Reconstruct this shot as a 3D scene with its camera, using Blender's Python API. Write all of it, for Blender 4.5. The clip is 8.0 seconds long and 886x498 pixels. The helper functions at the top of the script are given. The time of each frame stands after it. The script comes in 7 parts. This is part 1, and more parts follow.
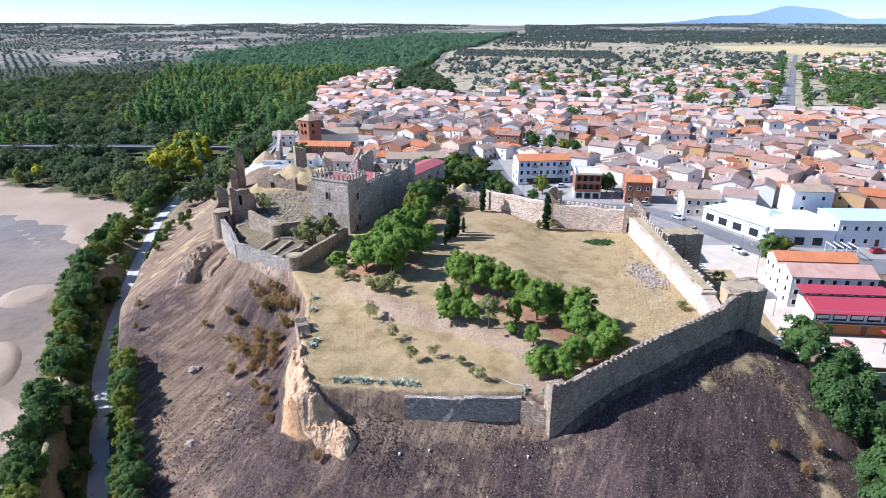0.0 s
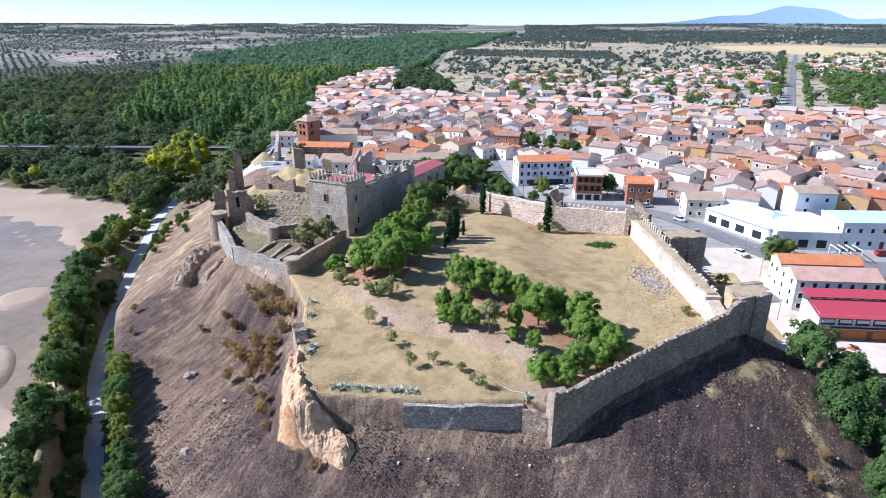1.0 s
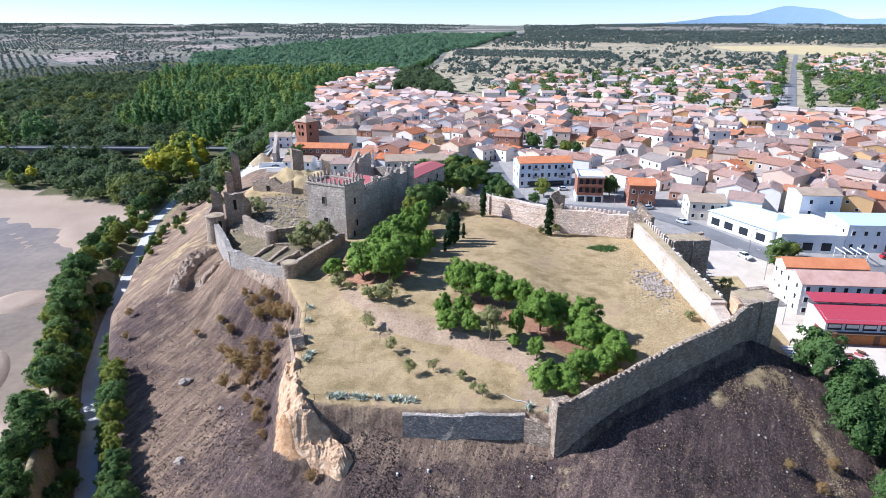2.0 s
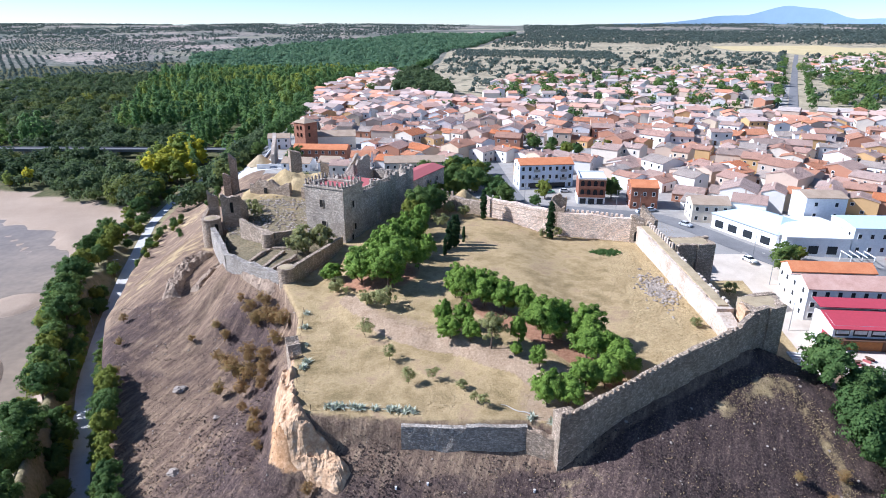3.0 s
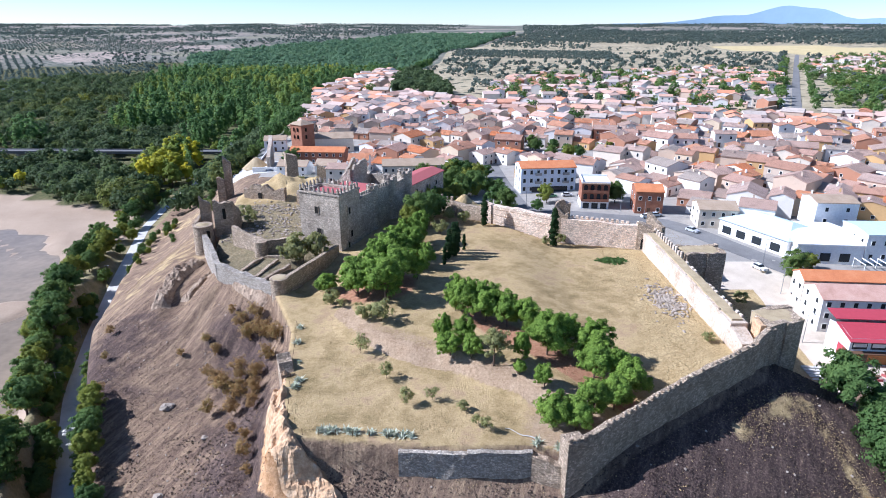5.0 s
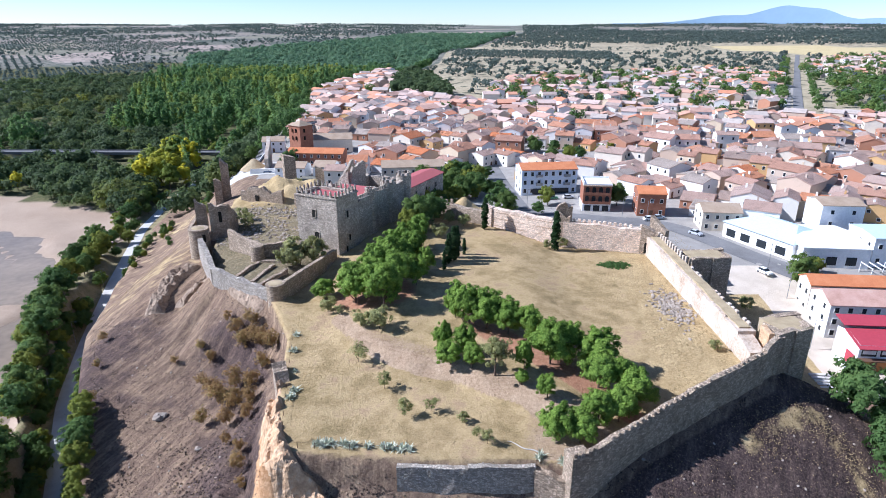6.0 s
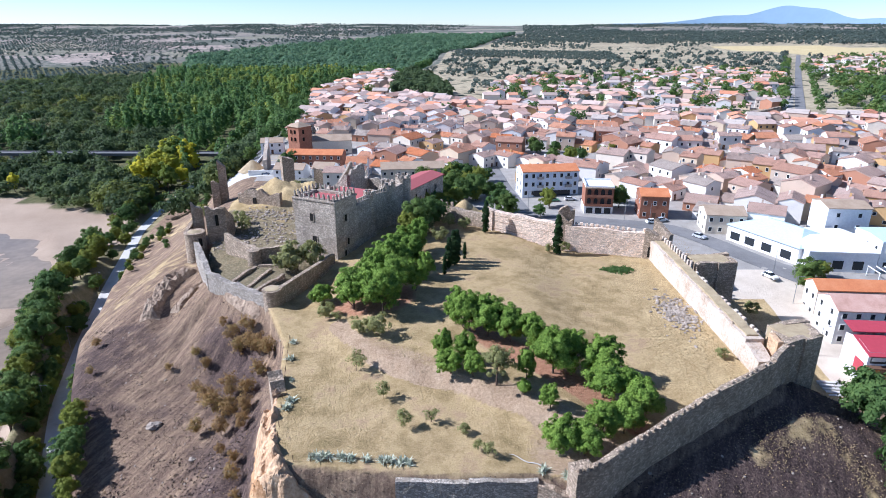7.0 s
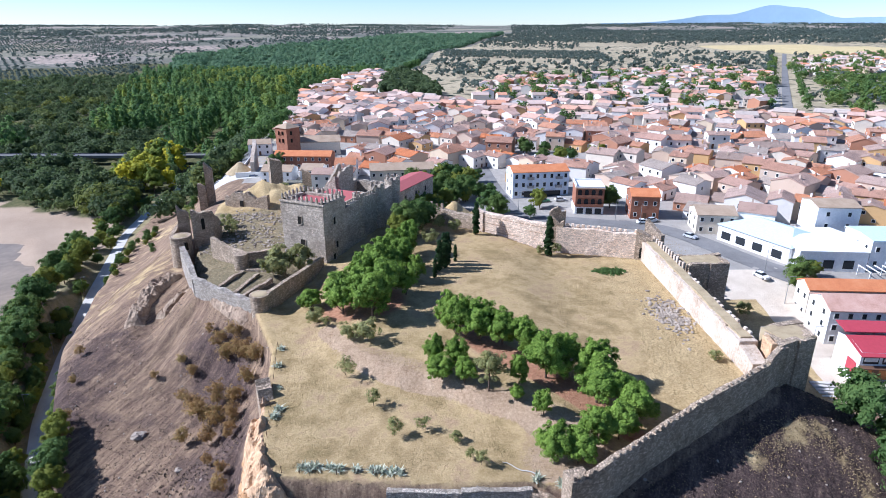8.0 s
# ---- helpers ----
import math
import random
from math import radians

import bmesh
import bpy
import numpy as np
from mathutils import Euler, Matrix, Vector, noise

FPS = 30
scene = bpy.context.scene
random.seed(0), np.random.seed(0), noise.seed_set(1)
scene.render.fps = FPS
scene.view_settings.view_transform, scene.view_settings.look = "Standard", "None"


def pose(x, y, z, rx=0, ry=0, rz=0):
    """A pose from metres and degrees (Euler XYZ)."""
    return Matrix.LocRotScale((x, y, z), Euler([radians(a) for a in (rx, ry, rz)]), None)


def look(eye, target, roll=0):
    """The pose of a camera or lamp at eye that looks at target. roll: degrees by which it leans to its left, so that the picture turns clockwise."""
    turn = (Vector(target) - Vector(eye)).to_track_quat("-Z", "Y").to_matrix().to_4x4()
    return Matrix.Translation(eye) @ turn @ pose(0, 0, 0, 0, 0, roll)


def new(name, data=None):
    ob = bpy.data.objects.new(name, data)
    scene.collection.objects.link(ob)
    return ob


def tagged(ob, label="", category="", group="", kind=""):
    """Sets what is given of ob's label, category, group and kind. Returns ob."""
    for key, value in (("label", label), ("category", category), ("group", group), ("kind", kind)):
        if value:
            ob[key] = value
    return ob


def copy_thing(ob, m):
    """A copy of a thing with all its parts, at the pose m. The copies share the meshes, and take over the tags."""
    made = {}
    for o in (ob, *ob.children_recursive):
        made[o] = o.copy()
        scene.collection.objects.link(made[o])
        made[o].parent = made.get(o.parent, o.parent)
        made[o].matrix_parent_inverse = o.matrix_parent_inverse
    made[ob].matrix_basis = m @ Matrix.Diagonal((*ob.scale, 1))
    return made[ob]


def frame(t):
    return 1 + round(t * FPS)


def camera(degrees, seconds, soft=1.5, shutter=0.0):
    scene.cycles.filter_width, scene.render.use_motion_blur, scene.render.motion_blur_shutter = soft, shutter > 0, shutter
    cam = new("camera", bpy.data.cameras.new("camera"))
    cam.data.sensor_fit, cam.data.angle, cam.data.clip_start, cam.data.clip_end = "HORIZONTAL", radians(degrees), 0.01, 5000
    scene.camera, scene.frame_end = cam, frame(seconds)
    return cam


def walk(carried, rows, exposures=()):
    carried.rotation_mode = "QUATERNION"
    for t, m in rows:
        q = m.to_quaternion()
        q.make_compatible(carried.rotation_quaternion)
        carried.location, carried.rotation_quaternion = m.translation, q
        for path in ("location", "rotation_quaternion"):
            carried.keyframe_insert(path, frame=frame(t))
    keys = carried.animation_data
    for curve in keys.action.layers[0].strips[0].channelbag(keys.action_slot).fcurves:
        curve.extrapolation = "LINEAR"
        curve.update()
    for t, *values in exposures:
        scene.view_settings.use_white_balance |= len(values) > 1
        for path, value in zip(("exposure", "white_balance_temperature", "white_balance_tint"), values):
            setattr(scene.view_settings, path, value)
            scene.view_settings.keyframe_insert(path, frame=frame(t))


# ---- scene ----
cam = camera(72.0, 8.0, soft=0.9)
EYE = 56.5
# seconds, x, y, z above the eye's height, yaw, pitch, roll (look's sense)
ROWS = [
    (0.0, 0.00, 0.00, 0.0, 0.00, -20.31, 0.05),
    (0.5, -0.03, 1.06, 0.0, -0.03, -20.31, 0.06),
    (1.0, -0.05, 2.19, 0.0, -0.05, -20.31, 0.06),
    (1.5, -0.07, 3.38, 0.0, -0.07, -20.31, 0.06),
    (3.0, -0.10, 7.50, 0.0, -0.10, -20.30, 0.03),
    (3.5, -0.11, 8.98, 0.0, -0.12, -20.30, 0.02),
    (4.0, -0.12, 10.45, -0.02, -0.14, -20.29, 0.01),
    (4.5, -0.13, 11.93, -0.02, -0.15, -20.29, 0.0),
    (6.0, -0.13, 16.42, -0.01, -0.19, -20.30, -0.02),
    (6.5, -0.13, 17.87, 0.0, -0.20, -20.29, -0.02),
    (7.0, -0.12, 19.16, 0.0, -0.18, -20.28, -0.04),
    (7.5, -0.11, 20.22, 0.0, -0.86, -20.29, -0.12),
    (8.0, -0.12, 21.00, 0.0, -1.16, -20.29, -0.15),
]
walk(cam, [(t, pose(x, y, EYE + z, 0, 0, yaw) @ pose(0, 0, 0, 90 + pitch, 0, 0) @ pose(0, 0, 0, 0, 0, roll)) for t, x, y, z, yaw, pitch, roll in ROWS], exposures=[(0.0, 0.50, 5470.0, 13.0), (5.0, 0.50, 5470.0, 13.0), (6.5, 0.43, 5470.0, 13.0), (8.0, 0.43, 5470.0, 13.0)])

# ---- sky, sun, exposure ----
SUN_FROM = Vector((-1.0, 0.04, 0.80)).normalized()
world = bpy.data.worlds.new("sky")
scene.world = world
world.use_nodes = True
wn = world.node_tree.nodes
sky = wn.new("ShaderNodeTexSky")
sky.sky_type, sky.sun_disc = "NISHITA", False
sky.sun_elevation = math.asin(SUN_FROM.z)
sky.sun_rotation = math.atan2(SUN_FROM.x, SUN_FROM.y)
sky.air_density, sky.dust_density, sky.ozone_density = 0.7, 0.05, 3.0
world.node_tree.links.new(sky.outputs[0], wn["Background"].inputs[0])
wn["Background"].inputs[1].default_value = 0.104
sun = new("sun", bpy.data.lights.new("sun", "SUN"))
sun.data.energy, sun.data.angle, sun.data.color = 5.8, radians(0.53), (1.0, 0.955, 0.93)
sun.matrix_world = look(SUN_FROM * 500, (0, 0, 0))

# ---- materials ----
def mat(name, cols, scale=0.5, fine=6.0, rough=0.9, bump=0.3, bump_scale=4.0, spread=0.5, stones=0.0, joint=(0.2, 0.18, 0.15), tint=None, metallic=0.0, obj=0.0, island=0.0, dist=0.3):
    """Colours vary over a coarse noise, a fine one, and optionally a stone pattern, the object's chance or the piece's chance."""
    m = bpy.data.materials.new(name)
    m.use_nodes = True
    nt = m.node_tree
    n, l = nt.nodes, nt.links
    bs = n["Principled BSDF"]
    bs.inputs["Roughness"].default_value, bs.inputs["Metallic"].default_value = rough, metallic
    bs.inputs["Specular IOR Level"].default_value = 0.25
    geo = n.new("ShaderNodeNewGeometry")
    a, b = n.new("ShaderNodeTexNoise"), n.new("ShaderNodeTexNoise")
    for t, s, d in ((a, scale, 4), (b, fine, 5)):
        t.inputs["Scale"].default_value, t.inputs["Detail"].default_value, t.inputs["Roughness"].default_value = s, d, 0.6
        l.new(geo.outputs["Position"], t.inputs["Vector"])
    mix = n.new("ShaderNodeMath"); mix.operation = "MULTIPLY_ADD"
    l.new(b.outputs["Fac"], mix.inputs[0]); mix.inputs[1].default_value = spread
    l.new(a.outputs["Fac"], mix.inputs[2])
    fac = mix.outputs[0]
    rest = 0.5 + spread * 0.5
    if obj or island:
        add = n.new("ShaderNodeMath"); add.operation = "MULTIPLY_ADD"
        src = n.new("ShaderNodeObjectInfo").outputs["Random"] if obj else geo.outputs["Random Per Island"]
        l.new(src, add.inputs[0]); add.inputs[1].default_value = obj or island
        l.new(fac, add.inputs[2]); fac = add.outputs[0]
        rest += (obj or island) * 0.5
    ramp = n.new("ShaderNodeValToRGB")
    wide = 0.22 * (1 + spread) + 0.4 * (obj + island)
    mr = n.new("ShaderNodeMapRange")
    mr.inputs["From Min"].default_value, mr.inputs["From Max"].default_value = rest - wide, rest + wide
    l.new(fac, mr.inputs["Value"]); l.new(mr.outputs[0], ramp.inputs[0])
    e = ramp.color_ramp.elements
    while len(e) < len(cols):
        e.new(0.5)
    for k, c in enumerate(cols):
        e[k].position, e[k].color = k / max(1, len(cols) - 1), (*c, 1)
    col = ramp.outputs[0]
    bn = n.new("ShaderNodeTexNoise")
    bn.inputs["Scale"].default_value, bn.inputs["Detail"].default_value = bump_scale, 6
    l.new(geo.outputs["Position"], bn.inputs["Vector"])
    height = bn.outputs["Fac"]
    if stones:
        v = n.new("ShaderNodeTexVoronoi"); v.feature = "DISTANCE_TO_EDGE"
        v2 = n.new("ShaderNodeTexVoronoi")
        mp = n.new("ShaderNodeMapping"); mp.inputs["Scale"].default_value = (stones, stones, stones * 1.6)
        l.new(geo.outputs["Position"], mp.inputs[0])
        l.new(mp.outputs[0], v.inputs["Vector"]); l.new(mp.outputs[0], v2.inputs["Vector"])
        v.inputs["Scale"].default_value = v2.inputs["Scale"].default_value = 1
        edge = n.new("ShaderNodeMapRange"); edge.inputs["From Max"].default_value = 0.12
        l.new(v.outputs["Distance"], edge.inputs["Value"])
        hsv = n.new("ShaderNodeHueSaturation")
        sep = n.new("ShaderNodeSeparateColor"); l.new(v2.outputs["Color"], sep.inputs[0])
        val = n.new("ShaderNodeMapRange"); val.inputs["To Min"].default_value, val.inputs["To Max"].default_value = 0.62, 1.35
        l.new(sep.outputs[0], val.inputs["Value"]); l.new(val.outputs[0], hsv.inputs["Value"]); l.new(col, hsv.inputs["Color"])
        mx = n.new("ShaderNodeMix"); mx.data_type = "RGBA"
        l.new(edge.outputs[0], mx.inputs["Factor"]); mx.inputs["A"].default_value = (*joint, 1); l.new(hsv.outputs[0], mx.inputs["B"])
        col = mx.outputs["Result"]
        hm = n.new("ShaderNodeMath"); hm.operation = "MULTIPLY_ADD"
        l.new(edge.outputs[0], hm.inputs[0]); hm.inputs[1].default_value = 0.6; l.new(height, hm.inputs[2]); height = hm.outputs[0]
    if tint:
        # a stored value per vertex picks between this colour and another
        at = n.new("ShaderNodeAttribute"); at.attribute_name = tint[0]
        mx = n.new("ShaderNodeMix"); mx.data_type = "RGBA"; mx.blend_type = tint[2] if len(tint) > 2 else "MIX"
        l.new(at.outputs["Fac"], mx.inputs["Factor"]); l.new(col, mx.inputs["A"]); mx.inputs["B"].default_value = (*tint[1], 1)
        col = mx.outputs["Result"]
    l.new(col, bs.inputs["Base Color"])
    if bump:
        bp = n.new("ShaderNodeBump"); bp.inputs["Strength"].default_value, bp.inputs["Distance"].default_value = bump, dist
        l.new(height, bp.inputs["Height"]); l.new(bp.outputs[0], bs.inputs["Normal"])
    return m


def leafy(m, share=0.4):
    """Lets light pass through thin leaves."""
    n, l = m.node_tree.nodes, m.node_tree.links
    bs, out = n["Principled BSDF"], n["Material Output"]
    tr, mx = n.new("ShaderNodeBsdfTranslucent"), n.new("ShaderNodeMixShader")
    l.new(bs.inputs["Base Color"].links[0].from_socket, tr.inputs[0])
    mx.inputs[0].default_value = share
    l.new(bs.outputs[0], mx.inputs[1]); l.new(tr.outputs[0], mx.inputs[2]); l.new(mx.outputs[0], out.inputs[0])


def plain(name, col, rough=0.6, metallic=0.0, var=0.12, scale=1.5, bump=0.0):
    return mat(name, (tuple(c * (1 - var) for c in col), tuple(min(1, c * (1 + var)) for c in col)), scale=scale, fine=scale * 8, rough=rough, metallic=metallic, bump=bump)


def by_chance(name, cols, rough=0.85, waves=0.0, var=0.25, island=False):
    """One of several colours for each object or each separate piece, weathered by noise; waves: rows of roof tiles."""
    m = mat(name, ((1 - var, 1 - var, 1 - var), (1, 1, 1), (1, 1, 1)), scale=0.35, fine=2.2, rough=rough, bump=0.15, bump_scale=2.0)
    nt = m.node_tree; n, l = nt.nodes, nt.links
    bs = n["Principled BSDF"]
    src = n.new("ShaderNodeNewGeometry").outputs["Random Per Island"] if island else n.new("ShaderNodeObjectInfo").outputs["Random"]
    ramp = n.new("ShaderNodeValToRGB"); ramp.color_ramp.interpolation = "CONSTANT"
    e = ramp.color_ramp.elements
    while len(e) < len(cols):
        e.new(0.5)
    for k, c in enumerate(cols):
        e[k].position, e[k].color = k / len(cols), (*c, 1)
    l.new(src, ramp.inputs[0])
    old = bs.inputs["Base Color"].links[0].from_socket
    mx = n.new("ShaderNodeMix"); mx.data_type = "RGBA"; mx.blend_type = "MULTIPLY"; mx.inputs["Factor"].default_value = 1
    l.new(ramp.outputs[0], mx.inputs["A"]); l.new(old, mx.inputs["B"]); l.new(mx.outputs["Result"], bs.inputs["Base Color"])
    if waves:
        tc = n.new("ShaderNodeTexCoord"); w = n.new("ShaderNodeTexWave")
        w.bands_direction = "X"; w.inputs["Scale"].default_value = waves; w.inputs["Distortion"].default_value = 0.6
        l.new(tc.outputs["Object"], w.inputs["Vector"])
        bp = n.new("ShaderNodeBump"); bp.inputs["Strength"].default_value = 0.8; bp.inputs["Distance"].default_value = 0.12
        l.new(w.outputs["Fac"], bp.inputs["Height"]); l.new(bp.outputs[0], bs.inputs["Normal"])
        dk = n.new("ShaderNodeMix"); dk.data_type = "RGBA"; dk.blend_type = "MULTIPLY"; dk.inputs["Factor"].default_value = 0.25
        l.new(mx.outputs["Result"], dk.inputs["A"]); l.new(w.outputs["Color"], dk.inputs["B"]); l.new(dk.outputs["Result"], bs.inputs["Base Color"])
    return m


M = {}
M["keep"] = mat("keep_stone", ((0.22, 0.175, 0.135), (0.48, 0.40, 0.315), (0.68, 0.59, 0.48)), scale=0.28, fine=1.9, stones=2.5, joint=(0.30, 0.255, 0.21), bump=0.5, spread=0.8)
M["rubble_wall"] = mat("rubble_masonry", ((0.25, 0.18, 0.12), (0.49, 0.38, 0.275), (0.70, 0.575, 0.44)), scale=0.2, fine=1.4, stones=2.4, joint=(0.29, 0.22, 0.155), bump=0.8, spread=1.0)
M["pale_rubble"] = mat("whitened_rubble", ((0.28, 0.235, 0.19), (0.50, 0.44, 0.37), (0.68, 0.62, 0.54)), scale=0.25, fine=1.6, stones=2.6, joint=(0.30, 0.26, 0.21), bump=0.8, spread=1.0)
M["render_wall"] = mat("limewashed_masonry", ((0.25, 0.17, 0.11), (0.48, 0.38, 0.29), (0.62, 0.525, 0.43), (0.70, 0.62, 0.53)), scale=0.22, fine=2.2, bump=0.6, bump_scale=2.0, spread=0.9)
M["pink_wall"] = mat("pinkish_rammed_wall", ((0.52, 0.36, 0.25), (0.78, 0.62, 0.48), (0.86, 0.74, 0.61)), scale=0.2, fine=1.8, stones=2.6, joint=(0.60, 0.46, 0.35), bump=0.4, spread=0.8)
M["putlog_band"] = plain("putlog_brown", (0.40, 0.27, 0.18), rough=0.9, var=0.3)
M["earth_top"] = mat("dry_earth", ((0.26, 0.20, 0.12), (0.42, 0.33, 0.20), (0.50, 0.41, 0.27)), scale=0.4, fine=5, bump=0.5)
M["red_sheet"] = plain("red_metal_sheet", (0.42, 0.06, 0.08), rough=0.45, bump=0.0)
M["faded_red"] = plain("faded_red_roofing", (0.38, 0.11, 0.11), rough=0.8)
M["dark_glass"] = plain("dark_window_glass", (0.03, 0.035, 0.04), rough=0.15)
# near-black for solid blocks that imitate the unlit depth of openings
M["void"] = plain("opening_shade_black", (0.02, 0.018, 0.015), rough=1.0)
M["frame_white"] = plain("white_paint", (0.75, 0.74, 0.71), rough=0.6)
M["wood_brown"] = plain("brown_wood", (0.14, 0.08, 0.05), rough=0.7)
WALLS = ((0.80, 0.77, 0.72), (0.76, 0.73, 0.68), (0.70, 0.62, 0.51), (0.80, 0.78, 0.75), (0.66, 0.53, 0.38), (0.78, 0.74, 0.68), (0.42, 0.21, 0.13), (0.80, 0.78, 0.75), (0.56, 0.43, 0.33), (0.74, 0.69, 0.62), (0.58, 0.37, 0.17), (0.50, 0.40, 0.32))
ROOFS = ((0.58, 0.33, 0.23), (0.54, 0.37, 0.29), (0.62, 0.31, 0.19), (0.42, 0.31, 0.25), (0.68, 0.24, 0.10), (0.60, 0.43, 0.35), (0.52, 0.29, 0.20), (0.50, 0.41, 0.34), (0.60, 0.37, 0.28), (0.56, 0.38, 0.30), (0.67, 0.29, 0.15), (0.58, 0.41, 0.33))
M["house_wall"] = by_chance("painted_house_wall", WALLS, var=0.12)
M["house_roof"] = by_chance("clay_roof_tiles", ROOFS, waves=1.6, var=0.4)
M["far_wall"] = by_chance("far_house_wall", WALLS, var=0.12, island=True)
# same roof colours, greyed by a fifth to imitate haze over the far town
M["far_roof"] = by_chance("hazed_far_roof_tiles", tuple(tuple(0.8 * c + 0.2 * (0.3 * r[0] + 0.5 * r[1] + 0.2 * r[2]) for c in r) for r in ROOFS), var=0.4, island=True)
M["asphalt"] = mat("worn_asphalt", ((0.13, 0.125, 0.12), (0.20, 0.195, 0.19), (0.26, 0.25, 0.24)), scale=0.15, fine=3, bump=0.1)
M["pale_paving"] = mat("pale_concrete_paving", ((0.42, 0.40, 0.37), (0.56, 0.54, 0.50), (0.63, 0.61, 0.57)), scale=0.2, fine=3, bump=0.1)
M["dirt_road"] = mat("pale_dirt", ((0.50, 0.42, 0.32), (0.62, 0.54, 0.44), (0.70, 0.63, 0.54)), scale=0.2, fine=2.5, bump=0.2)
M["pine"] = mat("pine_needles", ((0.06, 0.115, 0.016), (0.19, 0.30, 0.045), (0.36, 0.48, 0.09)), scale=0.25, fine=3, rough=0.7, bump=0, island=0.5)
M["leaf"] = mat("broad_leaves", ((0.045, 0.095, 0.03), (0.12, 0.205, 0.06), (0.24, 0.335, 0.10)), scale=0.02, fine=0.12, rough=0.75, bump=0, island=0.35, spread=0.8, tint=("tint", (0.78, 0.64, 0.04)))
# far olives and oaks: grey-green leaves, blued in colour to suggest distance haze
M["olive_leaf"] = mat("haze_tinted_olive_leaves", ((0.06, 0.085, 0.075), (0.12, 0.155, 0.13), (0.20, 0.235, 0.19)), scale=0.03, fine=0.2, rough=0.8, bump=0, island=0.5)
M["shrub_leaf"] = mat("dusty_olive_leaves", ((0.17, 0.18, 0.075), (0.34, 0.345, 0.14), (0.50, 0.48, 0.23)), scale=0.2, fine=1.0, rough=0.8, bump=0, island=0.5)
M["poplar"] = mat("poplar_leaves", ((0.055, 0.12, 0.045), (0.14, 0.245, 0.08), (0.26, 0.37, 0.115)), scale=0.02, fine=0.10, rough=0.75, bump=0, island=0.3, spread=1.2, tint=("tint", (0.88, 0.78, 0.07)))
# plantation greens lifted and blued, aerial haze put into the leaf colour
M["plantation"] = mat("haze_tinted_poplar_leaves", ((0.08, 0.155, 0.09), (0.15, 0.25, 0.135), (0.25, 0.35, 0.19)), scale=0.012, fine=0.05, rough=0.75, bump=0, island=0.2, spread=0.8)
M["willow"] = mat("willow_leaves", ((0.035, 0.062, 0.026), (0.10, 0.145, 0.06), (0.21, 0.26, 0.10)), scale=0.02, fine=0.12, rough=0.75, bump=0, island=0.35, spread=1.0, tint=("tint", (0.60, 0.56, 0.05)))
M["dry_leaf"] = mat("russet_dry_leaves", ((0.17, 0.11, 0.06), (0.40, 0.255, 0.11), (0.31, 0.30, 0.11)), scale=0.12, fine=0.8, rough=0.85, bump=0, island=0.5)
M["cypress"] = mat("cypress_leaves", ((0.010, 0.025, 0.008), (0.025, 0.055, 0.015), (0.04, 0.08, 0.02)), scale=0.5, fine=3, rough=0.8, bump=0, island=0.4)
M["bark"] = mat("bark", ((0.08, 0.055, 0.04), (0.16, 0.11, 0.08)), scale=2, fine=12, bump=0.5)
M["agave"] = mat("agave_leaf", ((0.20, 0.24, 0.15), (0.44, 0.46, 0.34), (0.72, 0.71, 0.57)), scale=1.5, fine=6, rough=0.6, bump=0, island=0.6)
M["stone"] = mat("loose_stone", ((0.19, 0.155, 0.12), (0.34, 0.285, 0.23), (0.50, 0.43, 0.36)), scale=0.5, fine=4, bump=0.5, island=0.4)
M["scarp"] = mat("orange_clay_scarp", ((0.27, 0.155, 0.085), (0.55, 0.36, 0.21), (0.74, 0.56, 0.38)), scale=0.7, fine=3.5, bump=0.8, bump_scale=1.2, dist=0.6)
M["rock"] = mat("ochre_rock", ((0.13, 0.09, 0.062), (0.30, 0.22, 0.155), (0.52, 0.405, 0.29)), scale=0.45, fine=1.6, bump=0.9, bump_scale=1.2, dist=0.5, spread=0.9)
M["metal_grey"] = plain("grey_metal", (0.35, 0.36, 0.37), rough=0.45, metallic=0.8)
M["blue_roof"] = plain("pale_blue_sheet_roof", (0.54, 0.66, 0.72), rough=0.5)
for k in ("pine", "leaf", "poplar", "plantation", "willow", "shrub_leaf", "olive_leaf", "dry_leaf", "cypress"):
    leafy(M[k], 0.3 if k in ("cypress", "pine") else 0.5)

# ---- small tools ----
def smooth(a, b, v):
    t = np.clip((np.asarray(v, float) - a) / (b - a), 0, 1)
    return t * t * (3 - 2 * t)


LATTICE = np.random.RandomState(7).rand(256, 256)


def vnoise(x, y, size, octaves=4):
    """Smooth noise of mean 0, about -0.5 to 0.5, with features of that size in metres."""
    out, amp, total = 0.0, 1.0, 0.0
    for o in range(octaves):
        u, v = np.asarray(x, float) / size * 2**o + 17.3 * o, np.asarray(y, float) / size * 2**o + 5.1 * o
        i, j = np.floor(u).astype(int), np.floor(v).astype(int)
        fu, fv = u - i, v - j
        fu, fv = fu * fu * (3 - 2 * fu), fv * fv * (3 - 2 * fv)
        g = lambda a, b: LATTICE[a % 256, b % 256]
        val = (g(i, j) * (1 - fu) + g(i + 1, j) * fu) * (1 - fv) + (g(i, j + 1) * (1 - fu) + g(i + 1, j + 1) * fu) * fv
        out, total, amp = out + amp * (val - 0.5), total + amp, amp * 0.5
    return out / total * 1.4


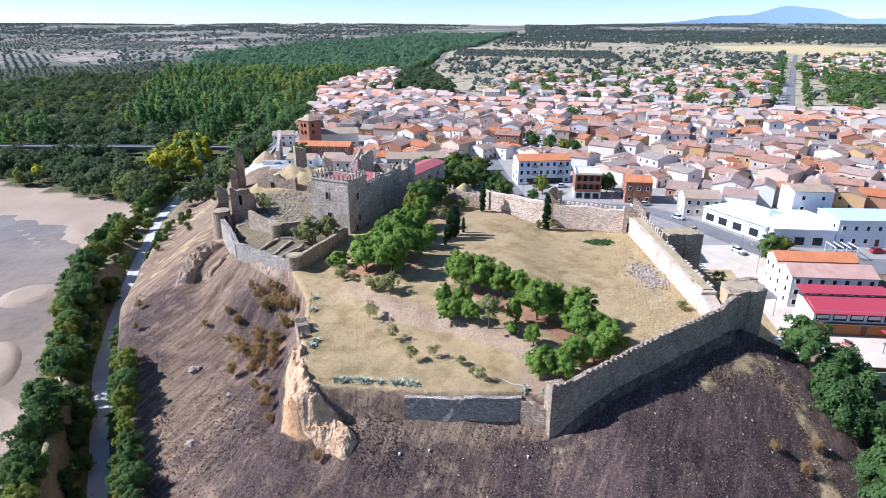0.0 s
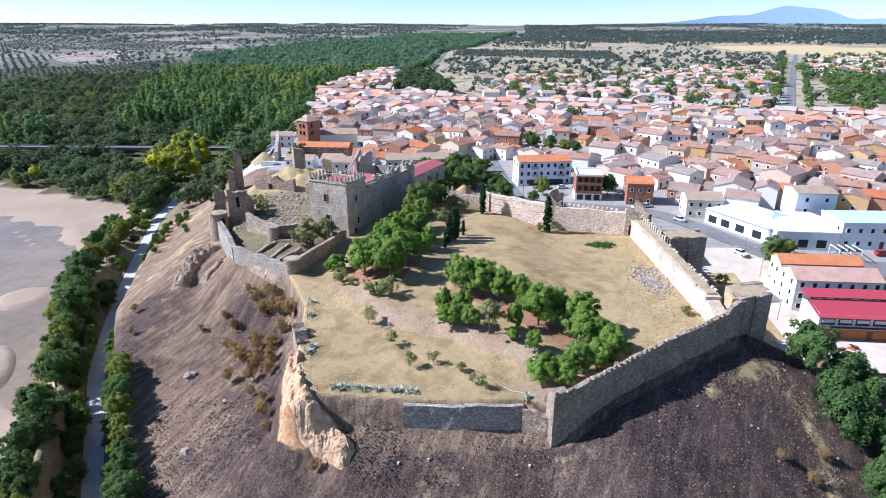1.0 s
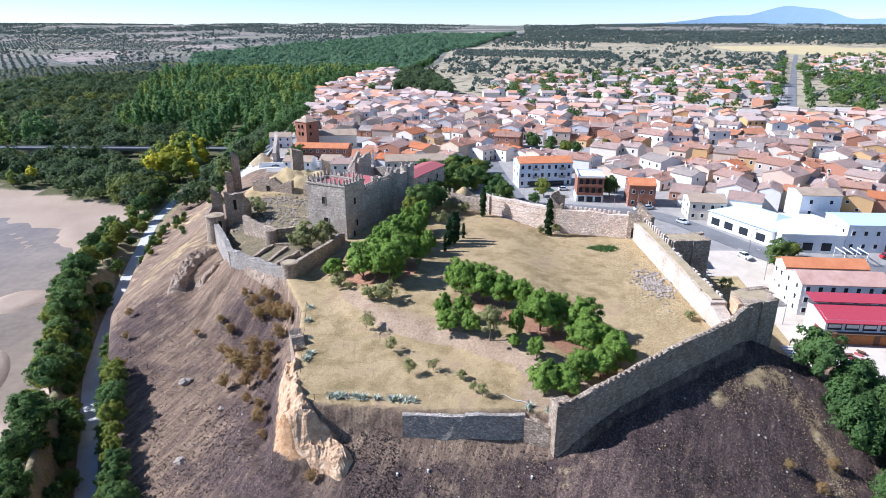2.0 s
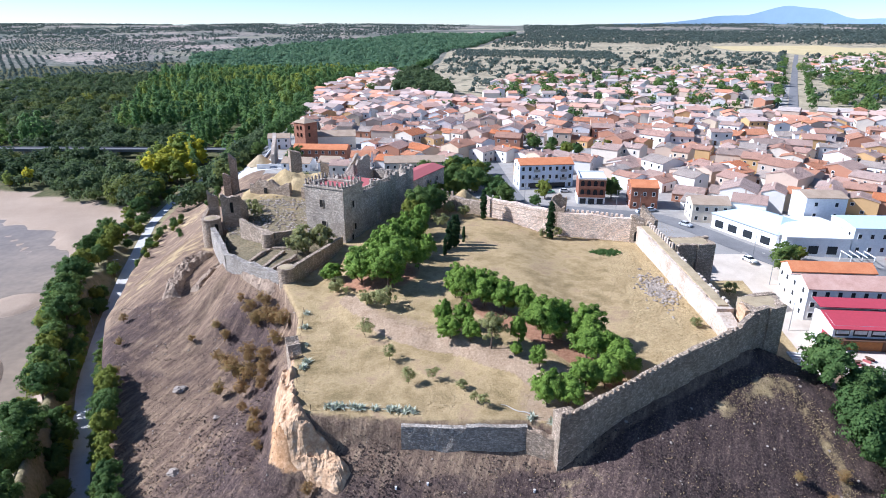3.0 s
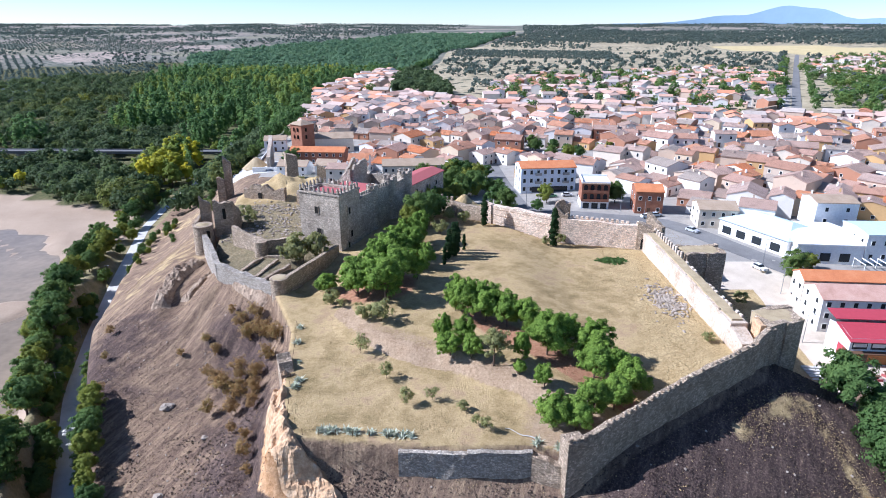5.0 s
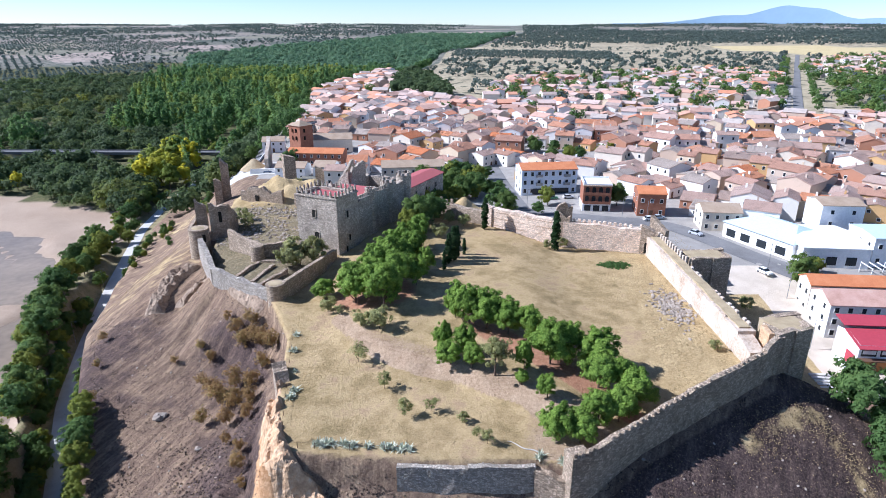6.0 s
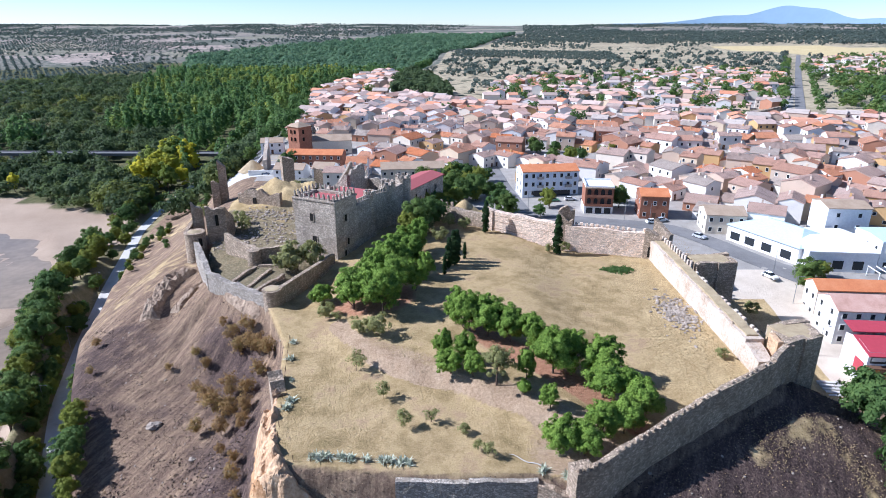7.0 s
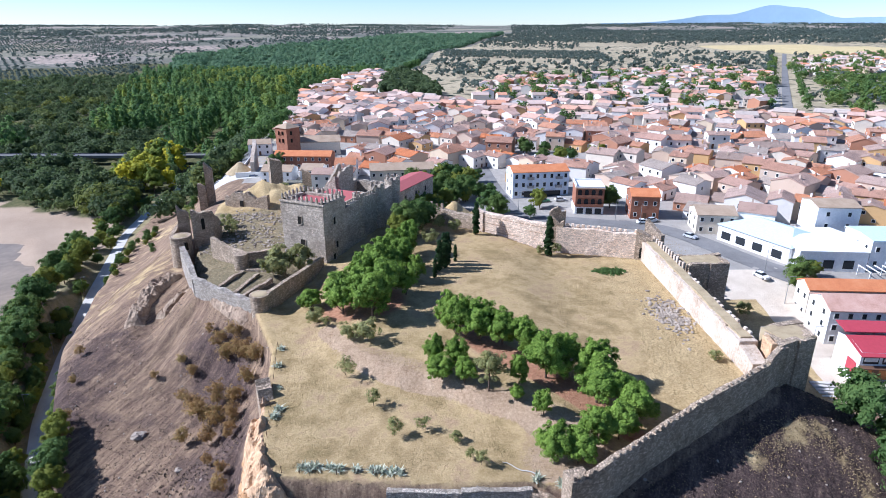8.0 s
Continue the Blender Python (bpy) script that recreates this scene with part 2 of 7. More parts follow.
def line_distance(x, y, pts):
    """Distance to a polyline, and the side (positive: right of its direction)."""
    best = np.full(np.shape(x), 1e9)
    side = np.zeros(np.shape(x))
    for (ax, ay), (bx, by) in zip(pts, pts[1:]):
        dx, dy = bx - ax, by - ay
        t = np.clip(((x - ax) * dx + (y - ay) * dy) / (dx * dx + dy * dy), 0, 1)
        d = np.hypot(x - ax - t * dx, y - ay - t * dy)
        s = (x - ax) * dy - (y - ay) * dx
        side = np.where(d < best, s, side)
        best = np.minimum(best, d)
    return best, np.sign(side)


def inside(x, y, poly):
    odd = np.zeros(np.shape(x), bool)
    for (ax, ay), (bx, by) in zip(poly, poly[1:] + poly[:1]):
        cross = (ay > y) != (by > y)
        odd ^= cross & (x < (bx - ax) * (y - ay) / ((by - ay) or 1e-9) + ax)
    return odd


# ---- the lie of the land ----
PLATEAU = [(-23.2, 87.0), (-6.5, 85.3), (3.5, 84.7), (13, 85.0), (19.5, 83.6), (36.8, 94.2), (53, 103.6), (54.5, 108), (53, 112), (53, 159), (30, 164), (12, 177), (-2, 186), (-2, 206), (-40, 262), (-74, 258), (-70, 220), (-64, 186), (-61, 171), (-58, 161), (-51, 147), (-36, 133), (-29, 118), (-27, 104)]
RIVER_BANK = [(-300, 372), (-206, 321), (-160, 262), (-139, 212), (-119, 172), (-104, 144), (-96, 122), (-85, 98), (-72, 66), (-56, 20)]
BEACH = [(-160, 268), (-166, 288), (-202, 300), (-240, 318)]
TERRACE = [(-34.5, 134), (-52, 147), (-62, 168), (-67, 184), (-38, 176), (-27, 156)]
RIVER_PATH = [(-46, 40), (-58, 75), (-70.8, 101), (-94, 146), (-104.6, 175), (-118.5, 217.5), (-126.7, 246), (-137, 282), (-143, 324), (-146, 400), (-172, 530), (-174, 665), (-190, 760)]
TOWN_EDGE = [(-76, 240), (-86, 300), (-92, 400), (-112, 545), (-112, 690), (-76, 815), (-30, 880), (-8, 1000), (8, 1400), (110, 1700), (180, 2100), (330, 2700), (600, 4900)]
SHELF_EDGE = [(-70, 60), (-70, 200)] + TOWN_EDGE


def town_level(x, y):
    z = -4.0 - 0.17 * np.clip(168 - y, 0, 175) + 0.004 * np.clip(y - 300, 0, 600)
    z = z - 5.0 * smooth(60, 20, x) * smooth(190, 260, y) * smooth(420, 300, y) * 0.3
    return z


def hill_level(x, y):
    z = 0.3 + 2.3 * smooth(90, 132, y + 0.35 * x) + 1.7 * smooth(-2.2, 2.2, (y - 102) * 0.92 + (x - 5) * 0.55 + 2 * vnoise(x, y, 8)) * smooth(-24, -12, x) * smooth(30, 16, x)
    return z - 4.5 * smooth(190, 240, y)


def ground_z(x, y):
    x, y = np.asarray(x, float), np.asarray(y, float)
    # river plain to the west, town shelf to the east of the edge
    d, s = line_distance(x, y, SHELF_EDGE)
    d = d * np.where(s == 0, 1, s)
    shelf = smooth(-46, 2, d)
    base = -31.5 + 1.2 * vnoise(x, y, 60) + 27 * smooth(1000, 2300, y)
    z = base + (town_level(x, y) - base) * shelf
    # the castle hill
    d, _ = line_distance(x, y, PLATEAU + PLATEAU[:1])
    out = np.where(inside(x, y, PLATEAU), 0, d)
    steep = 1 + 0.2 * vnoise(x, y, 30)
    cliff = smooth(15, 8, np.hypot((x + 24) * 1.3 + (y - 91) * 0.5, y - 91)) * smooth(-15.5, -21.5, x)
    # the east side falls off from a broad shoulder
    east = smooth(16, 30, x) * smooth(122, 106, y)
    fall = out * (1 - east) + east * out**2 / (out + 15)
    drop = steep * 31 * (1 - np.exp(-fall / 40)) + 1.6 * np.abs(vnoise(x * 1.0 + 0.3 * y, y * 0.6, 12, 3)) * smooth(4, 16, out) + (4.4 - 2.7 * east - 3.0 * smooth(-33, -39, x) * smooth(124, 133, y) * smooth(162, 150, y)) * (1 - 0.8 * cliff) * smooth(0.0, 0.9, out) + 1.2 * vnoise(x, y, 22) * smooth(3, 12, out) + 0.7 * vnoise(x, y, 6) * smooth(1, 6, out)
    # clay scarp below the fence's corner
    ragged = out + 1.3 * vnoise(x, y, 2.6, 3) + 1.2 * vnoise(x + 60, y, 9, 2)
    drop = drop + (5.0 * smooth(1.3, 2.9, ragged) + 2.6 * smooth(3.2, 6.2, ragged) - 1.8 * smooth(0.5, 3, out) + 1.1 * np.abs(vnoise(x, y, 2.2, 3)) * smooth(1.5, 3, out)) * cliff
    hill = hill_level(x, y) - drop + 0.25 * vnoise(x, y, 9) + 0.10 * vnoise(x, y, 2.2)
    hill = hill - 2.4 * smooth(5.0, 0.6, line_distance(x, y, [(-57.5, 158), (-61.5, 152), (-63, 144)])[0]) + 1.6 * smooth(4.0, 0.5, line_distance(x, y, [(-66, 166), (-68.5, 156), (-67.5, 143)])[0])
    hill = hill - 1.3 * smooth(3.0, 0.5, line_distance(x, y, [(-52, 143), (-57, 132), (-66, 118)])[0]) - 0.9 * np.abs(vnoise(0.5 * x + 0.75 * y, 0.2 * (0.75 * x - 0.5 * y), 3.2, 3)) * smooth(5, 14, out) * smooth(-20, -34, x)
    k = np.where(out > 0, 1.5, 0.3)
    z = k * np.logaddexp(np.clip(z, -60, 90) / k, np.clip(hill, -60, 90) / k)
    # ruin terrace, earth mounds inside and behind the walls
    z = z + (0.2 - 1.8 * smooth(-40, -60, x)) * inside(x, y, TERRACE) - 1.4 * smooth(9, 4, np.hypot((x + 29) * 1.2, (y - 143) * 0.6))
    z = z + 8.5 * smooth(1, 0, np.hypot((x + 50) / 24, (y - 212) / 13)) * (1 + 0.9 * vnoise(x, y, 5)) + 2.5 * smooth(1, 0, np.hypot((x + 40) / 9, (y - 203) / 7))
    z = z + 11.0 * smooth(1, 0, np.hypot((x - 9) / 17, (y - 191) / 9)) * (1 + 0.5 * vnoise(x, y, 5)) + 3 * smooth(1, 0, np.hypot((x - 20) / 7, (y - 187) / 6))
    # shelf of the riverside path
    d, _ = line_distance(x, y, RIVER_PATH)
    z = z + (-32.0 - z) * smooth(8, 3.2, d)
    # river: sand flats and the bed
    d, s = line_distance(x, y, RIVER_BANK)
    d = -d * s
    flat = smooth(10, -2, d)
    bed = -34.0 - 2.0 * smooth(3, -10, d) + 1.1 * vnoise(x + 9, y, 30, 3) * smooth(-2, -22, d)
    bed = bed + 2.3 * smooth(1.1, 0.5, np.hypot((x + 148) / 11, (y - 198) / 13)) + 2.2 * smooth(1.1, 0.5, np.hypot((x + 127 + 0.5 * (y - 152)) / 8, (y - 152) / 17))
    bed = bed + 2.2 * smooth(17, 12, line_distance(x, y, BEACH)[0]) + 1.3 * smooth(5, 1, line_distance(x, y, [(-240, 296), (-200, 273), (-172, 246)])[0]) + 2.6 * smooth(34, 20, np.hypot(x + 265, y - 352))
    bed = bed + 2.6 * smooth(11, 6, line_distance(x, y, [(-113, 126), (-97, 112), (-86, 86), (-74, 52)])[0])
    z = np.where(d < 12, z + (np.maximum(bed, -38) - z) * flat * smooth(400, 330, y), z)
    sandy = smooth(24, 15, line_distance(x, y, BEACH)[0])
    z = z + (-33.9 - z) * sandy * smooth(-6, 2, d)
    # far land swells up to the horizon
    r = np.hypot(x, y)
    z = z + 18 * smooth(1400, 3200, r) * (1 + 0.8 * vnoise(x, y, 900, 3)) + 31 * smooth(2600, 4800, r) + 10 * vnoise(x, y, 1500, 3) * smooth(900, 1800, r) * smooth(4700, 3600, r)
    return z


def mesh_from(name, verts, faces, mats=(), face_mats=None, shade=False):
    me = bpy.data.meshes.new(name)
    me.from_pydata(verts, [], faces)
    for m in mats:
        me.materials.append(m)
    if face_mats is not None:
        me.polygons.foreach_set("material_index", face_mats)
    if shade:
        me.polygons.foreach_set("use_smooth", [True] * len(me.polygons))
    me.update()
    return me


def grid_sheet(name, xs, ys, zfun, mats, shade=True):
    gx, gy = np.meshgrid(xs, ys)
    v = np.stack([gx.ravel(), gy.ravel(), zfun(gx.ravel(), gy.ravel())], 1)
    nx, ny = len(xs), len(ys)
    a = (np.arange(ny - 1)[:, None] * nx + np.arange(nx - 1)[None]).ravel()
    f = np.stack([a, a + 1, a + nx + 1, a + nx], 1)
    me = bpy.data.meshes.new(name)
    me.vertices.add(len(v)); me.vertices.foreach_set("co", v.ravel())
    me.loops.add(f.size); me.loops.foreach_set("vertex_index", f.ravel())
    me.polygons.add(len(f)); me.polygons.foreach_set("loop_start", np.arange(len(f)) * 4)
    me.update(calc_edges=True)
    if shade:
        me.polygons.foreach_set("use_smooth", np.ones(len(f), bool))
    for m in mats:
        me.materials.append(m)
    return me, v


def store(me, name, values):
    at = me.attributes.new(name, "FLOAT", "POINT")
    at.data.foreach_set("value", np.asarray(values, np.float32))


def spread_axis(lo, hi, step, far_lo, far_hi, grow=1.09):
    mid = list(np.arange(lo, hi + 1e-6, step))
    right, s = [hi], step
    while right[-1] < far_hi:
        s = min(s * grow, 120); right.append(right[-1] + s)
    left, s = [lo], step
    while left[-1] > far_lo:
        s = min(s * grow, 120); left.append(left[-1] - s)
    return np.array(left[:0:-1] + mid + right[1:])


# ---- ground sheet ----
OLD_TOWN = [(-60, 190), (-86, 300), (-92, 400), (-112, 545), (-108, 690), (-84, 800), (-62, 806), (-46, 745), (-47, 660), (-42, 556), (8, 520), (40, 492), (130, 490), (176, 466), (205, 440), (240, 436), (300, 415), (420, 380), (300, 150), (60, 150)]
OUTER_TOWN = [(40, 520), (43, 600), (57, 665), (120, 752), (178, 740), (261, 800), (345, 850), (402, 800), (352, 640), (300, 560), (262, 480), (210, 470), (140, 505)]
EAST_TOWN = [(400, 690), (440, 800), (560, 985), (740, 1180), (820, 1180), (780, 1000), (560, 800), (470, 720)]

def ground_material():
    m = bpy.data.materials.new("ground_cover")
    m.use_nodes = True
    n, l = m.node_tree.nodes, m.node_tree.links
    bs = n["Principled BSDF"]; bs.inputs["Roughness"].default_value = 0.95; bs.inputs["Specular IOR Level"].default_value = 0.1
    geo = n.new("ShaderNodeNewGeometry")

    def tex(scale, detail=6, rough=0.62):
        t = n.new("ShaderNodeTexNoise")
        t.inputs["Scale"].default_value, t.inputs["Detail"].default_value, t.inputs["Roughness"].default_value = scale, detail, rough
        l.new(geo.outputs["Position"], t.inputs["Vector"])
        return t.outputs["Fac"]

    def ramp(fac, cols, lo=0.32, hi=0.68):
        r = n.new("ShaderNodeValToRGB"); e = r.color_ramp.elements
        while len(e) < len(cols):
            e.new(0.5)
        for k, c in enumerate(cols):
            e[k].position, e[k].color = lo + (hi - lo) * k / (len(cols) - 1), (*c, 1)
        l.new(fac, r.inputs[0])
        return r.outputs[0]

    def over(fac, a, b, mode="MIX"):
        x = n.new("ShaderNodeMix"); x.data_type = "RGBA"; x.blend_type = mode
        if isinstance(fac, float):
            x.inputs["Factor"].default_value = fac
        else:
            l.new(fac, x.inputs["Factor"])
        l.new(a, x.inputs["A"]); l.new(b, x.inputs["B"])
        return x.outputs["Result"]

    def mask(name, grain, amount=0.5):
        """A stored zone whose edge is broken up by noise."""
        at = n.new("ShaderNodeAttribute"); at.attribute_name = name
        a = n.new("ShaderNodeMath"); a.operation = "MULTIPLY_ADD"
        l.new(grain, a.inputs[0]); a.inputs[1].default_value = amount; l.new(at.outputs["Fac"], a.inputs[2])
        r = n.new("ShaderNodeMapRange"); r.interpolation_type = "SMOOTHSTEP"
        r.inputs["From Min"].default_value, r.inputs["From Max"].default_value = 0.5 + amount * 0.5 - 0.16, 0.5 + amount * 0.5 + 0.16
        l.new(a.outputs[0], r.inputs["Value"])
        return r.outputs[0]

    g1, g2, g3, g4 = tex(0.03), tex(0.25), tex(1.6), tex(7.0)
    # open country: dry fields, stubble, scrub
    vor = n.new("ShaderNodeTexVoronoi"); vor.inputs["Scale"].default_value = 0.006
    warp = n.new("ShaderNodeTexNoise"); warp.inputs["Scale"].default_value = 0.004
    l.new(geo.outputs["Position"], warp.inputs["Vector"])
    vm = n.new("ShaderNodeVectorMath"); vm.operation = "MULTIPLY_ADD"; vm.inputs[1].default_value = (220, 220, 0)
    l.new(warp.outputs["Color"], vm.inputs[0]); l.new(geo.outputs["Position"], vm.inputs[2]); l.new(vm.outputs[0], vor.inputs["Vector"])
    sep = n.new("ShaderNodeSeparateColor"); l.new(vor.outputs["Color"], sep.inputs[0])
    fields = ramp(sep.outputs[0], ((0.15, 0.16, 0.13), (0.30, 0.27, 0.235), (0.19, 0.19, 0.155), (0.44, 0.36, 0.31), (0.13, 0.15, 0.12), (0.37, 0.33, 0.25)), 0.05, 0.95)
    fields = over(0.5, fields, ramp(g1, ((0.4, 0.42, 0.36), (1.0, 0.97, 0.9))), "MULTIPLY")
    dots = n.new("ShaderNodeTexVoronoi"); dots.inputs["Scale"].default_value = 0.075
    l.new(geo.outputs["Position"], dots.inputs["Vector"])
    dr = n.new("ShaderNodeMapRange"); dr.inputs["From Min"].default_value, dr.inputs["From Max"].default_value = 0.30, 0.36
    dr.inputs["To Min"].default_value, dr.inputs["To Max"].default_value = 1.0, 0.0
    l.new(dots.outputs["Distance"], dr.inputs["Value"])
    where = n.new("ShaderNodeMapRange"); where.inputs["From Min"].default_value, where.inputs["From Max"].default_value = 0.42, 0.5
    l.new(tex(0.0035, 4), where.inputs["Value"])
    both = n.new("ShaderNodeMath"); both.operation = "MULTIPLY"
    l.new(dr.outputs[0], both.inputs[0]); l.new(where.outputs[0], both.inputs[1])
    fields = over(both.outputs[0], fields, ramp(g1, ((0.045, 0.06, 0.05), (0.08, 0.10, 0.075))))
    slope = over(0.66, over(0.5, ramp(g2, ((0.13, 0.09, 0.067), (0.22, 0.155, 0.106), (0.34, 0.25, 0.16))), ramp(tex(0.09, 7, 0.7), ((0.13, 0.088, 0.078), (0.23, 0.165, 0.12), (0.42, 0.315, 0.19)), 0.38, 0.62)), ramp(tex(2.8, 9, 0.8), ((0.04, 0.028, 0.021), (0.20, 0.14, 0.092), (0.55, 0.42, 0.27)), 0.37, 0.66))
    trn = n.new("ShaderNodeMapping"); trn.inputs["Rotation"].default_value = (0, 0, radians(-65))
    mp = n.new("ShaderNodeMapping"); mp.inputs["Scale"].default_value = (0.16, 0.85, 0.16)
    l.new(geo.outputs["Position"], trn.inputs[0]); l.new(trn.outputs[0], mp.inputs[0])
    st = n.new("ShaderNodeTexNoise"); st.inputs["Scale"].default_value, st.inputs["Detail"].default_value, st.inputs["Roughness"].default_value = 1.0, 8, 0.72
    l.new(mp.outputs[0], st.inputs["Vector"])
    slope = over(0.45, slope, ramp(st.outputs["Fac"], ((0.075, 0.046, 0.04), (0.24, 0.158, 0.115), (0.54, 0.385, 0.245)), 0.36, 0.64))
    burnt = over(0.65, ramp(g2, ((0.042, 0.030, 0.029), (0.095, 0.068, 0.062), (0.19, 0.137, 0.11))), ramp(tex(3.0, 9, 0.82), ((0.012, 0.009, 0.009), (0.08, 0.057, 0.048), (0.42, 0.31, 0.23)), 0.38, 0.64))
    burnt = over(0.35, burnt, ramp(st.outputs["Fac"], ((0.027, 0.017, 0.018), (0.11, 0.071, 0.066), (0.36, 0.25, 0.17)), 0.40, 0.68))
    court = over(0.6, over(0.6, ramp(g2, ((0.22, 0.165, 0.08), (0.385, 0.28, 0.145), (0.51, 0.38, 0.21))), ramp(tex(0.07, 5), ((0.17, 0.145, 0.055), (0.36, 0.265, 0.125), (0.56, 0.415, 0.235)), 0.38, 0.62)), ramp(tex(3.2, 9, 0.78), ((0.11, 0.082, 0.036), (0.38, 0.285, 0.15), (0.70, 0.55, 0.335))))
    straw = over(0.5, ramp(g2, ((0.42, 0.30, 0.135), (0.70, 0.53, 0.28))), ramp(tex(2.6, 9, 0.78), ((0.11, 0.08, 0.045), (0.40, 0.30, 0.165), (0.66, 0.53, 0.33)), 0.34, 0.68))
    bare = over(0.5, ramp(g2, ((0.30, 0.21, 0.13), (0.46, 0.34, 0.225), (0.57, 0.44, 0.31))), ramp(tex(2.2, 9, 0.75), ((0.12, 0.075, 0.045), (0.36, 0.25, 0.16), (0.60, 0.45, 0.32)), 0.34, 0.68))
    court = over(0.55, court, ramp(tex(0.16, 6, 0.7), ((0.21, 0.155, 0.063), (0.36, 0.258, 0.125), (0.55, 0.41, 0.215), (0.42, 0.28, 0.18)), 0.36, 0.64))
    lush = ramp(g3, ((0.05, 0.11, 0.03), (0.15, 0.21, 0.07)))
    red = ramp(g3, ((0.29, 0.145, 0.085), (0.45, 0.245, 0.15)))
    clay = over(0.55, ramp(g2, ((0.40, 0.21, 0.09), (0.58, 0.34, 0.17), (0.70, 0.48, 0.28))), ramp(tex(1.3, 9, 0.8), ((0.10, 0.055, 0.03), (0.46, 0.26, 0.13), (0.78, 0.54, 0.34)), 0.33, 0.66))
    sand = over(0.3, ramp(g1, ((0.34, 0.25, 0.18), (0.47, 0.36, 0.265))), ramp(g3, ((0.33, 0.25, 0.18), (0.51, 0.40, 0.30))))
    green = over(0.5, ramp(g2, ((0.05, 0.065, 0.025), (0.10, 0.105, 0.045), (0.20, 0.17, 0.085))), ramp(g3, ((0.045, 0.06, 0.025), (0.20, 0.175, 0.09))))
    verge = over(0.5, ramp(g2, ((0.15, 0.14, 0.06), (0.28, 0.23, 0.13), (0.40, 0.32, 0.20))), ramp(g3, ((0.12, 0.13, 0.05), (0.38, 0.31, 0.19))))
    rough_grass = over(0.6, ramp(g2, ((0.10, 0.095, 0.05), (0.21, 0.17, 0.10), (0.33, 0.26, 0.16))), ramp(tex(1.8, 9, 0.8), ((0.045, 0.045, 0.022), (0.22, 0.18, 0.11), (0.52, 0.43, 0.30)), 0.36, 0.66))
    dirt = over(0.3, ramp(g2, ((0.60, 0.51, 0.40), (0.76, 0.67, 0.55))), ramp(g4, ((0.46, 0.375, 0.28), (0.70, 0.60, 0.49))))
    street = over(0.3, ramp(g2, ((0.30, 0.28, 0.25), (0.42, 0.39, 0.35))), ramp(g4, ((0.28, 0.26, 0.23), (0.46, 0.43, 0.39))))
    dry = over(0.5, ramp(tex(0.012, 5), ((0.25, 0.215, 0.14), (0.41, 0.345, 0.225), (0.52, 0.44, 0.30))), ramp(g2, ((0.22, 0.19, 0.12), (0.56, 0.47, 0.33))))
    gold = over(0.4, ramp(g1, ((0.50, 0.40, 0.20), (0.62, 0.50, 0.27))), ramp(g2, ((0.44, 0.35, 0.18), (0.66, 0.54, 0.30))))
    dry = over(both.outputs[0], dry, ramp(g1, ((0.06, 0.075, 0.05), (0.10, 0.11, 0.07))))
    col = fields
    for name, c, grain, amount in (("zone_dry", dry, g1, 0.4), ("zone_gold", gold, g1, 0.15), ("zone_green", green, g2, 0.8), ("zone_street", street, g2, 0.2), ("zone_slope", slope, g2, 0.5), ("zone_dirt", dirt, g2, 0.3), ("zone_burnt", burnt, g2, 0.9), ("zone_court", court, g3, 0.25), ("zone_straw", straw, g2, 1.3),
                                   ("zone_rough", rough_grass, g2, 1.2), ("zone_bare", bare, g3, 0.6), ("zone_red", red, g3, 0.5), ("zone_lush", lush, g3, 1.6), ("zone_clay", clay, g3, 0.7), ("zone_lane", verge, g2, 0.4), ("zone_sand", sand, g3, 0.2)):
        col = over(mask(name, grain, amount), col, c)
    l.new(col, bs.inputs["Base Color"])
    bp = n.new("ShaderNodeBump"); bp.inputs["Strength"].default_value = 0.8; bp.inputs["Distance"].default_value = 0.4
    l.new(tex(1.6, 9, 0.78), bp.inputs["Height"]); l.new(bp.outputs[0], bs.inputs["Normal"])
    return m


def finer(v, lo, hi):
    mid = (v[:-1] + v[1:]) / 2
    return np.sort(np.concatenate([v, mid[(mid > lo) & (mid < hi)]]))


xs = finer(spread_axis(-130, 115, 0.9, -4900, 4900), -38, -8)
ys = finer(spread_axis(48, 215, 0.9, -2500, 4950), 75, 110)
gme, gv = grid_sheet("ground", xs, ys, ground_z, [ground_material()])
GX, GY = gv[:, 0], gv[:, 1]
ground = tagged(new("ground", gme), "dry burnt hillside, grassy castle yard, sand flats and open farmland", "ground", kind="structure")
d_out, _ = line_distance(GX, GY, PLATEAU + PLATEAU[:1])
is_in = inside(GX, GY, PLATEAU)
hill_d = np.where(is_in, -d_out, d_out)
river_d, river_s = line_distance(GX, GY, RIVER_BANK); river_d = -river_d * river_s
edge_d, edge_s = line_distance(GX, GY, SHELF_EDGE); edge_d = edge_d * edge_s
ragged_d = hill_d + 1.3 * vnoise(GX, GY, 2.6, 3) + 1.2 * vnoise(GX + 60, GY, 9, 2)
lane_d0, lane_side = line_distance(GX, GY, RIVER_PATH)
lane_s = lane_d0 * lane_side
RIDGE_STRAW = [(46, 91.5), (54, 96.5), (60, 98), (62.5, 90), (62, 80), (60, 68)]
near_hill = smooth(95, 75, hill_d)
street_z = smooth(-2, 6, edge_d) * smooth(152, 156, GY) * np.where(inside(GX, GY, OLD_TOWN) | inside(GX, GY, OUTER_TOWN), 1.0, 0.0) * (hill_d > 1.5) * (np.where(GX > 54, 1, smooth(190, 200, GY)))
store(gme, "zone_street", street_z)
store(gme, "zone_slope", (1 - street_z) * near_hill * np.where(GY < 190, 1, smooth(-30, 8, -edge_d)))
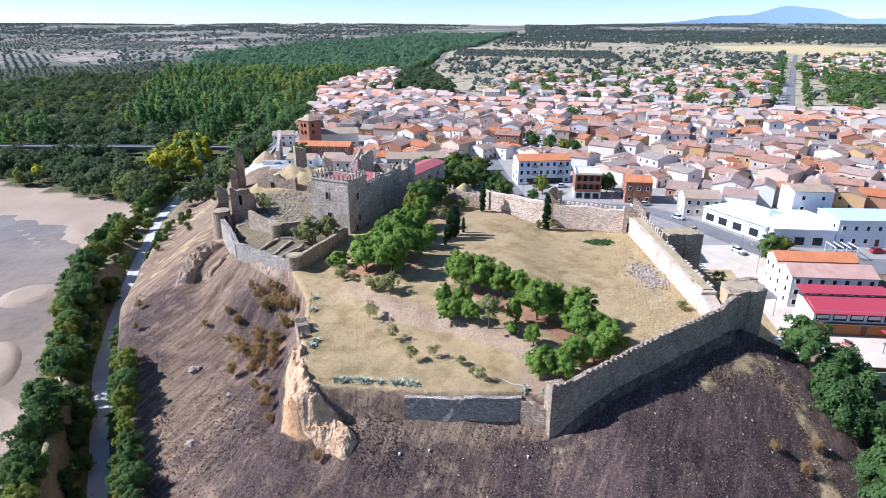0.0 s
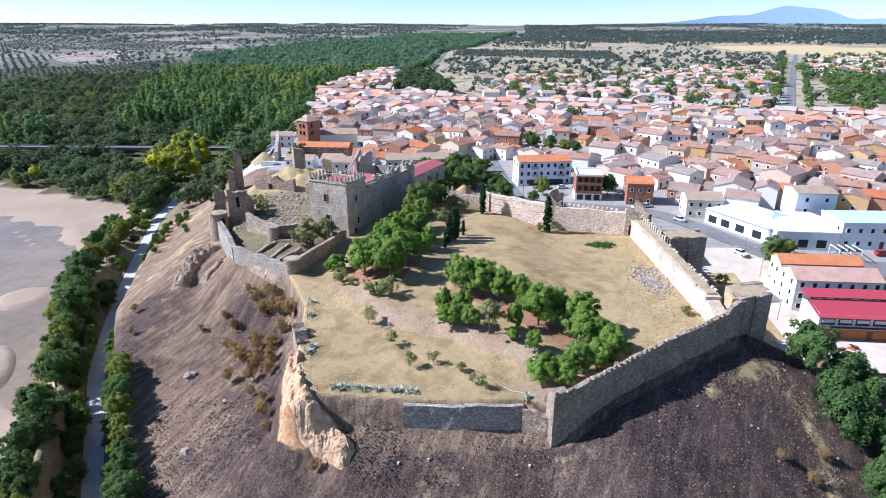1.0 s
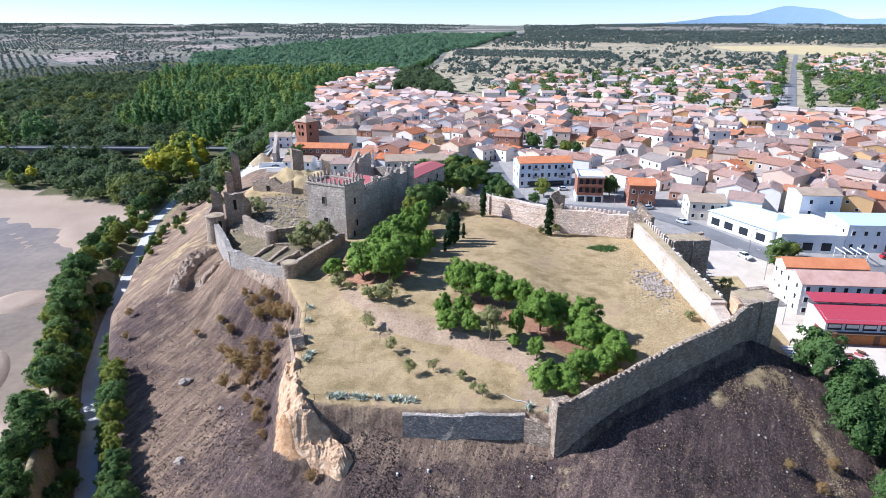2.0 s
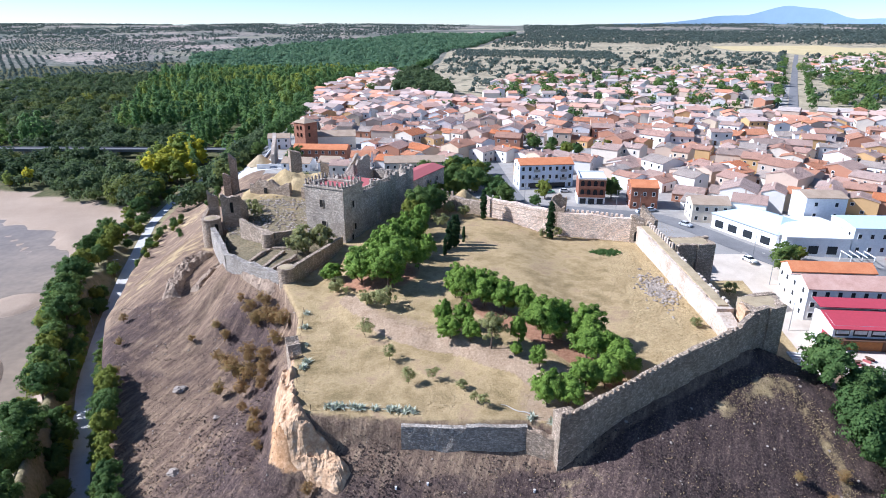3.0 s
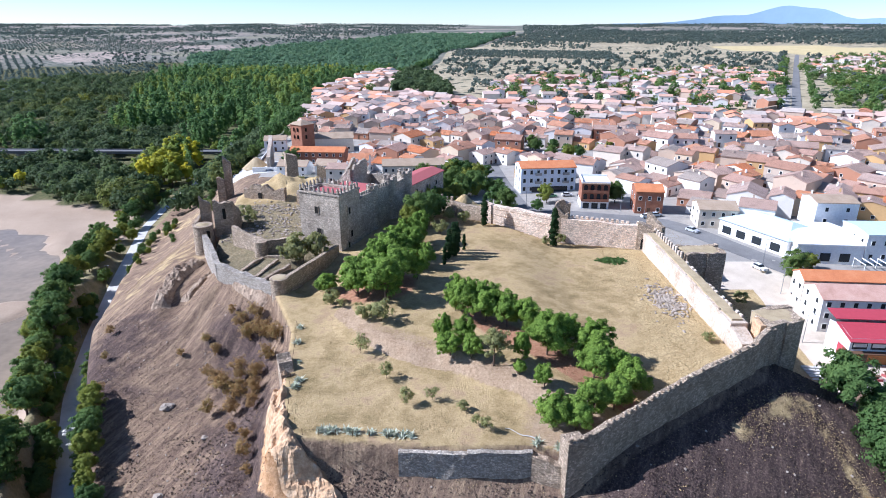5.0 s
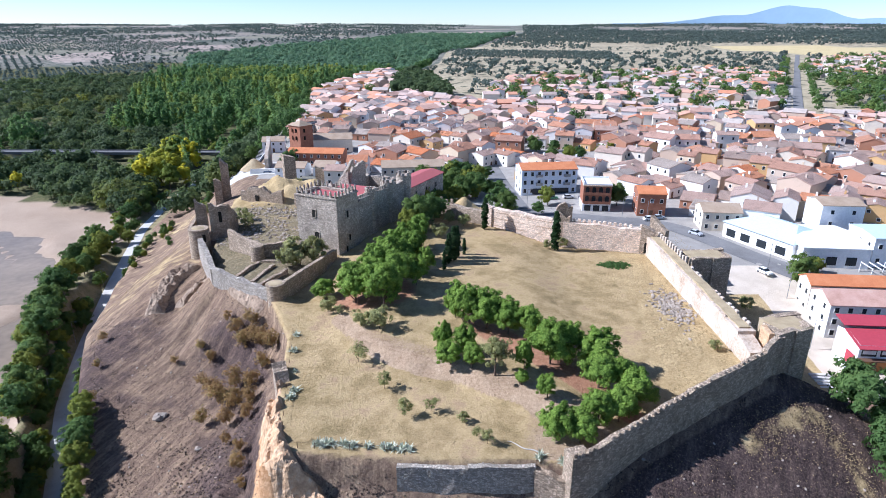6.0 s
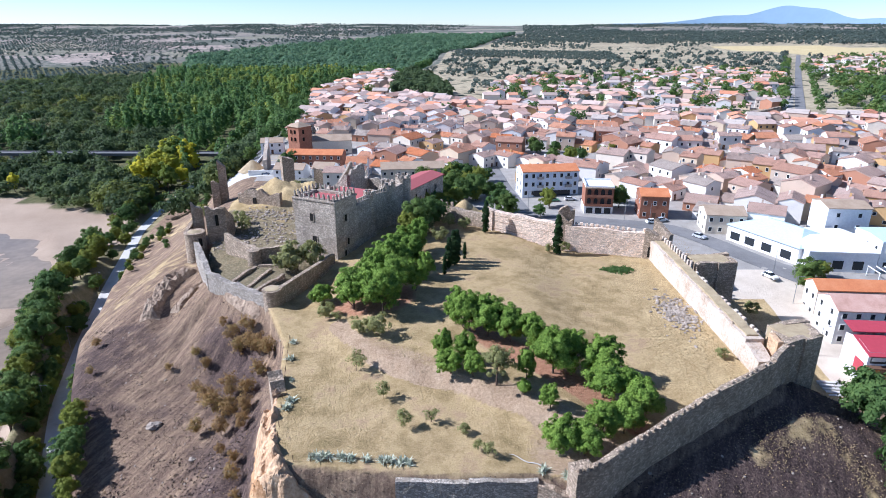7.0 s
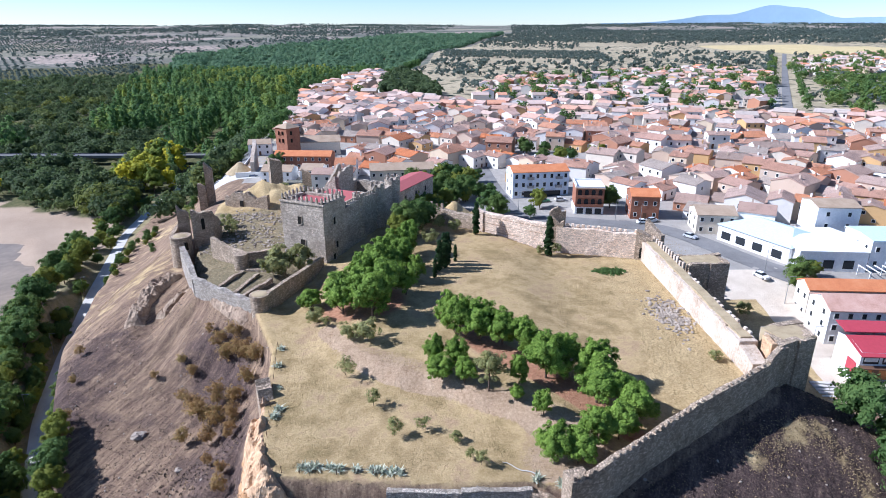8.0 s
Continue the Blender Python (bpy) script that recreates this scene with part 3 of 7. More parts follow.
store(gme, "zone_burnt", near_hill * smooth(1, 5, hill_d) * smooth(118, 100, GY - 0.6 * np.clip(40 - GX, 0, 70)) * (0.40 + 0.72 * smooth(5, 22, GX) + 0.14 * smooth(-62, -40, GX) + 0.9 * vnoise(GX, GY, 26, 3)) * (GX < 70))
store(gme, "zone_straw", 1.1 * smooth(1.0, 0.7, np.hypot((GX - 11) / 14, (GY - 190) / 9)) + 0.75 * smooth(1.0, 0.6, np.hypot((GX + 52) / 19, (GY - 211) / 11)) + is_in * 1.15 * smooth(35, 43, GX + 0.12 * (130 - GY) + 5 * vnoise(GX, GY, 9, 3)) * (GY < 158) + near_hill * smooth(0.5, 3, hill_d) * (0.34 * smooth(165, 195, GY - 0.4 * GX) * (GX < -60) + 0.52 * smooth(2.6, 0.6, line_distance(GX, GY, RIDGE_STRAW)[0] + 2.2 * vnoise(GX, GY, 4, 3)) + smooth(-24, -34, GX) * (0.02 + 0.1 * vnoise(GX, GY, 5, 3) + 0.45 * vnoise(GX, GY, 26, 3)) + 0.25 * smooth(16, 2, np.hypot((GX - 14) * 0.4, GY - 76)) + 1.3 * ((GX > 53.5) & (GX < 78) & (GY > 110) & (GY < 154))))
store(gme, "zone_lane", smooth(-13, -10, lane_s) * smooth(6, 4, lane_s) * (GY < 360) * (GY > 0))
store(gme, "zone_court", smooth(1.0, -1.0, hill_d) * smooth(262, 190, GY))
store(gme, "zone_bare", is_in * (0.95 * smooth(1.9, 0.8, line_distance(GX, GY, [(-20, 123.5), (-13.5, 113.5), (-4, 106.5), (5, 103.5), (13, 98.5), (17.5, 93)])[0] + 1.5 * vnoise(GX, GY, 5, 2)) + smooth(5.5, 1.5, np.abs((GY - 104) * 0.92 + (GX - 5) * 0.55)) * smooth(-24, -14, GX) * smooth(30, 20, GX) * 0.55 + 0.4 * smooth(12, 2, np.hypot(GX + 16, GY - 130)) + 0.6 * smooth(10, 4, np.hypot((GX - 18), GY - 88))))
store(gme, "zone_red", is_in * (0.8 * smooth(12, 6, np.hypot((GX + 14), (GY - 133) * 1.1)) + 0.8 * smooth(5.5, 2.5, np.abs((GY - 108) + 1.05 * (GX - 16))) * smooth(0, 8, GX) * smooth(34, 28, GX)))
store(gme, "zone_rough", 0.85 * inside(GX, GY, TERRACE) + 0.62 * is_in * smooth(-32, -38, GX) * smooth(162, 168, GY) * smooth(206, 200, GY))
store(gme, "zone_lush", smooth(1.3, 0.5, np.hypot((GX - 41) / 3.4, (GY - 150.5) / 1.8)) * (0.85 + 1.6 * vnoise(GX, GY, 2.5, 3)))
store(gme, "zone_clay", smooth(14.5, 9, np.hypot((GX + 24) * 1.3 + (GY - 91) * 0.5, GY - 91)) * smooth(-14.5, -19, GX) * smooth(0.7, 1.4, ragged_d) * smooth(4.6, 2.8, ragged_d) * 1.05)
store(gme, "zone_sand", np.maximum(smooth(4, -1, river_d) * (GY < 420) * smooth(420, 330, np.where(GY > 0, GY, 999)), smooth(25, 20, line_distance(GX, GY, BEACH)[0])))
store(gme, "zone_green", np.maximum(smooth(-5, -20, edge_d) * (hill_d > 60) * (np.hypot(GX, GY) < 1500), smooth(70, 90, GX) * smooth(128, 112, GY) * 0.9))
store(gme, "zone_dry", smooth(-2, 12, edge_d) * (GY > 380) * smooth(3300, 2300, np.hypot(GX, GY)))
GOLD_FIELD = [(650, 1560), (696, 1640), (867, 1630), (1030, 1480), (1000, 1240), (800, 1160), (704, 1199), (684, 1371)]
store(gme, "zone_gold", np.where(inside(GX, GY, GOLD_FIELD), 1.0, 0.0))
DIRT = [(64, 168), (100, 166), (92, 150), (86, 122), (77, 116), (77, 133), (75, 146), (66, 158)]
store(gme, "zone_dirt", np.where(inside(GX, GY, DIRT), 1.0, 0.0))

GRID_Z = gv[:, 2].reshape(len(ys), len(xs))


def ground_at(x, y):
    """The ground sheet's height, read off the built sheet."""
    x, y = np.asarray(x, float), np.asarray(y, float)
    i, j = np.clip(np.searchsorted(xs, x) - 1, 0, len(xs) - 2), np.clip(np.searchsorted(ys, y) - 1, 0, len(ys) - 2)
    u, v = (x - xs[i]) / (xs[i + 1] - xs[i]), (y - ys[j]) / (ys[j + 1] - ys[j])
    return (GRID_Z[j, i] * (1 - u) + GRID_Z[j, i + 1] * u) * (1 - v) + (GRID_Z[j + 1, i] * (1 - u) + GRID_Z[j + 1, i + 1] * u) * v


def gz(x, y):
    return float(ground_at(x, y))


wme, _ = grid_sheet("water", np.linspace(-700, -90, 30), np.linspace(20, 420, 30), lambda x, y: np.full(x.shape, -34.75), [], True)
wm = plain("shallow_brown_water", (0.26, 0.20, 0.135), rough=0.16, var=0.3, scale=0.04)
wm.node_tree.nodes["Principled BSDF"].inputs["Specular IOR Level"].default_value = 0.18
wme.materials.append(wm)
tagged(new("water", wme), "calm shallow brown river between sand bars", "river", kind="structure")

# ---- making things ----
def part(name, data, material=None, parent=None, label=""):
    """One mesh object under a thing or a part; data: a mesh, a bmesh, or (vertices, faces)."""
    if isinstance(data, bmesh.types.BMesh):
        me = bpy.data.meshes.new(name); data.to_mesh(me); data.free()
    elif isinstance(data, tuple):
        me = mesh_from(name, *data)
    else:
        me = data
    if material is not None and not len(me.materials):
        me.materials.append(material)
    ob = new(name, me)
    if parent is not None:
        ob.parent = parent
    return tagged(ob, label)


def root(name, x, y, z, rz=0.0, label="", category="", group="", kind=""):
    ob = new(name)
    ob.empty_display_size = 0.5
    ob.matrix_basis = pose(x, y, z, 0, 0, rz)
    return tagged(ob, label, category, group, kind)


def box(w, d, h, x=0.0, y=0.0, z=0.0, rz=0.0, bevel=0.0):
    """A box standing on z, its middle at x, y."""
    bm = bmesh.new()
    bmesh.ops.create_cube(bm, size=1, matrix=pose(x, y, z + h / 2, 0, 0, rz) @ Matrix.Diagonal((w, d, h, 1)))
    if bevel:
        bmesh.ops.bevel(bm, geom=bm.edges[:], offset=bevel, segments=1, affect="EDGES")
    return bm


def merge(*bms):
    out = bmesh.new()
    for b in bms:
        me = bpy.data.meshes.new("tmp"); b.to_mesh(me); b.free(); out.from_mesh(me); bpy.data.meshes.remove(me)
    return out


def drum(r, h, z=0.0, n=20, x=0.0, y=0.0, top=None):
    bm = bmesh.new()
    bmesh.ops.create_cone(bm, cap_ends=True, segments=n, radius1=r, radius2=r if top is None else top, depth=h, matrix=Matrix.Translation((x, y, z + h / 2)))
    return bm


def masonry(p0, p1, th, zb, zt0, zt1, rag=0.4, step=0.9, seed=0, jag=2.5, batter=0.0):
    """A wall of uneven faces and a broken top from p0 to p1, its thickness to the right of that way. zb: level of the foot."""
    a, b = np.array(p0, float), np.array(p1, float)
    length = np.linalg.norm(b - a)
    u = (b - a) / length
    w = np.array([u[1], -u[0]]) * th
    nx, nz = max(2, int(length / step) + 1), max(3, int((max(zt0, zt1) - zb) / 1.1) + 1)
    s = np.linspace(0, length, nx)
    top = zt0 + (zt1 - zt0) * s / length
    if rag:
        top = top + rag * (vnoise(s + seed * 31.7, s * 0 + seed, jag, 3) * 2 - 0.25)
    v = []
    for side in (0, 1):
        for j in range(nz):
            f = j / (nz - 1)
            z = zb + (top - zb) * f
            q = a + np.outer(s, u) + w * side
            off = 0.14 * vnoise(s * 1.3 + 50 * side + seed, z * 1.3, 2.0, 2) + batter * (1 - f) * (1 if side else -1)
            q = q + np.outer(off, w / th)
            v.append(np.column_stack([q, z]))
    v = np.concatenate(v)
    idx = lambda side, j, i: side * nz * nx + j * nx + i
    f = []
    for i in range(nx - 1):
        for j in range(nz - 1):
            f.append((idx(0, j, i + 1), idx(0, j, i), idx(0, j + 1, i), idx(0, j + 1, i + 1)))
            f.append((idx(1, j, i), idx(1, j, i + 1), idx(1, j + 1, i + 1), idx(1, j + 1, i)))
        f.append((idx(0, nz - 1, i + 1), idx(0, nz - 1, i), idx(1, nz - 1, i), idx(1, nz - 1, i + 1)))
    for j in range(nz - 1):
        f.append((idx(0, j, 0), idx(1, j, 0), idx(1, j + 1, 0), idx(0, j + 1, 0)))
        f.append((idx(1, j, nx - 1), idx(0, j, nx - 1), idx(0, j + 1, nx - 1), idx(1, j + 1, nx - 1)))
    return v.tolist(), f


def wall_thing(name, runs, material, label, category="castle wall"):
    """A run of masonry pieces as one thing. Each run: p0, p1, thickness, foot, top at p0, top at p1, raggedness."""
    (x, y), z = runs[0][0], runs[0][3]
    thing = root(name, x, y, z, 0, label, category)
    for k, (p0, p1, th, zb, t0, t1, rag) in enumerate(runs):
        v, f = masonry(p0, p1, th, zb, t0, t1, rag, seed=k + len(name))
        v = [(a - x, b - y, c - z) for a, b, c in v]
        part("wall_stretch", (v, f), material, thing)
    return thing


def merlons(thing, p0, p1, z0, z1, every=1.9, w=0.8, d=0.5, h=0.9, material=None, skip=0.0, rng=random.Random(3)):
    ox, oy, oz = thing.location
    a, b = Vector(p0), Vector(p1)
    n = max(1, int((b - a).length / every))
    ang = math.degrees(math.atan2(b.y - a.y, b.x - a.x))
    shared = None
    for k in range(n + 1):
        if rng.random() < skip:
            continue
        q = a.lerp(b, k / n); z = z0 + (z1 - z0) * k / n
        if shared is None:
            ob = part("merlon", box(w, d, h, 0, 0, 0, 0, 0.09), material, thing); shared = ob.data
        else:
            ob = part("merlon", shared, None, thing)
        ob.matrix_basis = pose(q.x - ox, q.y - oy, z - oz - 0.15, rng.uniform(-2, 2), rng.uniform(-2, 2), ang) @ Matrix.Diagonal((rng.uniform(0.85, 1.1), 1, rng.uniform(0.75, 1.1), 1))


# ---- castle ----
KEEP_U = Vector((0.447, 0.894))          # along the long side of the palace, away from the gate field
KEEP_TURN = math.degrees(math.atan2(-5.5, 11))


def prism_walls(w, d, h, th, seed=0, rag=0.0):
    """Four masonry walls round a w x d court, the outer corner at 0, 0."""
    out = []
    for k, (p, q) in enumerate((((0, 0), (0, d)), ((0, d), (w, d)), ((w, d), (w, 0)), ((w, 0), (0, 0)))):
        out.append(masonry(p, q, th, 0, h, h, rag, seed=seed + k, step=1.2))
    return out


def window_block(w, h, depth, frame, pane_mat, frame_mat, parent, x, y, z, rz=0, arched=False):
    """A stone-framed opening: frame pieces round a near-black block that stands for the shaded recess."""
    win = part("window", merge(box(frame, depth, h + 2 * frame, -w / 2 - frame / 2, 0, -frame), box(frame, depth, h + 2 * frame, w / 2 + frame / 2, 0, -frame), box(w, depth, frame, 0, 0, -frame), box(w, depth, frame, 0, 0, h)), frame_mat, parent)
    win.matrix_basis = pose(x, y, z, 0, 0, rz)
    part("opening", box(w, depth * 0.6, h), pane_mat, win)
    return win


def build_keep():
    k = root("castle_keep", -36.2, 163.0, 1.0, KEEP_TURN, "square grey stone keep with battlements and red terrace", "castle keep")
    w, d, h = 12.2, 9.0, 16.2
    for v, f in prism_walls(w, d, h, 1.4, 11):
        part("wall", (v, f), M["keep"], k)
    part("terrace", box(w - 2.6, d - 2.6, 0.3, w / 2, d / 2, h - 0.9), M["faded_red"], k, "red paved roof terrace")
    cor = merge(*[box(*a) for a in ((w + 0.5, 0.3, 0.35, w / 2, -0.05, h - 0.5), (w + 0.5, 0.3, 0.35, w / 2, d + 0.05, h - 0.5), (0.3, d, 0.35, -0.05, d / 2, h - 0.5), (0.3, d, 0.35, w + 0.05, d / 2, h - 0.5))])
    part("cornice", cor, M["keep"], k)
    me = None
    for (ax, ay), (bx, by), n in (((0.4, 0.35), (w - 0.4, 0.35), 9), ((0.4, d - 0.35), (w - 0.4, d - 0.35), 9), ((0.35, 1.6), (0.35, d - 1.6), 5), ((w - 0.35, 1.6), (w - 0.35, d - 1.6), 5)):
        for i in range(n):
            t = i / (n - 1)
            ob = part("merlon", me or merge(box(0.5, 0.46, 1.15, 0, 0, 0, 0, 0.06), drum(0.36, 0.4, 1.12, 4, 0, 0, 0.08)), None if me else M["keep"], k)
            me = ob.data
            ob.matrix_basis = pose(ax + (bx - ax) * t, ay + (by - ay) * t, h - 0.03, 0, 0, 0 if ay == by else 90)
    window_block(1.0, 1.9, 0.34, 0.14, M["void"], M["keep"], k, 5.3, 0.02, 10.6)
    window_block(1.4, 2.2, 0.34, 0.16, M["void"], M["keep"], k, 5.8, 0.02, 4.6)
    window_block(0.7, 0.9, 0.34, 0.12, M["void"], M["keep"], k, 6.4, 0.02, 1.6)
    for z, y in ((10.4, 4.0), (4.2, 4.6), (1.4, 3.2)):
        window_block(0.9, 1.7, 0.5, 0.25, M["void"], M["keep"], k, w + 0.05, y, z, 90)
    return k


build_keep()


def on_palace(along, across):
    """A place on the palace's axes: metres from the keep's near corner along its long side, and to its right."""
    p = Vector((-25.3, 157.5)) + KEEP_U * along + Vector((KEEP_U.y, -KEEP_U.x)) * across
    return (p.x, p.y)


def build_palace():
    p = root("castle_palace", *on_palace(9, 0), 1.0, 0, "roofless stone palace wing with turrets and red roof", "castle")
    ox, oy, oz = p.location
    def run(name, a, b, th, t0, t1, rag, mat_=M["keep"], zb=-2.0, seed=0):
        v, f = masonry(on_palace(*a), on_palace(*b), th, zb, t0, t1, rag, seed=seed)
        part(name, ([(x - ox, y - oy, z - oz) for x, y, z in v], f), mat_, p)
    run("wall", (9, -1.6), (36, -1.6), 1.4, 14.2, 14.6, 0.4, seed=1)
    run("wall", (36, -1.6), (36, -14), 1.2, 14.6, 13.6, 1.2, seed=2)
    run("wall", (36, -14), (9, -14), 1.2, 14.6, 13.6, 1.6, seed=3)
    run("wall", (22, -14), (22, -1.6), 1.0, 15.4, 15.0, 1.8, seed=4)
    for along, r, h in ((17, 1.6, 15.0), (26, 2.2, 15.6), (34.5, 2.2, 15.6)):
        x, y = on_palace(along, -1.2)
        ob = part("turret", drum(r, h + 2, -3, 18), M["keep"], p)
        ob.location = (x - ox, y - oy, 0)
        me = None
        for i in range(8):
            a = i * math.pi / 4
            mo = part("merlon", me or box(0.8, 0.5, 0.9, 0, 0, 0, 0, 0.07), None if me else M["keep"], p)
            me = mo.data
            mo.matrix_basis = pose(x - ox + (r - 0.3) * math.cos(a), y - oy + (r - 0.3) * math.sin(a), h - 1.05, 0, 0, math.degrees(a) + 90)
    x, y = on_palace(15, -7.5)
    rf = part("roof", box(10.5, 11.5, 0.3, 0, 0, 0), M["faded_red"], p, "faded red sheet roof")
    rf.matrix_basis = pose(x - ox, y - oy, 12.8, 8, 0, KEEP_TURN)
    for k in range(14):
        t = k / 13
        x, y = on_palace(9.6 + 14 * t, -1.2)
        mo = part("merlon", box(0.7, 0.5, 0.9, 0, 0, 0, 0, 0.07) if k == 0 else me2, M["keep"] if k == 0 else None, p)
        me2 = mo.data
        mo.matrix_basis = pose(x - ox, y - oy, 13.15, 0, 0, KEEP_TURN + 90)
    # broken upper rooms behind the keep
    for a, b, t0, t1 in (((21, -14.5), (21, -10.5), 17.2, 19.4), ((21, -10.5), (28, -10.5), 18.6, 19.2), ((28, -14.5), (28, -10.5), 19.0, 21.0), ((21, -14.5), (28, -14.5), 17.0, 20.2)):
        run("ruined_wall", a, b, 0.7, t0, t1, 2.6, zb=9.0, seed=int(a[0] + t0))
    return p


build_palace()

# ---- curtain walls, towers and ruins ----
ew = wall_thing("curtain_wall_east", [((37.2, 93.4), (19.6, 82.2), 0.9, -7, 5.7, 3.4, 0.3), ((52.6, 102.6), (37.2, 93.4), 0.9, -7, 6.9, 5.7, 0.3), ((56.2, 106.0), (52.4, 102.5), 0.95, -7, 7.9, 7.5, 0.3)], M["rubble_wall"], "long grey rubble curtain wall with small worn battlements")
merlons(ew, (20.0, 82.9), (36.8, 93.3), 3.45, 5.75, 1.1, 0.62, 0.5, 0.55, M["rubble_wall"], 0.08)
merlons(ew, (37.6, 94.1), (52.0, 102.7), 5.65, 6.85, 1.1, 0.6, 0.45, 0.4, M["rubble_wall"], 0.35)
iw = wall_thing("curtain_wall_inner", [((51.1, 105.0), (50.9, 109.5), 2.6, 0, 5.6, 6.8, 1.0), ((50.9, 109.5), (50.4, 158.0), 3.1, 0, 7.1, 7.4, 0.3)], M["render_wall"], "sunlit pale limewashed curtain wall with a grassy walkway")
part("walkway", masonry((0.4, 5.6), (0.15, 52.3), 2.0, 6.4, 7.25, 7.55, 0.18, 0.6, 3), M["earth_top"], iw, "dry grass on the wall walk")
merlons(iw, (53.7, 141), (53.3, 157.5), 7.2, 7.4, 1.45, 0.7, 0.5, 1.6, M["render_wall"])
merlons(iw, (53.8, 112), (53.7, 139), 7.05, 7.2, 1.5, 0.9, 0.5, 0.6, M["render_wall"], 0.25)
merlons(iw, (51.2, 110), (50.9, 150), 7.05, 7.2, 2.6, 0.5, 0.35, 0.35, M["render_wall"], 0.4)
nw = wall_thing("curtain_wall_north", [((50.8, 158.0), (31.0, 164.4), 1.8, 0, 9.0, 9.2, 0.45)], M["pink_wall"], "pinkish stone curtain wall with pointed battlements")
merlons(nw, (49.6, 160.0), (31.5, 165.8), 9.0, 9.2, 1.2, 0.78, 0.7, 0.75, M["pink_wall"], 0.12)
wall_thing("curtain_wall_north", [((30, 164.9), (12.2, 177), 1.8, 0, 9.3, 9.5, 0.45)], M["pink_wall"], "pinkish rammed wall with thin brown putlog lines")
n2 = bpy.data.objects["curtain_wall_north.001"]
# thin brown bands stand in for the faint rows of putlog holes
for z in (8.3, 6.6, 4.6):
    ln, ang = math.hypot(17.8, 12.1), math.degrees(math.atan2(12.1, -17.8))
    part("brick_course", box(ln * 0.96, 0.16, 0.11, 21.1 - 30 + 0.03, 170.95 - 164.9 + 0.02, z, ang), M["putlog_band"], n2, "thin brown band in place of a putlog hole row")
n3 = wall_thing("curtain_wall_north", [((12, 177), (-6, 189), 1.6, 0, 8.0, 8.6, 0.4)], M["rubble_wall"], "tan rubble curtain wall below an earth mound")
merlons(n3, (3, 184), (-6, 190), 8.2, 8.6, 1.6, 0.8, 0.5, 1.5, M["rubble_wall"], 0.1)
w = wall_thing("ruined_wall_tower", [((32.6, 164.0), (29.2, 165.2), 3.0, 0, 11.0, 13.4, 1.6)], M["rubble_wall"], "jagged ruined wall tower with broken crown", "tower")
part("broken_arch", ([(a - 32.6, b - 164.0, c) for a, b, c in masonry((29.4, 166.2), (33.4, 166.4), 0.8, 9.0, 12.4, 13.0, 2.2, 0.5, 9)[0]], masonry((29.4, 166.2), (33.4, 166.4), 0.8, 9.0, 12.4, 13.0, 2.2, 0.5, 9)[1]), M["rubble_wall"], w)
w = wall_thing("wall_buttress", [((13.6, 175.6), (11.6, 177.0), 1.6, 0, 9.4, 9.8, 0.4)], M["pink_wall"], "shallow stone buttress on the curtain wall", "buttress")
# gate in the north-east corner
gate = wall_thing("gate_tower", [((52.0, 157.0), (49.0, 158.2), 2.2, 0, 8.6, 9.8, 0.7), ((55.0, 158), (52.6, 163), 1.2, 0, 8.6, 11.6, 0.6)], M["rubble_wall"], "ruined corner gate with a dark archway", "gate")
arch = merge(box(1.5, 0.5, 2.0, 0, 0, 3.0), drum(0.75, 0.5, 0, 16))
bmesh.ops.transform(arch, verts=arch.verts[8:], matrix=Matrix.Translation((0, 0.25, 5.0)) @ Matrix.Rotation(math.pi / 2, 4, "X"))
ar = part("archway", arch, M["void"], gate, "dark arched doorway")
ar.matrix_basis = pose(-1.3, 0.42, 0.2, 0, 0, -22)

def se_tower():
    t = root("corner_tower", 55.8, 106.0, -8, 0, "tall dark rubble corner tower with earth on top", "tower")
    for p0, p1, th, t0, t1, rag in (((7.4, 3.4), (0, 0), 1.3, 15.9, 16.1, 0.3), ((8.0, 9.2), (7.4, 3.4), 1.3, 15.9, 15.9, 0.3), ((0.6, 7.6), (8.0, 9.2), 1.2, 15.8, 15.9, 0.3), ((0, 0), (0.6, 7.6), 1.2, 15.9, 15.8, 0.3)):
        part("wall", masonry(p0, p1, th, 0, t0, t1, rag, seed=int(p0[0] * 3)), M["rubble_wall"], t)
    part("earth_fill", box(6.2, 5.6, 15.8, 4.0, 5.0, 0, 18), M["earth_top"], t, "dry earth filling the tower")
    part("pilaster", masonry((7.6, 3.1), (3.9, 1.4), 0.6, 0, 15.7, 15.9, 0.3, seed=4), M["rubble_wall"], t)
    part("pilaster", masonry((1.9, 0.5), (0, -0.4), 0.6, 0, 15.6, 16.0, 0.4, seed=5), M["rubble_wall"], t)
    part("broken_corner", masonry((-0.4, 3.4), (-0.4, 0.4), 0.9, 10, 16.6, 15.8, 1.2, seed=8), M["scarp"], t, "broken orange masonry at the inner corner")

se_tower()

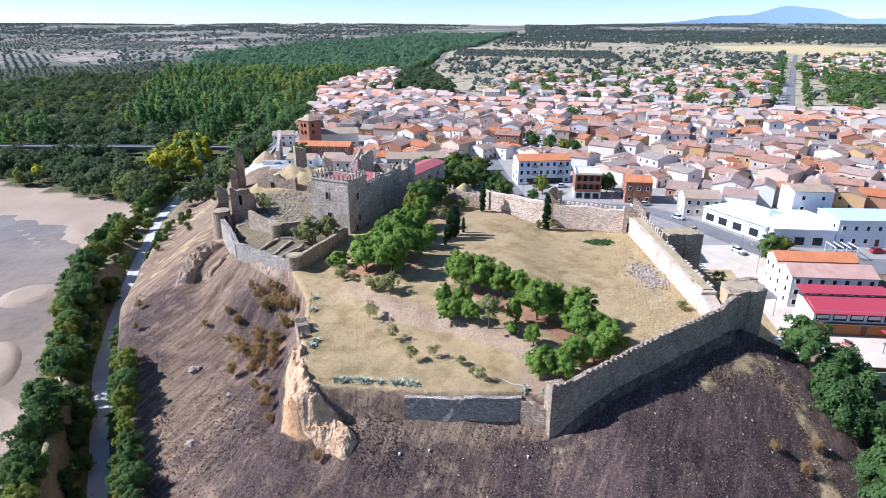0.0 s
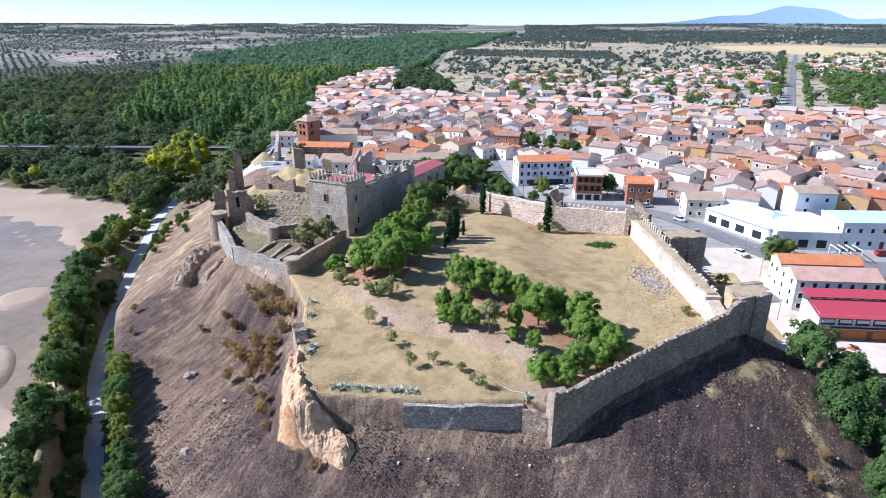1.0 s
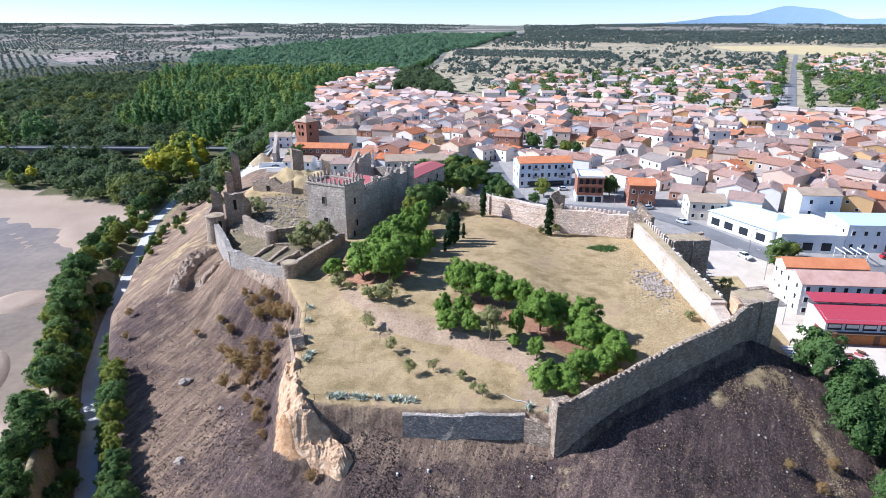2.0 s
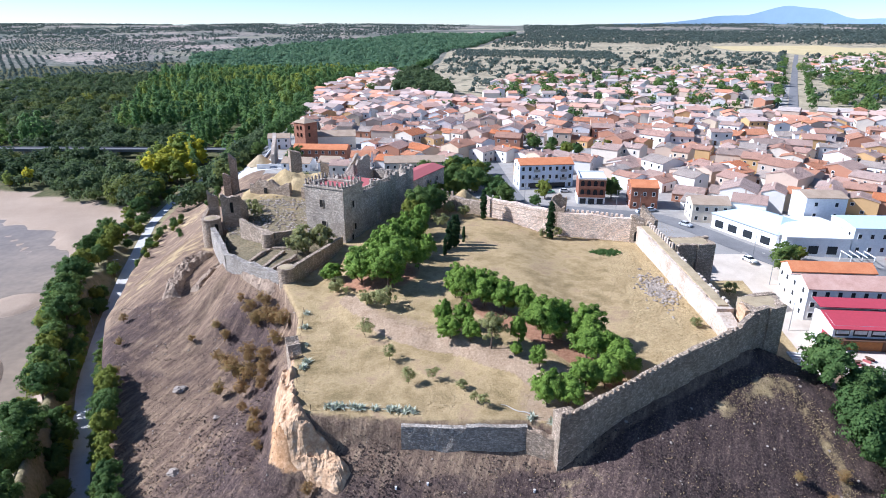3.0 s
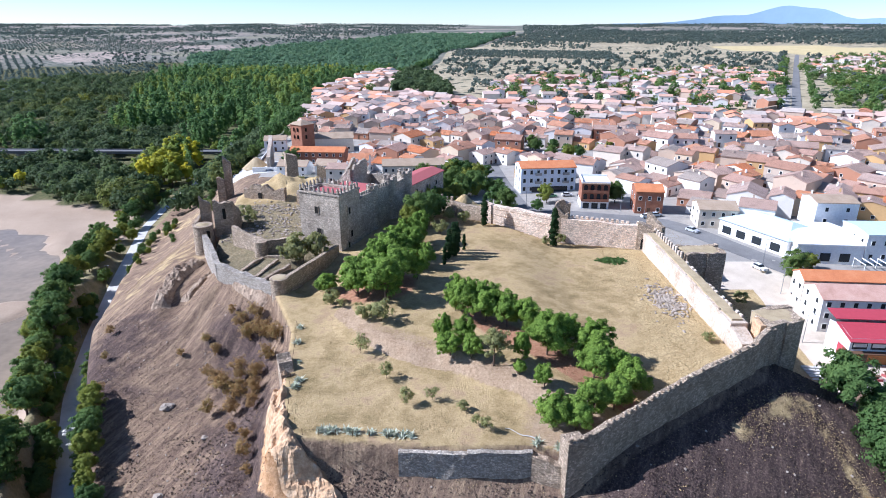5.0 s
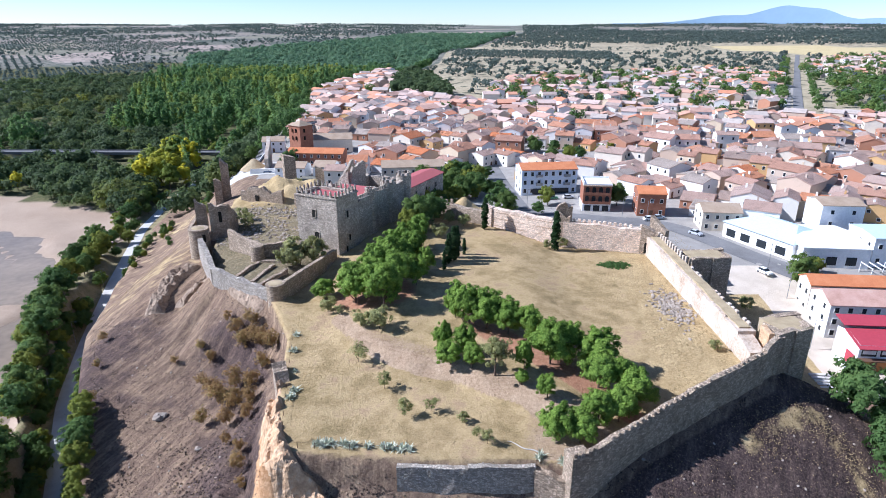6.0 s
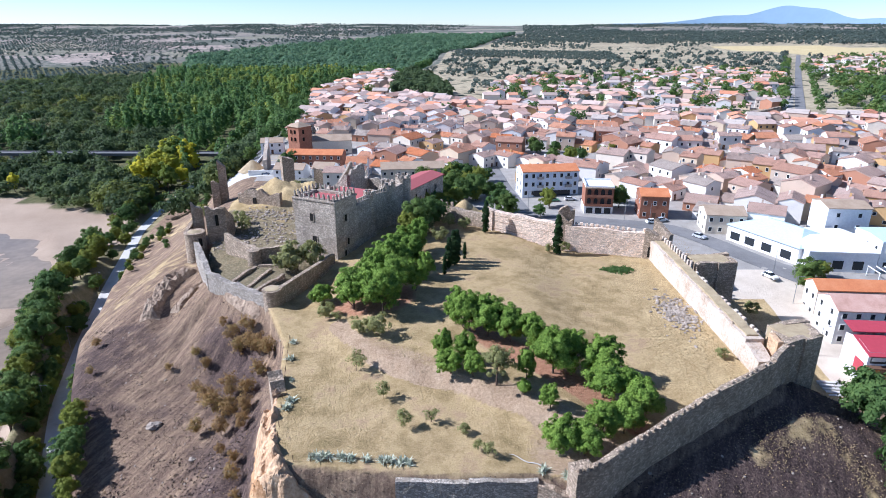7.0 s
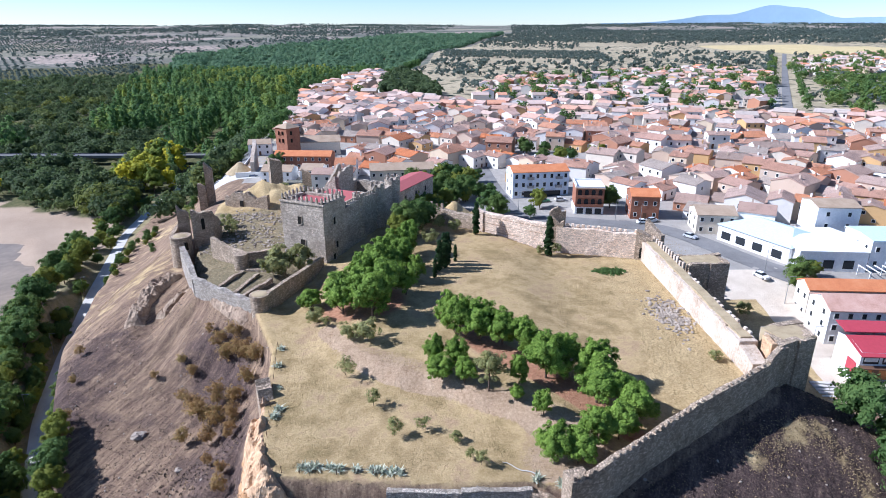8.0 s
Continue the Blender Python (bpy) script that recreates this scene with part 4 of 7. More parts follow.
def open_tower():
    t = root("buttress_tower", 54.6, 140.6, -5, 0, "dark open-backed rubble tower outside the wall", "tower")
    part("wall", masonry((9.3, 0.8), (0, 0), 1.0, 0, 13.3, 13.2, 0.4, seed=3), M["rubble_wall"], t)
    part("wall", masonry((9.6, 7.0), (9.3, 0.8), 1.2, 0, 13.1, 13.3, 0.4, seed=5), M["rubble_wall"], t)
    part("wall", masonry((0, 6.6), (9.6, 7.0), 1.2, 0, 13.0, 13.2, 0.4, seed=6), M["rubble_wall"], t)
    part("top", box(8.0, 5.0, 0.4, 4.4, 3.4, 12.6, 4), M["earth_top"], t)
    part("pilaster", masonry((9.2, 0.5), (5.0, 0.1), 0.5, 0, 13.0, 13.3, 0.3, seed=9), M["rubble_wall"], t)
    part("pilaster", masonry((2.2, 0.0), (0.2, -0.2), 0.5, 0, 13.0, 13.2, 0.3, seed=11), M["rubble_wall"], t)

open_tower()
cb = wall_thing("corner_bastion", [((19.7, 82.0), (17.0, 81.2), 2.4, -7, 3.3, 3.3, 0.1)], M["rubble_wall"], "small square corner bastion of coursed grey stone", "tower")
merlons(cb, (17.3, 81.7), (19.4, 82.3), 3.3, 3.3, 1.05, 0.7, 0.6, 0.9, M["rubble_wall"])
rw = wall_thing("retaining_wall", [((3.5, 83.8), (-6.3, 84.3), 1.2, -8, -0.3, -0.4, 0.22), ((12.8, 84.1), (3.5, 83.8), 1.2, -8, -0.2, -0.3, 0.22)], M["pale_rubble"], "low grey rubble retaining wall at the yard's edge", "wall")
wall_thing("ruined_parapet", [((17.6, 82.2), (12.6, 83.8), 1.5, -8, -1.3, -0.5, 0.7)], M["rubble_wall"], "broken low rubble parapet joining the bastion", "wall")
wall_thing("terrace_wall", [((-34.2, 134.4), (-26.4, 156.0), 0.9, -1, 5.4, 5.0, 0.1)], M["rubble_wall"], "straight rubble terrace wall below the keep", "wall")
rt = root("round_turret", -34.9, 133.8, -3, 0, "low round stone turret at the terrace corner", "turret")
part("drum", drum(1.9, 8.2, 0, 18), M["rubble_wall"], rt)
part("rim", drum(2.0, 0.4, 8.1, 18), M["rubble_wall"], rt)
part("floor", drum(1.5, 0.1, 8.48, 16), M["earth_top"], rt, "dry earth floor")
wall_thing("outer_parapet", [((-52.0, 147.0), (-36.0, 134.6), 1.3, -8, 3.6, 4.7, 0.8), ((-63.5, 169.5), (-52.0, 147.0), 1.3, -8, 3.6, 3.7, 0.9)], M["pale_rubble"], "winding broken parapet wall above the slope", "wall")
ct = root("round_tower", -66.0, 173.6, -6, 0, "round half-ruined stone tower with a dark doorway", "tower")
part("drum", drum(2.9, 10.2, 0, 24, top=2.6), M["rubble_wall"], ct)
part("rim", drum(2.75, 0.4, 10.1, 24), M["rubble_wall"], ct)
part("earth_fill", drum(2.3, 0.5, 10.3, 16, top=0.8), M["earth_top"], ct)
part("opening", box(1.0, 0.6, 2.0, 2.0, -1.9, 7.2, -40), M["void"], ct)
def slab_ruin(name, p0, p1, th, zb, t0, t1, rag, label, hole=None, seed=1):
    t = root(name, p0[0], p0[1], zb, 0, label, "ruin")
    v, f = masonry(p0, p1, th, zb, t0, t1, rag, 0.6, seed)
    part("wall", ([(a - p0[0], b - p0[1], c - zb) for a, b, c in v], f), M["rubble_wall"], t)
    if hole:
        u, w, h, z = hole
        a, b = Vector(p0), Vector(p1); q = a.lerp(b, u)
        part("opening", box(w, th * 1.3, h, q.x - p0[0] + th / 2 * (b - a).normalized().y, q.y - p0[1] - th / 2 * (b - a).normalized().x, z - zb, math.degrees(math.atan2(b.y - a.y, b.x - a.x))), M["void"], t)
    return t

slab_ruin("wall_stub", (-27.2, 102.6), (-29.2, 107.6), 2.3, -6, 1.6, 4.2, 2.6, "isolated leaning stump of rubble wall by the fence", None, 50)
slab_ruin("ruined_tower", (-58.6, 177.4), (-63.4, 175.8), 1.6, 0, 10.0, 10.8, 0.8, "tall ruined tower wall with a narrow window", (0.45, 0.8, 3.0, 5.2), 3)
slab_ruin("ruined_tower", (-57.8, 182.0), (-58.6, 177.4), 1.4, 0, 6.0, 10.2, 1.0, "ruined side wall of the tower", None, 4)
slab_ruin("ruined_tower", (-66.0, 180.4), (-68.8, 180.0), 1.3, 1, 8.0, 11.2, 1.2, "slender broken slab of tower masonry", None, 6)
slab_ruin("battered_wall", (-69.0, 174.5), (-73.5, 196.0), 0.9, -3, 4.6, 3.6, 0.2, "dark sloping parapet with small battlements", None, 7)
slab_ruin("ruined_tower", (-80.6, 242.5), (-83.2, 242.0), 2.4, -9, 6.8, 9.0, 0.8, "lone dark tower stump above the road", None, 8)
slab_ruin("ruined_tower", (-82.8, 240.5), (-85.6, 240.0), 1.8, -14, 0.0, 1.6, 0.9, "low broken wall beside the tower stump", None, 9)
slab_ruin("cross_wall", (-44.2, 155.2), (-55.0, 165.0), 1.0, 1.5, 6.2, 6.8, 0.3, "rough inner wall across the ruined terrace", None, 10)
slab_ruin("cross_wall", (-36.4, 159.6), (-44.2, 155.2), 1.0, 1.5, 6.0, 6.2, 0.3, "rough inner wall across the ruined terrace", None, 11)
it = root("inner_turret", -44.6, 154.6, 1.5, 0, "small half-round turret on the inner wall", "turret")
part("drum", drum(1.6, 4.9, 0, 16), M["rubble_wall"], it)
for k, (p0, p1, h) in enumerate((((-43.3, 152.0), (-46.3, 142.5), 0.9), ((-39.2, 149.9), (-41.6, 140.3), 0.9), ((-35.3, 146.0), (-39.4, 137.4), 1.5), ((-37.7, 151.7), (-43.3, 152.5), 0.9))):
    slab_ruin("foundation_wall", p0, p1, 0.7, 2.0, 3.0 + 0.5 * h, 2.9 + 0.5 * h, 0.3, "low excavated foundation wall of pale rubble", None, 20 + k)
slab_ruin("retaining_wall", (-50.0, 201.5), (-64.5, 206.5), 1.4, 1, 7.2, 7.4, 1.2, "ruined retaining wall holding an earth bank", (0.6, 1.2, 1.8, 3.4), 30)
slab_ruin("retaining_wall", (-37.0, 197.0), (-46.0, 200.5), 1.4, 1, 6.4, 7.0, 1.4, "ruined retaining wall holding an earth bank", (0.4, 1.0, 1.5, 3.0), 31)

# ---- loose stones ----
def stones(name, spots, sizes, label, seed):
    rng = np.random.RandomState(seed)
    base = bmesh.new(); bmesh.ops.create_icosphere(base, subdivisions=1, radius=1)
    bv = np.array([v.co for v in base.verts]); bf = np.array([[v.index for v in f.verts] for f in base.faces]); base.free()
    vs, fs, n = [], [], 0
    z = ground_at(spots[:, 0], spots[:, 1])
    for (x, y), zz, s in zip(spots, z, sizes):
        v = bv * (1 + rng.uniform(-0.28, 0.28, (len(bv), 1))) * s * np.array([rng.uniform(0.7, 1.3), rng.uniform(0.7, 1.3), rng.uniform(0.5, 0.9)])
        vs.append(v + (x, y, zz + 0.2 * s)); fs.append(bf + n); n += len(bv)
    v, f = np.concatenate(vs), np.concatenate(fs)
    return tagged(new(name, mesh_from(name, v.tolist(), f.tolist(), [M["stone"]])), label, "stones", kind="stuff")

sr = np.random.RandomState(12)
heap = np.column_stack([sr.normal(46.8, 1.7, 420), sr.normal(128, 3.6, 420)])
stones("rubble_heap", heap, sr.uniform(0.16, 0.42, 420), "heap of grey fallen stones below the wall", 1)
loose = np.column_stack([sr.uniform(-62, -36, 700), sr.uniform(168, 204, 700)])
stones("rubble_field", loose, sr.uniform(0.12, 0.5, 700), "scattered masonry blocks inside the ruins", 2)
sl = np.column_stack([sr.uniform(-85, 70, 900), sr.uniform(55, 150, 900)])
sl = sl[~inside(sl[:, 0], sl[:, 1], PLATEAU)]
stones("slope_stones", sl, sr.uniform(0.06, 0.24, len(sl)), "small pale stones strewn over the burnt slope", 3)
for x, y, s in ((-53.2, 113.6, 0.95), (-46, 92, 0.8), (-43, 105, 0.5)):
    bm = bmesh.new(); bmesh.ops.create_icosphere(bm, subdivisions=3, radius=s)
    for v in bm.verts:
        v.co *= 1 + 0.55 * noise.noise(v.co * 0.9 / s + Vector((x, y, 0))) + 0.35 * noise.noise(v.co * 2.4 / s + Vector((y, x, 0)))
        v.co.x *= 1.3
        v.co.z *= 0.7
    b = part("boulder", bm, M["stone"])
    b.location = (x, y, gz(x, y) + s * 0.1)
    tagged(b, "weathered boulder lying on the dry slope", "rock")
def rock_rib(name, line, width, h, seed, material, label, cols=44, step=0.28, lean=0.0):
    """Ridged, broken rock or clay standing out of the slope along a line."""
    p = [Vector(q) for q in line]
    pts = []
    for a, b in zip(p, p[1:]):
        n = max(2, int((b - a).length / step))
        pts += [a.lerp(b, k / n) for k in range(n)]
    for _ in range(30):
        pts = [pts[0]] + [(pts[i - 1] + 2 * pts[i] + pts[i + 1]) / 4 for i in range(1, len(pts) - 1)] + [pts[-1]]
    wx, wy, uu, vv = [], [], [], []
    for i, q in enumerate(pts):
        d = (pts[min(i + 1, len(pts) - 1)] - pts[max(i - 1, 0)]).normalized()
        for k in range(cols):
            u = 2 * k / (cols - 1) - 1
            wx.append(q.x + d.y * u * width / 2); wy.append(q.y - d.x * u * width / 2)
            uu.append(u); vv.append(i / (len(pts) - 1))
    wx, wy, uu, vv = map(np.array, (wx, wy, uu, vv))
    edge = smooth(1.0, 0.45, np.abs(uu + 0.5 * vnoise(wx + seed, wy, 3.0, 3))) * smooth(0.0, 0.12, vv) * smooth(1.0, 0.88, vv)
    ridge = 1 - 2.4 * np.abs(vnoise(wx + seed, wy, 2.4, 4))
    blocks = np.floor(5 * (vnoise(wx * 1.1 + 40 + seed, wy, 3.6, 3) + 0.5)) / 5
    fine = 0.5 * vnoise(wx + 3 * seed, wy, 1.1, 4)
    z = ground_at(wx, wy) + edge * fine + h * edge * (0.25 + 0.5 * ridge + 0.55 * blocks + lean * uu) - 0.6 * smooth(0.75, 1.0, np.abs(uu)) - 0.12
    vs = np.column_stack([wx + 0.25 * vnoise(wx, z * 2, 1.3, 2), wy, z])
    f = [(j * cols + i, j * cols + i + 1, (j + 1) * cols + i + 1, (j + 1) * cols + i) for j in range(len(pts) - 1) for i in range(cols - 1)]
    tagged(part(name, (vs.tolist(), f), material), label, "rock")


rock_rib("rock_outcrop", [(-65, 167), (-68.2, 160), (-68.4, 152), (-66.8, 144)], 5.6, 2.0, 3, M["rock"], "crumbling pale rock rib below the round tower", lean=0.25)
rock_rib("rock_outcrop", [(-58, 160), (-61, 153.5), (-62.5, 147)], 3.2, 1.3, 12, M["rock"], "dark rock band in the hollow below the ruins")
rock_rib("rock_outcrop", [(-53, 149), (-46, 141), (-37.5, 132.5)], 2.6, 0.9, 22, M["rock"], "broken pale rock under the parapet wall")
CLAY_LINE, CLAY_LINE_LOW = [(-28.9, 105.5), (-27.2, 98), (-25.4, 91), (-23.0, 86.2)], [(-24.0, 87.4), (-21.8, 84.8), (-18.4, 83.2), (-14.2, 80.4)]
rock_rib("clay_scarp", CLAY_LINE, 4.8, 1.5, 7, M["scarp"], "eroded orange clay scarp below the fence corner", 60, 0.2, 0.2)
rock_rib("clay_scarp", CLAY_LINE_LOW, 4.4, 1.7, 17, M["scarp"], "eroded orange clay scarp at the foot of the bank", 50, 0.2)
for x, y in ((-6.9, 79.8), (-2.2, 80.1), (13.5, 79.2)):
    m = part("marker_stone", merge(box(0.28, 0.28, 0.65, 0, 0, -0.3, 0, 0.07), box(0.33, 0.33, 0.1, 0, 0, 0.33, 0, 0.04)), M["frame_white"])
    m.location = (x, y, gz(x, y)); tagged(m, "white painted marker stone on the burnt slope", "marker stone", "marker stones")

# ---- fence, agaves, branch ----
def fence(pts, label):
    f = root("fence", pts[0][0], pts[0][1], gz(*pts[0]), 0, label, "fence")
    me = rail = None
    for (ax, ay), (bx, by) in zip(pts, pts[1:]):
        n = max(1, int(math.hypot(bx - ax, by - ay) / 2.4))
        for k in range(n):
            x0, y0, x1, y1 = ax + (bx - ax) * k / n, ay + (by - ay) * k / n, ax + (bx - ax) * (k + 1) / n, ay + (by - ay) * (k + 1) / n
            z0, z1 = gz(x0, y0), gz(x1, y1)
            p = part("post", me or box(0.07, 0.07, 1.35, 0, 0, -0.3), None if me else M["wood_brown"], f)
            me = p.data; p.location = (x0 - pts[0][0], y0 - pts[0][1], z0 - f.location.z)
            for h in (0.95,):
                d = Vector((x1 - x0, y1 - y0, z1 - z0))
                r = part("rail", rail or box(1.0, 0.012, 0.018, 0.5, 0, 0), None if rail else M["wood_brown"], f)
                rail = r.data
                r.matrix_basis = Matrix.Translation((x0 - pts[0][0], y0 - pts[0][1], z0 + h - f.location.z)) @ d.to_track_quat("X", "Z").to_matrix().to_4x4() @ Matrix.Diagonal((d.length, 1, 1, 1))
fence([(-28.2, 119.5), (-26.0, 105), (-22.9, 87.6), (-5.6, 86.4)], "thin dark post and rail fence round the yard")

def agave(seed):
    rng = random.Random(seed)
    a = root("agave", 0, 0, 0, 0, "grey-green agave rosette with pale leaf edges", "agave")
    v, f = [], []
    for k in range(64):
        ang, up, ln = rng.uniform(0, 6.28), rng.uniform(0.25, 1.35), rng.uniform(0.8, 1.5)
        pts = []
        for s in range(5):
            t = s / 4
            rad, z = ln * t * math.cos(up) * (1 + 0.2 * t), ln * (t * math.sin(up) - 0.25 * t * t * math.cos(up))
            pts.append((rad, z, 0.13 * (1 - t) ** 0.6 * (1.2 - 0.2 * t) + 0.008))
        ox, oy = rng.uniform(-0.7, 0.7), rng.uniform(-0.4, 0.4)
        n = len(v)
        for rad, z, w in pts:
            for sd in (-1, 1):
                v.append((rad * math.cos(ang) - sd * w * math.sin(ang) + ox, rad * math.sin(ang) + sd * w * math.cos(ang) + oy, z + 0.05))
        f += [(n + 2 * s, n + 2 * s + 1, n + 2 * s + 3, n + 2 * s + 2) for s in range(4)]
    part("leaves", (v, f), M["agave"], a)
    return a

AG = [agave(k) for k in range(3)]
for k, (x, y, s) in enumerate(((-17.8, 88.2, 1.0), (-16.6, 88.0, 1.1), (-15.6, 88.2, 0.9), (-13.8, 87.9, 1.1), (-12.8, 87.7, 1.0), (-10.5, 87.6, 0.95), (-8.2, 87.4, 1.0), (-7.2, 87.3, 1.1), (-5.6, 87.0, 1.0), (-4.6, 86.8, 0.9), (-27.4, 118.6, 0.9), (-24.0, 101.6, 1.1), (-24.2, 99.8, 1.1), (-25.2, 107.2, 0.6), (-26.8, 113.4, 1.0), (13.4, 85.4, 1.0), (16.6, 84.4, 1.0))):
    t = copy_thing(AG[k % 3], pose(x, y, gz(x, y), 0, 0, 50 * k)); t.scale = (0.78 * s, 0.78 * s, 0.78 * s); t["group"] = "agaves along the fence"
for ob in AG:
    for o in (*ob.children_recursive, ob):
        bpy.data.objects.remove(o)
cu = bpy.data.curves.new("fallen_branch", "CURVE"); cu.dimensions, cu.bevel_depth, cu.bevel_resolution = "3D", 0.07, 2
sp_ = cu.splines.new("POLY"); sp_.points.add(7)
for k in range(8):
    x, y = 9.2 + 0.62 * k, 88.6 - 0.36 * k + 0.25 * math.sin(k * 1.3)
    sp_.points[k].co = (x, y, gz(x, y) + 0.14, 1); sp_.points[k].radius = 0.5 + 0.1 * k
dg = bpy.context.evaluated_depsgraph_get()
tmp = new("tmp", cu); dg.update()
bme = bpy.data.meshes.new_from_object(tmp.evaluated_get(dg)); bpy.data.objects.remove(tmp)
bme.materials.clear(); bme.materials.append(M["pale_paving"])
br = new("fallen_branch", bme); tagged(br, "pale fallen tree branch lying on dry grass", "branch")

# ---- town ----
def quad_box(w, d, h, x=0, y=0, z=0):
    X, Y = w / 2, d / 2
    v = [(x - X, y - Y, z), (x + X, y - Y, z), (x + X, y + Y, z), (x - X, y + Y, z), (x - X, y - Y, z + h), (x + X, y - Y, z + h), (x + X, y + Y, z + h), (x - X, y + Y, z + h)]
    f = [(0, 3, 2, 1), (4, 5, 6, 7), (0, 1, 5, 4), (1, 2, 6, 5), (2, 3, 7, 6), (3, 0, 4, 7)]
    return v, f


def house_wall(w, d, h, rise):
    """Walls with gables, ridge along x."""
    X, Y = w / 2, d / 2
    v = [(-X, -Y, -3), (X, -Y, -3), (X, Y, -3), (-X, Y, -3), (-X, -Y, h), (X, -Y, h), (X, Y, h), (-X, Y, h), (-X, 0, h + rise), (X, 0, h + rise)]
    f = [(0, 1, 5, 4), (1, 2, 6, 9, 5), (2, 3, 7, 6), (3, 0, 4, 8, 7), (0, 3, 2, 1)]
    return v, f


def gable_roof(w, d, h, rise, over=0.35, th=0.22):
    X, Y = w / 2 + over * 0.6, d / 2 + over
    e = h - rise * over / (d / 2) + 0.03
    r = h + rise + 0.03
    v = []
    for x in (-X, X):
        v += [(x, -Y, e), (x, 0, r), (x, Y, e), (x, -Y, e + th), (x, 0, r + th), (x, Y, e + th)]
    f = [(3, 9, 10, 4), (4, 10, 11, 5), (0, 1, 7, 6), (1, 2, 8, 7), (0, 3, 4, 1), (1, 4, 5, 2), (6, 7, 10, 9), (7, 8, 11, 10), (0, 6, 9, 3), (2, 5, 11, 8)]
    return v, f


def window_mesh(w=0.9, h=1.2):
    """A white frame with a dark pane, facing -y."""
    v, f, m = [], [], []
    for (a, b, c, x, y, z), mi in (((w + 0.24, 0.10, 0.12, 0, 0, -0.12), 0), ((w + 0.24, 0.10, 0.12, 0, 0, h), 0), ((0.12, 0.10, h, -w / 2 - 0.06, 0, 0), 0), ((0.12, 0.10, h, w / 2 + 0.06, 0, 0), 0), ((w, 0.06, h, 0, 0, 0), 1)):
        vv, ff = quad_box(a, b, c, x, y, z)
        f += [tuple(i + len(v) for i in q) for q in ff]; v += vv; m += [mi] * 6
    return mesh_from("window", v, f, [M["frame_white"], M["dark_glass"]], m)


WIN = window_mesh()
DOOR = mesh_from("door", *quad_box(1.1, 0.12, 2.1), [M["wood_brown"]])
SHARED = {}


def house(name, w, d, storeys, label, rise=None, seed=0, wall_mat=None, roof_mat=None):
    rng = random.Random(seed)
    h = storeys * 2.9 + 0.3
    rise = rise if rise is not None else d * 0.15
    ob = root(name, 0, 0, 0, 0, label, "house")
    part("wall", house_wall(w, d, h, rise), wall_mat or M["house_wall"], ob)
    part("roof", gable_roof(w, d, h, rise), roof_mat or M["house_roof"], ob)
    n = max(2, int(w / 3.4))
    for s in range(storeys):
        for i in range(n):
            x = (i + 0.5) / n * w - w / 2
            if s == 0 and i == seed % n:
                part("door", DOOR, None, ob).matrix_basis = pose(x, -d / 2 - 0.03, 0)
            else:
                part("window", WIN, None, ob).matrix_basis = pose(x, -d / 2 - 0.03, s * 2.9 + 1.0)
    for s in range(storeys):
        part("window", WIN, None, ob).matrix_basis = pose(-w / 2 - 0.03, rng.uniform(-0.2, 0.2) * d, s * 2.9 + 1.0, 0, 0, -90)
    c = part("chimney", SHARED.get("chimney") or mesh_from("chimney", *quad_box(0.6, 0.6, 1.6), [M["house_wall"]]), None, ob)
    SHARED["chimney"] = c.data
    c.location = (rng.uniform(-0.3, 0.3) * w, rng.uniform(-0.2, 0.2) * d, h + rise * 0.55)
    return ob


PROTOS = []
for k, (w, d, s) in enumerate(((9, 9, 2), (11, 10, 2), (8, 11, 1), (12, 9, 1), (10, 8, 2), (13, 11, 2), (7.5, 9, 2), (11, 12, 1), (9.5, 10, 2), (12, 9, 1))):
    PROTOS.append((house("house", w, d, s, "whitewashed town house with clay tile roof" if k % 2 else "plastered old town house with weathered tile roof", seed=k), w, d, s))

KEEP_CLEAR = [(-30, 6, 190, 285), (20, 62, 196, 262), (-112, -40, 225, 350), (54, 134, 90, 196), (0, 34, 215, 285), (62, 80, 190, 236), (70, 98, 188, 212), (45, 82, 292, 325)]


def town_spots():
    rng = random.Random(21)
    turn = -14
    for row in range(84):
        v = 165 + row * 11.6 + (row // 2) * 3.5
        u = -260 + rng.uniform(0, 6)
        while u < 860:
            proto = rng.randrange(10)
            w = PROTOS[proto][1]
            u += w / 2
            gap = 0.15 if rng.random() < 0.8 else rng.uniform(1, 7)
            block = random.Random(int(u // 48) * 131 + row // 3 * 17).uniform(-52, 8)
            a = radians(turn + 7 * math.sin(u / 90 + row * 0.3))
            x, y = u * math.cos(a) - v * math.sin(radians(turn)) * 0.35, v + u * math.sin(a) * 0.5
            yield rng, proto, x, y, math.degrees(a) * 0.7 + block + rng.choice((0, 180, 90, -90, 0)) + rng.uniform(-5, 5), row
            u += w / 2 + gap


AVENUE = [(252, 450), (262, 470), (364, 658), (570, 1034), (684, 1240)]


def in_town(x, y):
    at = (np.array([x]), np.array([y]))
    if line_distance(*at, AVENUE)[0][0] < 11 or y < 198 or (x < 60 and y < 232):
        return 0
    if any(a < x < b and c < y < d for a, b, c, d in KEEP_CLEAR):
        return 0
    d, s = line_distance(*at, TOWN_EDGE)
    if d[0] * s[0] < 6:
        return 0
    return 1 if inside(*at, OLD_TOWN)[0] else 2 if inside(*at, OUTER_TOWN)[0] else 3 if inside(*at, EAST_TOWN)[0] else 0


FAR = {"v": [], "f": [], "m": []}


